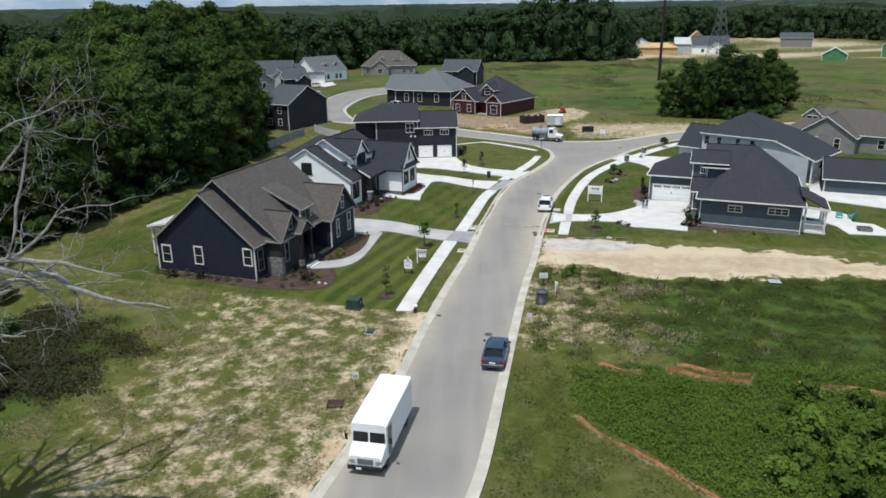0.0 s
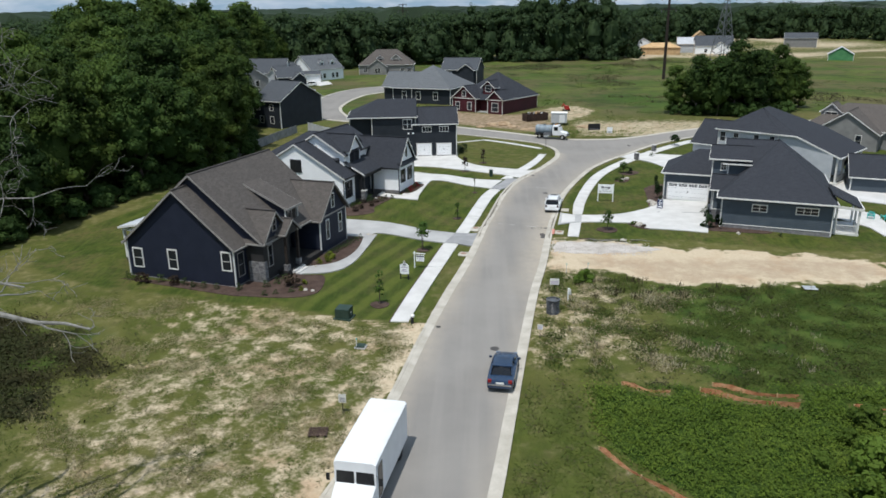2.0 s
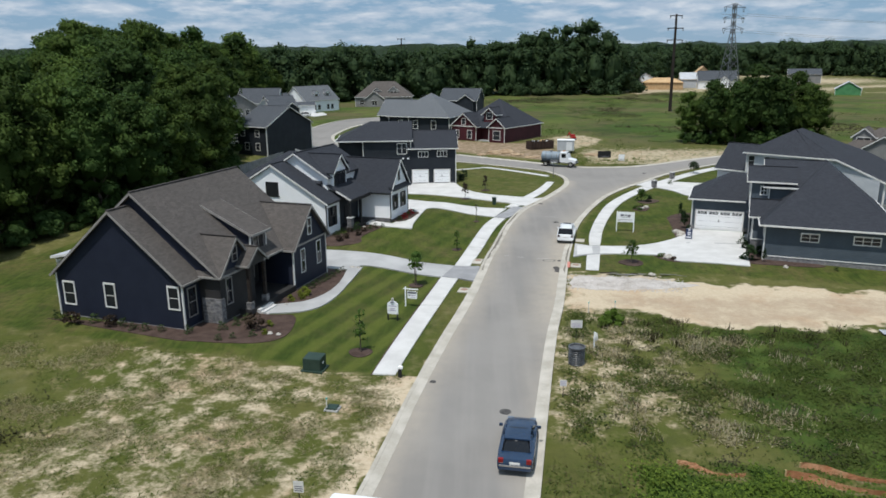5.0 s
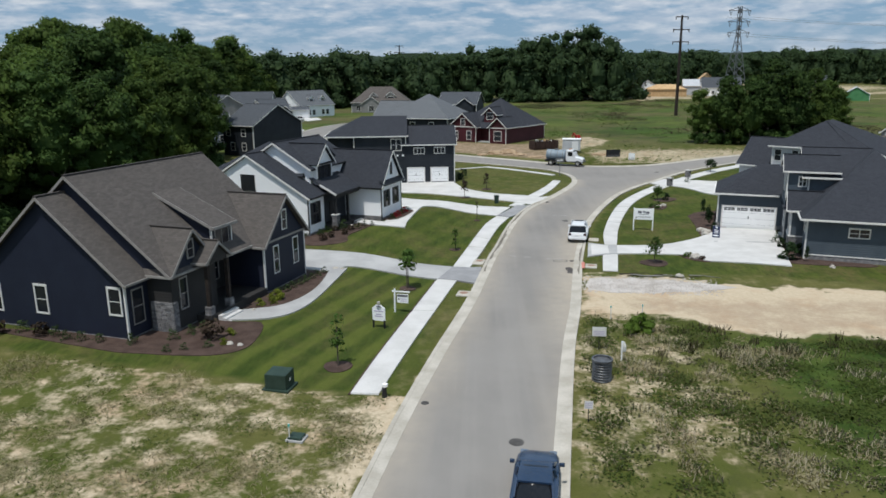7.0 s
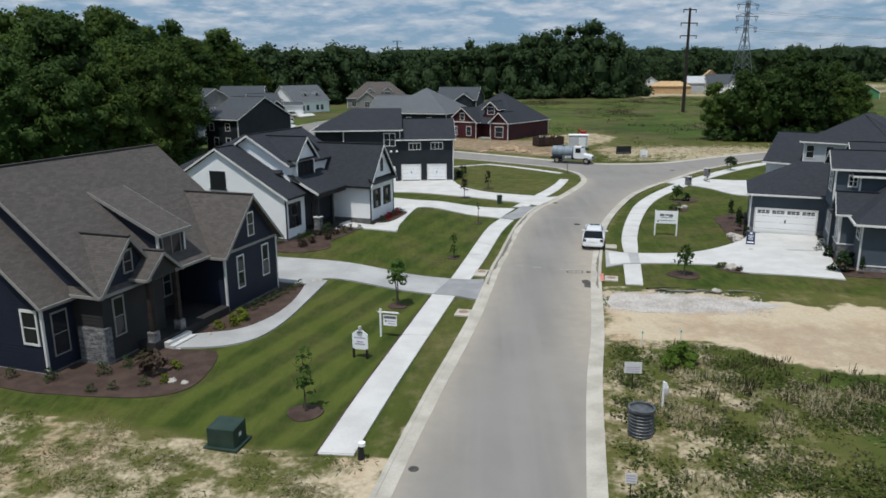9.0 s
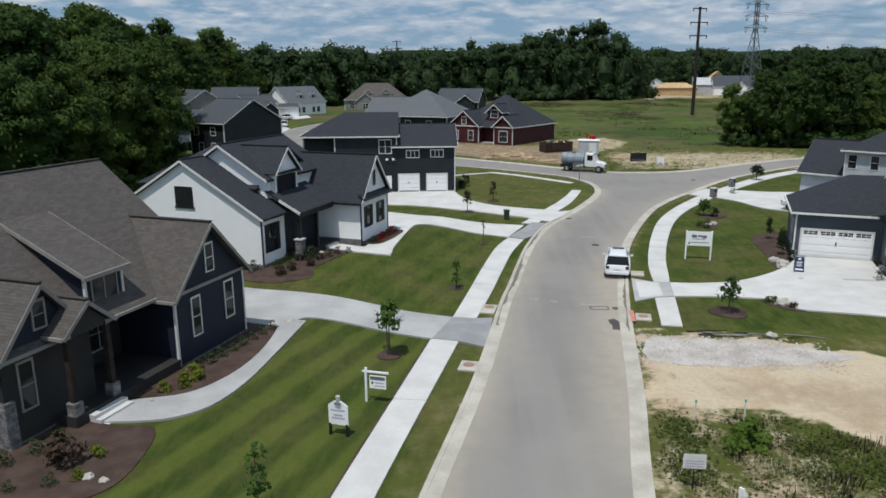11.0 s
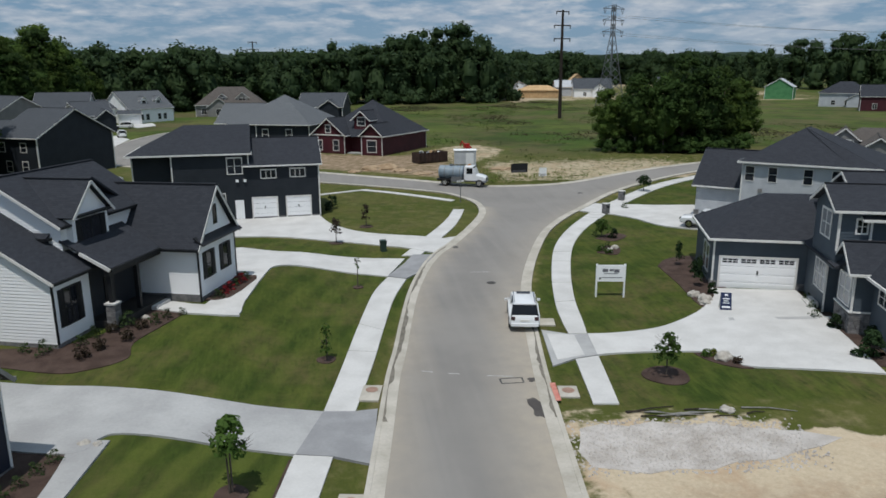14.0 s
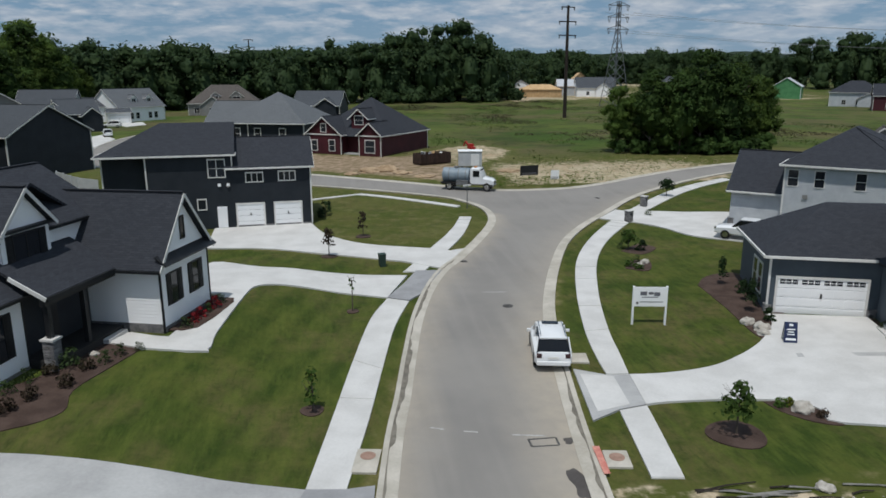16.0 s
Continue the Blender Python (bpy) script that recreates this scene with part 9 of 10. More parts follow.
def shrub(me, x, y, s, label, turn=0.0, group=""):
    ob = new("shrub", me)
    ob.matrix_world = pose(x, y, land(x, y) - 0.03, 0, 0, turn) @ Matrix.Diagonal((s, s, s, 1))
    return tagged(ob, label, "shrub", group)


def local(ox, oy, deg, u, v):
    a = radians(deg)
    return ox + u * math.cos(a) - v * math.sin(a), oy + u * math.sin(a) + v * math.cos(a)


rr = random.Random(8)
for u, v, me, s in ((-11.8, -0.9, BOX, 1), (-10.8, -1.1, BOX, 0.9), (-9.6, -1.6, PLUM, 1.6), (-8.0, -0.9, BOX, 0.9), (-6.3, -1.2, PLUM, 1.2), (-5.2, -0.9, BOX, 0.95), (-4.0, -1.2, BOX, 0.9), (-2.9, -1.1, BOX, 1), (-1.6, -0.9, BOX, 0.9), (0.6, -0.5, BOX, 0.9), (2.6, 0.9, BOX, 0.95), (3.1, 2.1, BOX, 0.9), (3.3, 3.1, BOX, 0.95), (4.9, 1.6, PLUM, 1.7), (5.6, 0.4, BOX, 0.7), (4.4, -0.4, BOX, 0.6), (3.6, -1.0, BOX, 0.6), (6.2, 1.2, LIME, 0.7), (5.6, 2.6, LIME, 0.7)):
    x, y = local(-20.24, 66.66, -16, u, v)
    shrub(me, x, y, s * rr.uniform(1.35, 1.8), "small shrub in the brown mulch bed of the navy house", rr.uniform(0, 360), "navy house shrubs")
for k in range(8):
    x, y = local(-20.24, 66.66, -16, 4.0 + 0.05 * k + rr.uniform(-0.08, 0.08), 11.3 + 0.92 * k)
    shrub(BOX, x, y, rr.uniform(1.0, 1.25), "clipped dark boxwood along the house wing", rr.uniform(0, 360), "boxwood row")
for u, v in ((4.0, 8.6), (4.6, 9.2), (4.2, 9.8), (4.9, 10.2), (4.3, 10.6)):
    x, y = local(-20.24, 66.66, -16, u, v)
    shrub(LIME, x, y, rr.uniform(1.2, 1.7), "low yellow-green plant beside the path", rr.uniform(0, 360), "lime plants")
for u, v, me, s in ((0.9, 0.6, BOX, 1), (1.0, 1.8, BOX, 1.0), (1.6, 2.6, PLUM, 1.0), (2.3, 0.4, PLUM, 1), (1.9, -0.9, PLUM, 1), (3.0, 1.6, PLUM, 1.1), (3.2, 4.4, BOX, 1.1), (3.4, 5.4, BOX, 1.0), (2.8, 3.5, PLUM, 0.9), (4.0, 6.2, BOX, 0.8), (-1.5, -0.8, BOX, 1), (-0.3, -0.8, BOX, 1.3), (2.0, 3.5, BOX, 1.5)):
    x, y = local(-15.07, 94.38, -17, u, v)
    shrub(me, x, y, s * rr.uniform(1.2, 1.5), "small shrub in the mulch bed of the white house", rr.uniform(0, 360), "white house shrubs")
for k in range(6):
    x, y = local(-15.07, 94.38, -17, 4.8, 9.6 + 0.85 * k)
    shrub(RED if k in (1, 2, 4) else BOX, x, y, rr.uniform(1.1, 1.4), "red barberry shrub beside the white house" if k in (1, 2, 4) else "dark boxwood beside the white house", rr.uniform(0, 360))
for x, y, me, s in ((28.0, 108.5, CONE, 1.1), (26.8, 102.6, CONE, 1.25), (27.6, 104.8, CONE, 0.8), (28.4, 106.4, ROUND, 0.6), (27.0, 100.9, ROUND, 0.6), (29.6, 88.0, ROUND, 1.15), (30.9, 87.6, CONE, 0.75), (31.4, 90.4, ROUND, 0.7), (30.7, 92.6, ROUND, 0.7), (30.9, 94.8, BOX, 1.2), (31.9, 96.6, BOX, 1.1), (32.6, 98.2, BOX, 1.1), (23.6, 114.6, FRESH, 1.1), (24.6, 115.6, BOX, 1.2), (24.0, 113.8, FRESH, 1.0), (26.4, 118.8, ROUND, 0.7), (24.9, 119.9, BOX, 1.2), (21.6, 90.4, LIME, 1.0), (21.2, 90.4, FRESH, 0.9), (22.3, 88.9, PLUM, 0.9), (-0.2, 137.2, CONE, 0.8), (-1.1, 135.4, ROUND, 0.7), (32.6, 131.9, BOX, 1.5), (36.8, 84.9, BOX, 1.0)):
    shrub(me, x, y, s, "dark evergreen shrub in a mulch bed" if me in (CONE, ROUND) else "low ornamental shrub in a mulch bed", rr.uniform(0, 360))

# undergrowth along the wood and in the wet corner
UNDER = [shrub_kind(20 + k, LEAF, 1.7, 2.6, 0.22) for k in range(3)]
THICK = [shrub_kind(30 + k, LEAF_BUSH, 1.2, 1.7, 0.16) for k in range(3)]
rg = np.random.default_rng(21)
y = 62.0
while y < 160:
    shrub(UNDER[int(rg.integers(3))], edge_x(y) - 2.4 + rg.normal() * 0.7, y, rg.uniform(0.7, 1.2), "leafy undergrowth at the foot of the wood", rg.uniform(0, 360), "wood undergrowth")
    y += 2.3
for k in range(17):
    shrub(UNDER[int(rg.integers(3))], 49 + 1.55 * k + rg.normal() * 0.4, 181.5 - 4.5 * math.sin(k / 21 * 2.2) + (4.0 * max(0, k - 12) / 9) + rg.normal() * 0.5, rg.uniform(0.8, 1.3), "leafy undergrowth at the foot of the clump", rg.uniform(0, 360), "clump undergrowth")
for k in range(22):
    x, y = rg.uniform(-50, -36), rg.uniform(40, 64)
    if x < -36.5 - 0.45 * max(0.0, y - 50):
        shrub(UNDER[int(rg.integers(3))], x, y, rg.uniform(0.5, 1.0), "leafy scrub bush in the rough field", rg.uniform(0, 360), "field scrub")
for x, y, s in ((24.5, 40.0, 1.2), (26.5, 38.6, 1.3), (28.4, 40.4, 1.1), (25.6, 36.6, 1.2), (23.0, 37.2, 1.0), (28.0, 36.4, 1.3), (30.4, 38.0, 1.2), (31.5, 42.0, 1.0), (26.6, 44.9, 0.9), (29.8, 43.9, 0.9), (20.8, 34.8, 1.0), (33.0, 36.0, 1.3), (24.0, 33.6, 1.1), (29.0, 33.0, 1.3), (24.6, 43.0, 0.6), (22.0, 40.6, 0.6), (35.0, 40.0, 1.2), (12.9, 70.6, 0.7), (11.9, 70.0, 0.45)):
    shrub(THICK[int(rg.integers(3))], x, y, s, "bright green bush among tall weeds", rg.uniform(0, 360), "weed bushes")


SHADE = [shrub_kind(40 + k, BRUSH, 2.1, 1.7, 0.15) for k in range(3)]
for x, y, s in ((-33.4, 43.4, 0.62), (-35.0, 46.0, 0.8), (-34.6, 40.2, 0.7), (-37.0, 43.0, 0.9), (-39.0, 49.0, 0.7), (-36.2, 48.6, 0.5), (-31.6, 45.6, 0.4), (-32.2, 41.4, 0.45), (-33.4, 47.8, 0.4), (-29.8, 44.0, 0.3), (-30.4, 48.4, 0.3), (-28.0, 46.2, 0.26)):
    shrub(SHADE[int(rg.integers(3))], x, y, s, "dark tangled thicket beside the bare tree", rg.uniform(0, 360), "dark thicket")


# bare tree beside the field
def dead_tree():
    rg = np.random.default_rng(77)
    t = thing("dead_tree", "leafless grey tree with long crooked limbs", "tree")
    bx, by = -27.0, 27.0
    z0 = land(bx, by)

    def twig(bm, p, d, L, r, depth):
        pts, rad = [p.copy()], [r]
        for k in range(5):
            d = (d + Vector(rg.normal(size=3)) * 0.27).normalized()
            p = p + d * (L / 5)
            if p.x > -10.2 or p.y > 36.5:
                break
            pts.append(p.copy())
            rad.append(max(0.009, r * (1 - 0.15 * (k + 1))))
        if len(pts) < 2:
            return
        tube(bm, pts, rad, 6 if r > 0.05 else 4)
        if depth > 0:
            for k in range(int(rg.integers(2, 4))):
                i = min(len(pts) - 1, int(rg.integers(2, 6)))
                twig(bm, pts[i], (d + Vector(rg.normal(size=3)) * 0.7).normalized(), L * rg.uniform(0.4, 0.7), rad[i] * 0.66, depth - 1)

    def limb(course, r, twigs, length=1.9):
        """A crooked limb along its course, with forking twigs."""
        p = [Vector(q) for q in course]
        pts = []
        for k in range(len(p) - 1):
            for f in (0.0, 0.34, 0.67):
                pts.append(p[k].lerp(p[k + 1], f) + Vector(rg.normal(size=3)) * 0.1 * (1 if f else 0))
        pts.append(p[-1])
        n = len(pts)
        rad = [max(0.02, r * (1 - 0.86 * k / (n - 1))) for k in range(n)]
        bm = bmesh.new()
        tube(bm, pts, rad, 7)
        for k in range(twigs):
            i = int(rg.integers(n // 3, n))
            d = (pts[i] - pts[max(0, i - 2)]).normalized()
            twig(bm, pts[i], (d + Vector(rg.normal(size=3)) * 0.65).normalized(), length * rg.uniform(0.6, 1.4), max(0.018, rad[i] * 0.5), 2)
        part("limb", bm, DEADWOOD, t)

    bm = bmesh.new()
    tube(bm, [Vector((bx, by, z0 - 0.5)), Vector((bx + 0.3, by, z0 + 5)), Vector((bx + 0.2, by + 0.3, z0 + 11)), Vector((bx + 0.6, by + 0.6, z0 + 16)), Vector((bx + 0.9, by + 1.0, z0 + 21))], [0.62, 0.52, 0.44, 0.3, 0.12], 9)
    part("trunk", bm, DEADWOOD, t)
    fork = Vector((bx + 0.3, by + 0.3, z0 + 12.0))
    # long low limbs over the field
    limb((fork + Vector((0, 0, 1.6)), (-18.2, 26.5, 15.9), (-15.7, 26.5, 15.6), (-13.6, 26.2, 14.7), (-10.5, 26.0, 14.3)), 0.26, 7)
    limb((fork + Vector((0.1, 0, 2.2)), (-18.1, 26.5, 16.3), (-15.0, 26.0, 16.4), (-12.5, 26.0, 15.8)), 0.2, 8)
    limb((fork, (-18.8, 27.0, 15.0), (-17.4, 27.0, 15.1), (-16.0, 27.0, 14.7)), 0.16, 5)
    # limbs that climb behind them
    limb((fork + Vector((0, 0, 1)), (-20.3, 30.0, 15.2), (-20.2, 32.0, 18.5), (-19.4, 33.0, 21.9), (-17.5, 33.0, 23.6)), 0.12, 11)
    limb((fork, (-20.1, 29.0, 14.9), (-19.5, 31.0, 15.7), (-18.9, 33.0, 16.8), (-15.6, 34.0, 17.3)), 0.13, 10)
    limb((fork + Vector((0.2, 0.1, 3)), (-20.5, 31.0, 19.4), (-20.1, 33.0, 21.0), (-17.1, 34.0, 20.4)), 0.09, 10)
    limb((fork + Vector((0.3, 0.2, 4)), (-20.7, 32.0, 21.2), (-18.6, 33.0, 22.1), (-16.7, 33.0, 23.2)), 0.085, 9)
    # boughs off to the far side and the crown
    for dx, dy, dz, L in ((0.75, 0.8, 0.15, 8.5), (0.5, 0.9, 0.4, 8.0), (0.2, 1.0, 0.5, 7.5), (-0.8, 0.5, 0.5, 7.0), (-0.5, -0.6, 0.7, 6.0), (0.9, 0.4, 0.0, 7.0), (-0.3, 0.9, 0.7, 7.0)):
        d = Vector((dx, dy, dz)).normalized()
        p = fork + Vector((0, 0, rg.uniform(-2.0, 2.5)))
        limb((p, p + d * L * 0.4 + Vector((0, 0, 0.5)), p + d * L * 0.75 + Vector((0, 0, 0.2)), p + d * L), 0.3, 11, 2.2)
    return t


dead_tree()


# weeds of the rough ground, as low leafy tufts
def tufts(name, label, spots, hmin, hmax, leaf, mat, seed, per=7, spread=0.22, slim=0.4, lean=0.5):
    rg = np.random.default_rng(seed)
    xy = np.array(spots)
    n = len(xy) * per
    base = np.repeat(np.array([(x, y, land(x, y)) for x, y in xy]), per, axis=0)
    hh = np.repeat(rg.uniform(hmin, hmax, len(xy)), per)
    p = base + np.stack([rg.normal(size=n) * spread, rg.normal(size=n) * spread, hh * rg.uniform(0.1, 1.0, n)], axis=1)
    nn = rg.normal(size=(n, 3)) * lean + np.array([0, 0, 1.0])
    nn /= np.linalg.norm(nn, axis=1)[:, None]
    t = np.cross(nn, rg.normal(size=(n, 3)))
    t /= np.linalg.norm(t, axis=1)[:, None] + 1e-9
    b = np.cross(nn, t)
    s = (leaf * rg.uniform(0.5, 1.5, n))[:, None]
    q = np.stack([p - t * s, p - b * s * slim, p + t * s, p + b * s * slim], axis=1).reshape(-1, 3)
    soft = rg.normal(size=(n, 3)) * 0.28 + np.array([0, 0, 1.0])
    ns = np.repeat(soft / np.linalg.norm(soft, axis=1)[:, None], 4, axis=0)
    return tagged(new(name, mesh_from(name, q, mat, ns)), label, "weeds", "", "stuff")


def scatter(n, x0, x1, y0, y1, keep, seed):
    rg = np.random.default_rng(seed)
    out = []
    while len(out) < n:
        x, y = rg.uniform(x0, x1), rg.uniform(y0, y1)
        if keep(x, y, rg.uniform()):
            out.append((x, y))
    return out


def right_field(x, y, k):
    if x < float(np.interp(y, RY, RX)) + 0.7 or inside(x, y, DIRT_R) or y > 84:
        return False
    if y < 49.5 and x > 9.7 and (y > 42 or x > 9.7 + (42 - y) * 0.78):
        return False
    thick = noise.noise(Vector((x * 0.35, y * 0.35, 3)))
    if y < 52 and x < 10.2:
        return k < 0.15
    return thick > -0.45 + 0.55 * (x < 17) * k and (x > 16 or k < 0.8)


def lush_corner(x, y, k):
    return 24 < y < 49.5 and x > 9.8 and (y > 42 or x > 9.8 + (42 - y) * 0.78)


def left_field(x, y, k):
    if x > float(np.interp(y, LY, LX)) - 0.4 or inside(x, y, LAWN_A):
        return False
    return noise.noise(Vector((x * 0.45, y * 0.45, 9))) > -0.05 + 0.3 * k


def dry_field(x, y, k):
    if x > float(np.interp(y, LY, LX)) - 0.4 or inside(x, y, LAWN_A):
        return False
    return noise.noise(Vector((x * 0.3, y * 0.3, 19))) + 0.5 * noise.noise(Vector((x * 0.9, y * 0.9, 2))) > 0.05 + 0.3 * k


def near_fence(x, y):
    return min(near_line(x, y, q) for q in FENCES) < 0.8


SPOTS = scatter(9500, 9, 44, 26, 50, lush_corner, 5)
def stalks(name, label, spots, hmin, hmax, wide, mat, seed, per=8, spread=0.25, lean=0.25):
    """Upright blades and stems in loose bunches."""
    rg = np.random.default_rng(seed)
    n = len(spots) * per
    base = np.repeat(np.array([(x, y, land(x, y) - 0.03) for x, y in spots]), per, axis=0)
    base[:, :2] += rg.normal(size=(n, 2)) * spread
    hh = np.repeat(rg.uniform(hmin, hmax, len(spots)), per) * rg.uniform(0.5, 1.1, n)
    tip = base + np.stack([rg.normal(size=n) * lean * hh, rg.normal(size=n) * lean * hh, hh], axis=1)
    a = rg.uniform(0, 6.28, n)
    w = np.stack([np.cos(a), np.sin(a), np.zeros(n)], axis=1) * (wide * rg.uniform(0.5, 1.4, n))[:, None]
    q = np.stack([base - w, base + w, tip + w * 0.4, tip - w * 0.4], axis=1).reshape(-1, 3)
    low = rg.normal(size=(n, 3)) * 0.3 + np.array([0, 0, 0.9])
    top = rg.normal(size=(n, 3)) * 0.3 + np.array([0, 0, 1.0])
    ns = np.stack([low, low, top, top], axis=1).reshape(-1, 3)
    ns /= np.linalg.norm(ns, axis=1)[:, None]
    return tagged(new(name, mesh_from(name, q, mat, ns)), label, "weeds", "", "stuff")


def weed_drift(x, y, k):
    w = noise.noise(Vector((x * 0.28, y * 0.4, 13))) + 0.6 * noise.noise(Vector((x * 0.8, y * 1.0, 4)))
    return right_field(x, y, 0.3) and w > -0.05 + 0.35 * k - 0.25 * step(18, 26, x)


def straw_drift(x, y, k):
    w = noise.noise(Vector((x * 0.4, y * 0.25, 33))) + 0.5 * noise.noise(Vector((x * 1.1, y * 0.7, 6)))
    return right_field(x, y, 0.3) and w > 0.0 + 0.3 * k + 0.3 * step(20, 30, x)


def sand_edge(x, y, k):
    d = near_value(x, y, DIRT_R, 9.0)
    return x > 11.5 and (d < 0.26 if d else y > 66) and y < 73 and noise.noise(Vector((x * 0.7, y * 0.7, 15))) > -0.05 + 0.3 * k


tufts("field_weeds", "low green weeds in drifts over the rough lot", scatter(6500, 6, 50, 48, 76, weed_drift, 1), 0.0, 0.16, 0.075, WEED, 2, 9, 0.3, 0.5, 0.4)
tufts("verdant_weeds", "deeper green weed clumps over the rough lot", scatter(900, 8, 48, 50, 74, weed_drift, 81), 0.08, 0.42, 0.09, WEED, 82, 14, 0.34, 0.5, 0.45)
stalks("dead_stalks", "pale dead weed stalks standing in the rough lot", scatter(420, 8, 30, 52, 72, straw_drift, 83), 0.15, 0.5, 0.022, STALK, 84, 7, 0.24, 0.25)
stalks("edge_stalks", "tall brown weeds along the edge of the sand", scatter(45, 11, 30, 64, 73, sand_edge, 85), 0.3, 0.7, 0.028, SEDGE, 86, 14, 0.2, 0.2)
def dark_patch(x, y, k):
    return right_field(x, y, 0.2) and noise.noise(Vector((x * 0.5, y * 0.5, 21))) > -0.05 + 0.35 * k


tufts("dark_weeds", "darker weed clumps in the rough lot", scatter(520, 8, 50, 49, 75, dark_patch, 23), 0.02, 0.26, 0.08, WEED_DARK, 24, 9, 0.28, 0.5, 0.45)
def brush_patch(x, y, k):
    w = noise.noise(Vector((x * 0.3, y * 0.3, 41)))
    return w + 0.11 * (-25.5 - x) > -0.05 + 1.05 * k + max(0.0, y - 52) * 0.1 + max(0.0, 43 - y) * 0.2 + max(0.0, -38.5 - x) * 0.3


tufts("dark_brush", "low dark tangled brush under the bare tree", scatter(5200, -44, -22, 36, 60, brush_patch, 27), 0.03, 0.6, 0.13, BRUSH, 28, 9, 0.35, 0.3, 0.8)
tufts("russet_weeds", "russet seeding weeds round the dark brush", scatter(1500, -40, -21, 40, 60, brush_patch, 127), 0.02, 0.25, 0.1, SEDGE, 128, 8, 0.4, 0.4, 0.6)
tufts("brown_weeds", "brown seeding weeds over the rough lot", scatter(1000, 8, 46, 49, 76, dark_patch, 41), 0.0, 0.2, 0.07, SEDGE, 42, 8, 0.3, 0.5, 0.45)
tufts("dry_weeds", "pale dry weed litter over the rough lot", scatter(950, 8, 22, 52, 74, straw_drift, 3), 0.0, 0.1, 0.12, STRAW, 4, 7, 0.3, 0.3, 0.5)
tufts("tall_weeds", "waist-high green weeds in the wet corner", [p for p in SPOTS if not near_fence(*p)][::2], 0.1, 0.5, 0.10, LEAF_BUSH, 6, 10, 0.3, 0.5, 0.5)
tufts("tall_grass", "tall bright green grass and weeds in the wet corner", [p for p in SPOTS if not near_fence(*p)][1::2], 0.15, 0.8, 0.085, LEAF_LUSH, 87, 12, 0.26, 0.4, 0.5)
tufts("low_weeds", "ankle-high green weeds round the silt fences", [p for p in SPOTS if near_fence(*p)], 0.02, 0.14, 0.08, LEAF_BUSH, 11, 5, 0.26, 0.5, 0.4)
tufts("field_grass", "tufts of rough green grass in the patchy field", scatter(5500, -40, 0, 28, 66, left_field, 7), 0.0, 0.07, 0.12, WEED, 8, 4, 0.26, 0.14, 0.6)
tufts("straw_grass", "tufts of dry straw grass in the patchy field", scatter(6500, -34, 0, 30, 64, dry_field, 9), 0.0, 0.06, 0.12, STRAW, 10, 5, 0.26, 0.14, 0.6)


def corner_lot(x, y, k):
    return y > float(np.interp(x, [18, 20.3, 25.6, 29.6, 34.2, 39.7, 45.5, 52, 62], [152, 149.5, 149.2, 150, 152.4, 156, 160, 163.4, 167.6])) and k < 0.8


tufts("verge_weeds", "low weeds and brush along the corner lot", scatter(260, 18, 62, 149, 178, corner_lot, 13), 0.0, 0.25, 0.12, LEAF_LUSH, 14, 9, 0.7, 0.5, 0.4)
tufts("corner_weeds", "knee-high green weeds beside the corner signs", scatter(120, 20, 36, 149.5, 157, corner_lot, 113), 0.15, 0.7, 0.11, LEAF_LUSH, 114, 16, 0.3, 0.4, 0.5)
tufts("verge_straw", "dry brush along the corner lot", scatter(140, 18, 62, 149, 172, corner_lot, 15), 0.1, 0.5, 0.16, STRAW, 16)



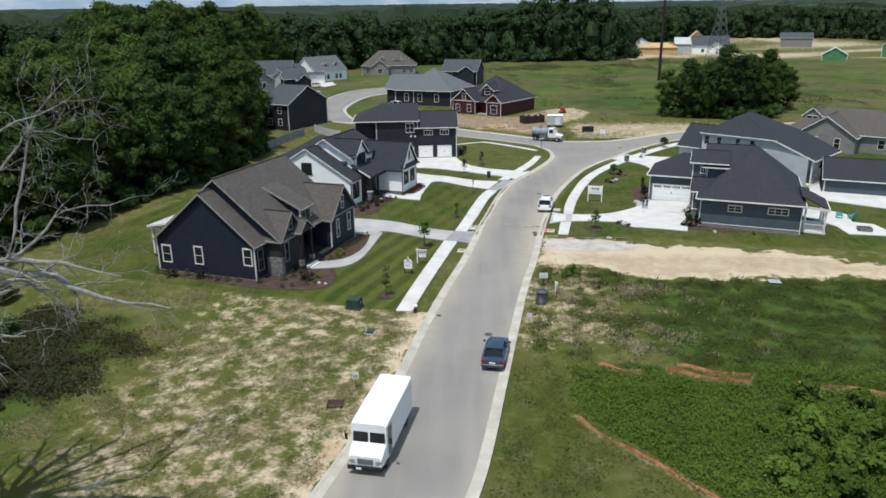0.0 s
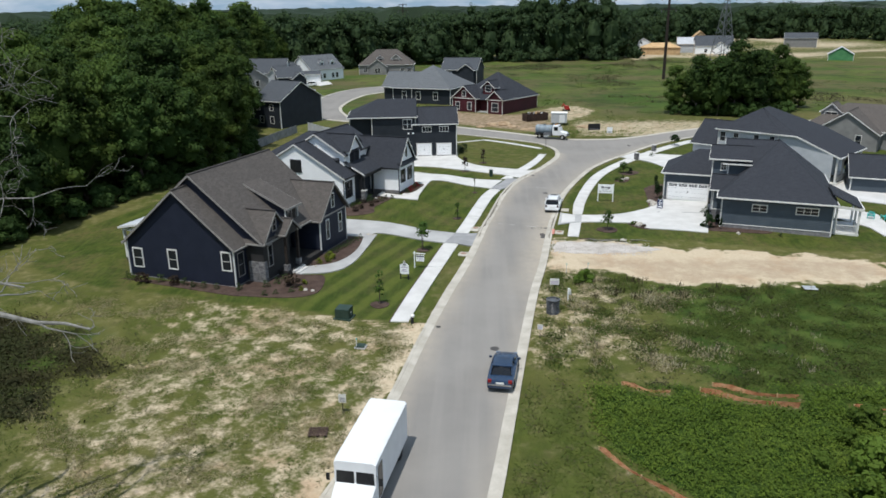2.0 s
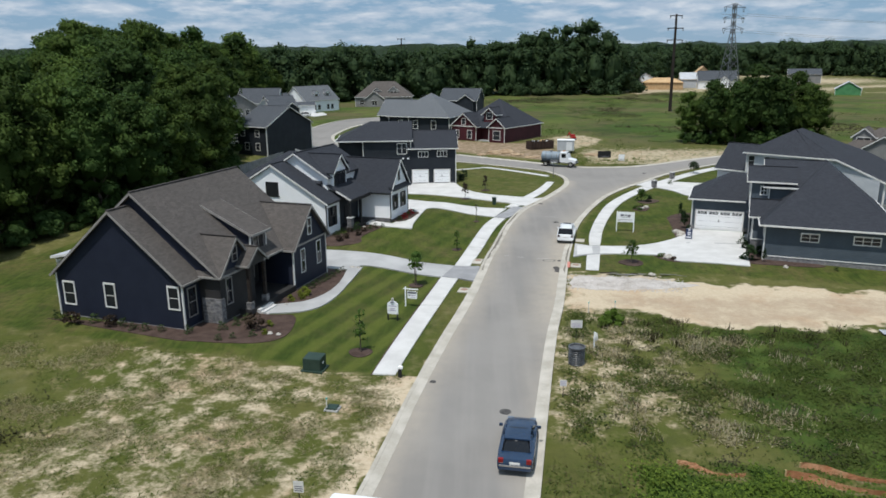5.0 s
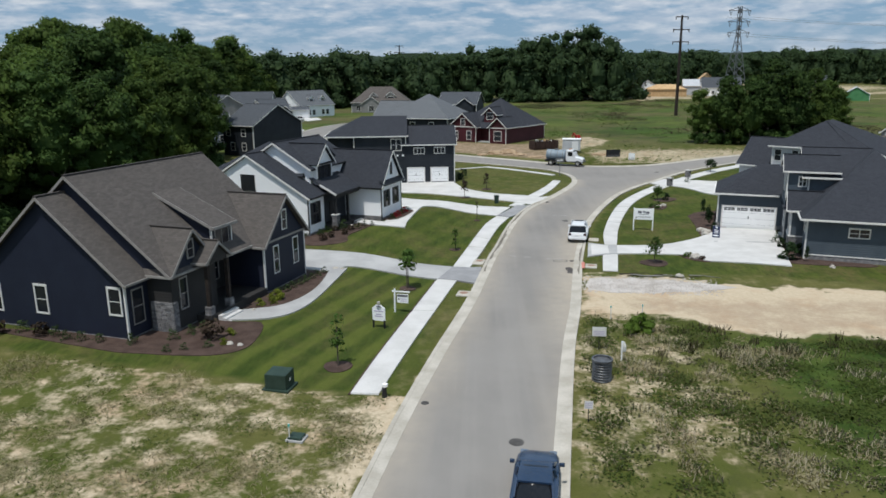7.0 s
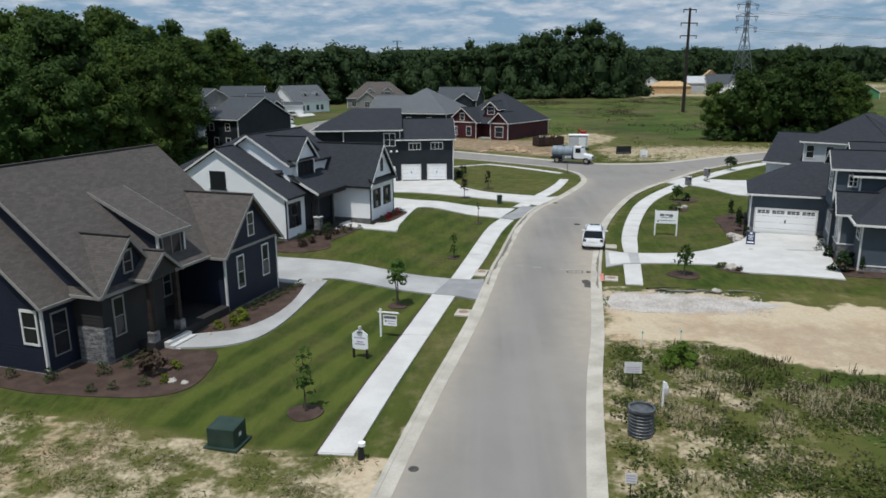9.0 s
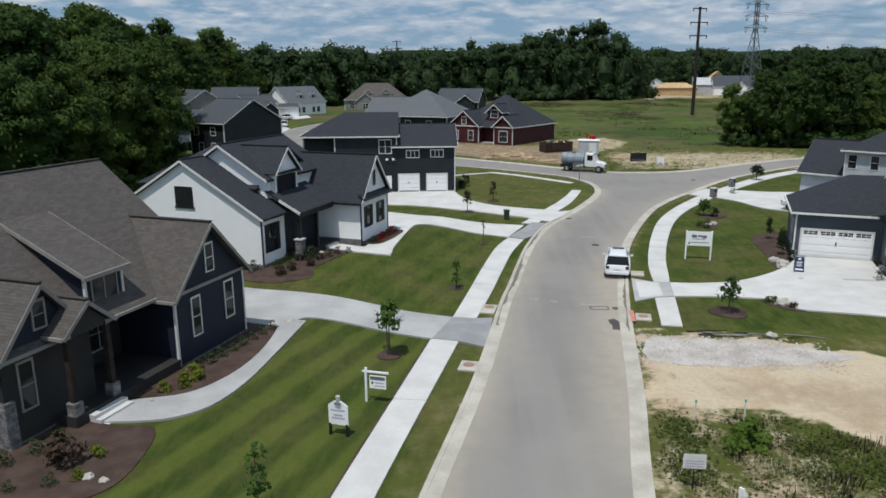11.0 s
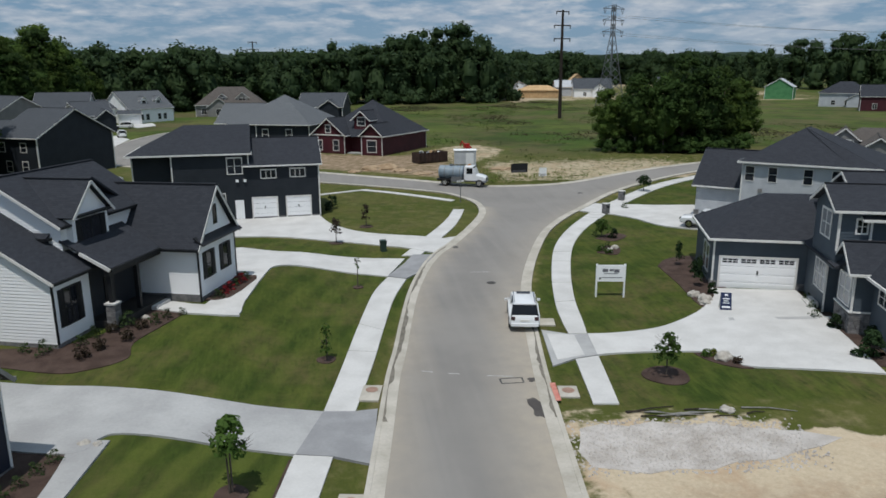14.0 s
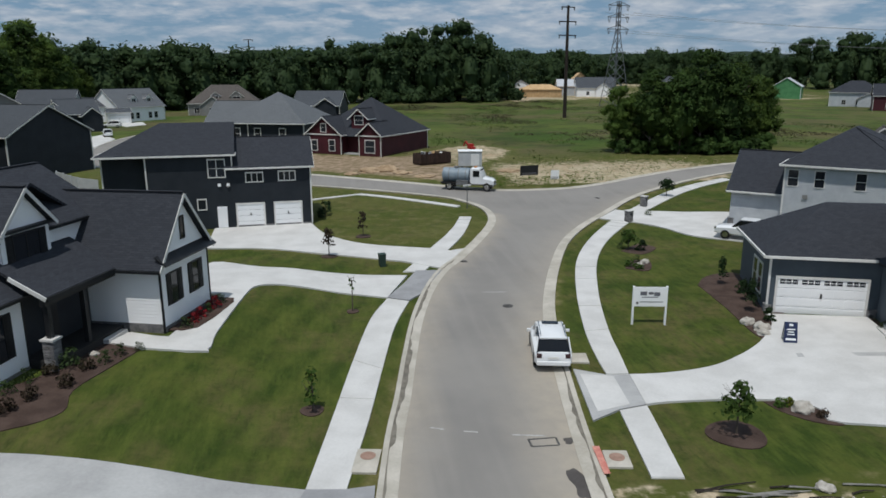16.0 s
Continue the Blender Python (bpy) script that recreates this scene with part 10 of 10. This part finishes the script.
def gravel_stones():
    """Loose crushed stones over and round the gravel pad."""
    rg = np.random.default_rng(31)
    verts, faces = [], []
    while len(verts) < 2600 * 5:
        u, v = rg.normal() * 0.55, rg.normal() * 0.55
        x, y = 15.4 + 5.6 * u + 0.2 * v, 81.2 - 0.55 * u + 2.3 * v
        if abs(u) > 1.05 or abs(v) > 1.05:
            continue
        s, a, z = rg.uniform(0.03, 0.1), rg.uniform(0, 6.28), land(x, y)
        i = len(verts)
        for k in range(4):
            q = a + k * 1.57 + rg.uniform(-0.4, 0.4)
            verts.append((x + s * math.cos(q), y + s * math.sin(q), z - 0.01))
        verts.append((x + rg.normal() * 0.01, y + rg.normal() * 0.01, z + s * 0.8))
        faces += [(i + k, i + (k + 1) % 4, i + 4) for k in range(4)]
    me = bpy.data.meshes.new("gravel_stones")
    me.from_pydata(verts, [], faces)
    me.materials.append(GRAVEL)
    tagged(new("gravel_stones", me), "loose pale crushed stones over sandy soil", "gravel", "", "stuff")


gravel_stones()


def open_meadow(x, y, k):
    if y < 172 + 0.12 * max(0, x - 18) or inside(x, y, DIRT_RED) or (46 < x < 88 and y < 206):
        return False
    if y > float(np.interp(x, [-40, 0, 72, 110], [360, 385, 392, 470])) or x < -40 + 0.25 * (y - 180):
        return False
    return noise.noise(Vector((x * 0.06, y * 0.025, 31))) + 0.4 * noise.noise(Vector((x * 0.2, y * 0.1, 7))) > 0.05 + 0.25 * k


def dry_drift(x, y, k):
    return open_meadow(x, y, -3.0) and noise.noise(Vector((x * 0.05, y * 0.03, 51))) + 0.3 * noise.noise(Vector((x * 0.2, y * 0.1, 9))) > 0.18 + 0.25 * k


tufts("meadow_weeds", "dark green weed drifts across the open meadow", scatter(1900, -20, 130, 172, 400, open_meadow, 61), 0.05, 0.4, 0.22, WEED_DARK, 62, 7, 0.8, 0.3, 0.9)
tufts("meadow_straw", "tan seeding grass drifts across the open meadow", scatter(2200, -20, 130, 172, 400, dry_drift, 63), 0.1, 0.5, 0.26, SEDGE, 64, 7, 0.8, 0.3, 0.9)


def fence_verge(x, y, k):
    return float(np.interp(y, RY, RX)) + 0.5 < x < 9.8 + 0.78 * max(0.0, 42 - y) - 0.6 and noise.noise(Vector((x * 0.5, y * 0.3, 71))) > -0.3 + 0.5 * k


tufts("verge_grass", "rough green grass between kerb and silt fence", scatter(2400, -2, 20, 24, 52, fence_verge, 71), 0.0, 0.06, 0.12, WEED, 72, 5, 0.26, 0.14, 0.7)
tufts("verge_sedge", "brown dry grass between kerb and silt fence", scatter(500, -2, 12, 24, 52, fence_verge, 73), 0.0, 0.09, 0.12, SEDGE, 74, 5, 0.26, 0.14, 0.7)
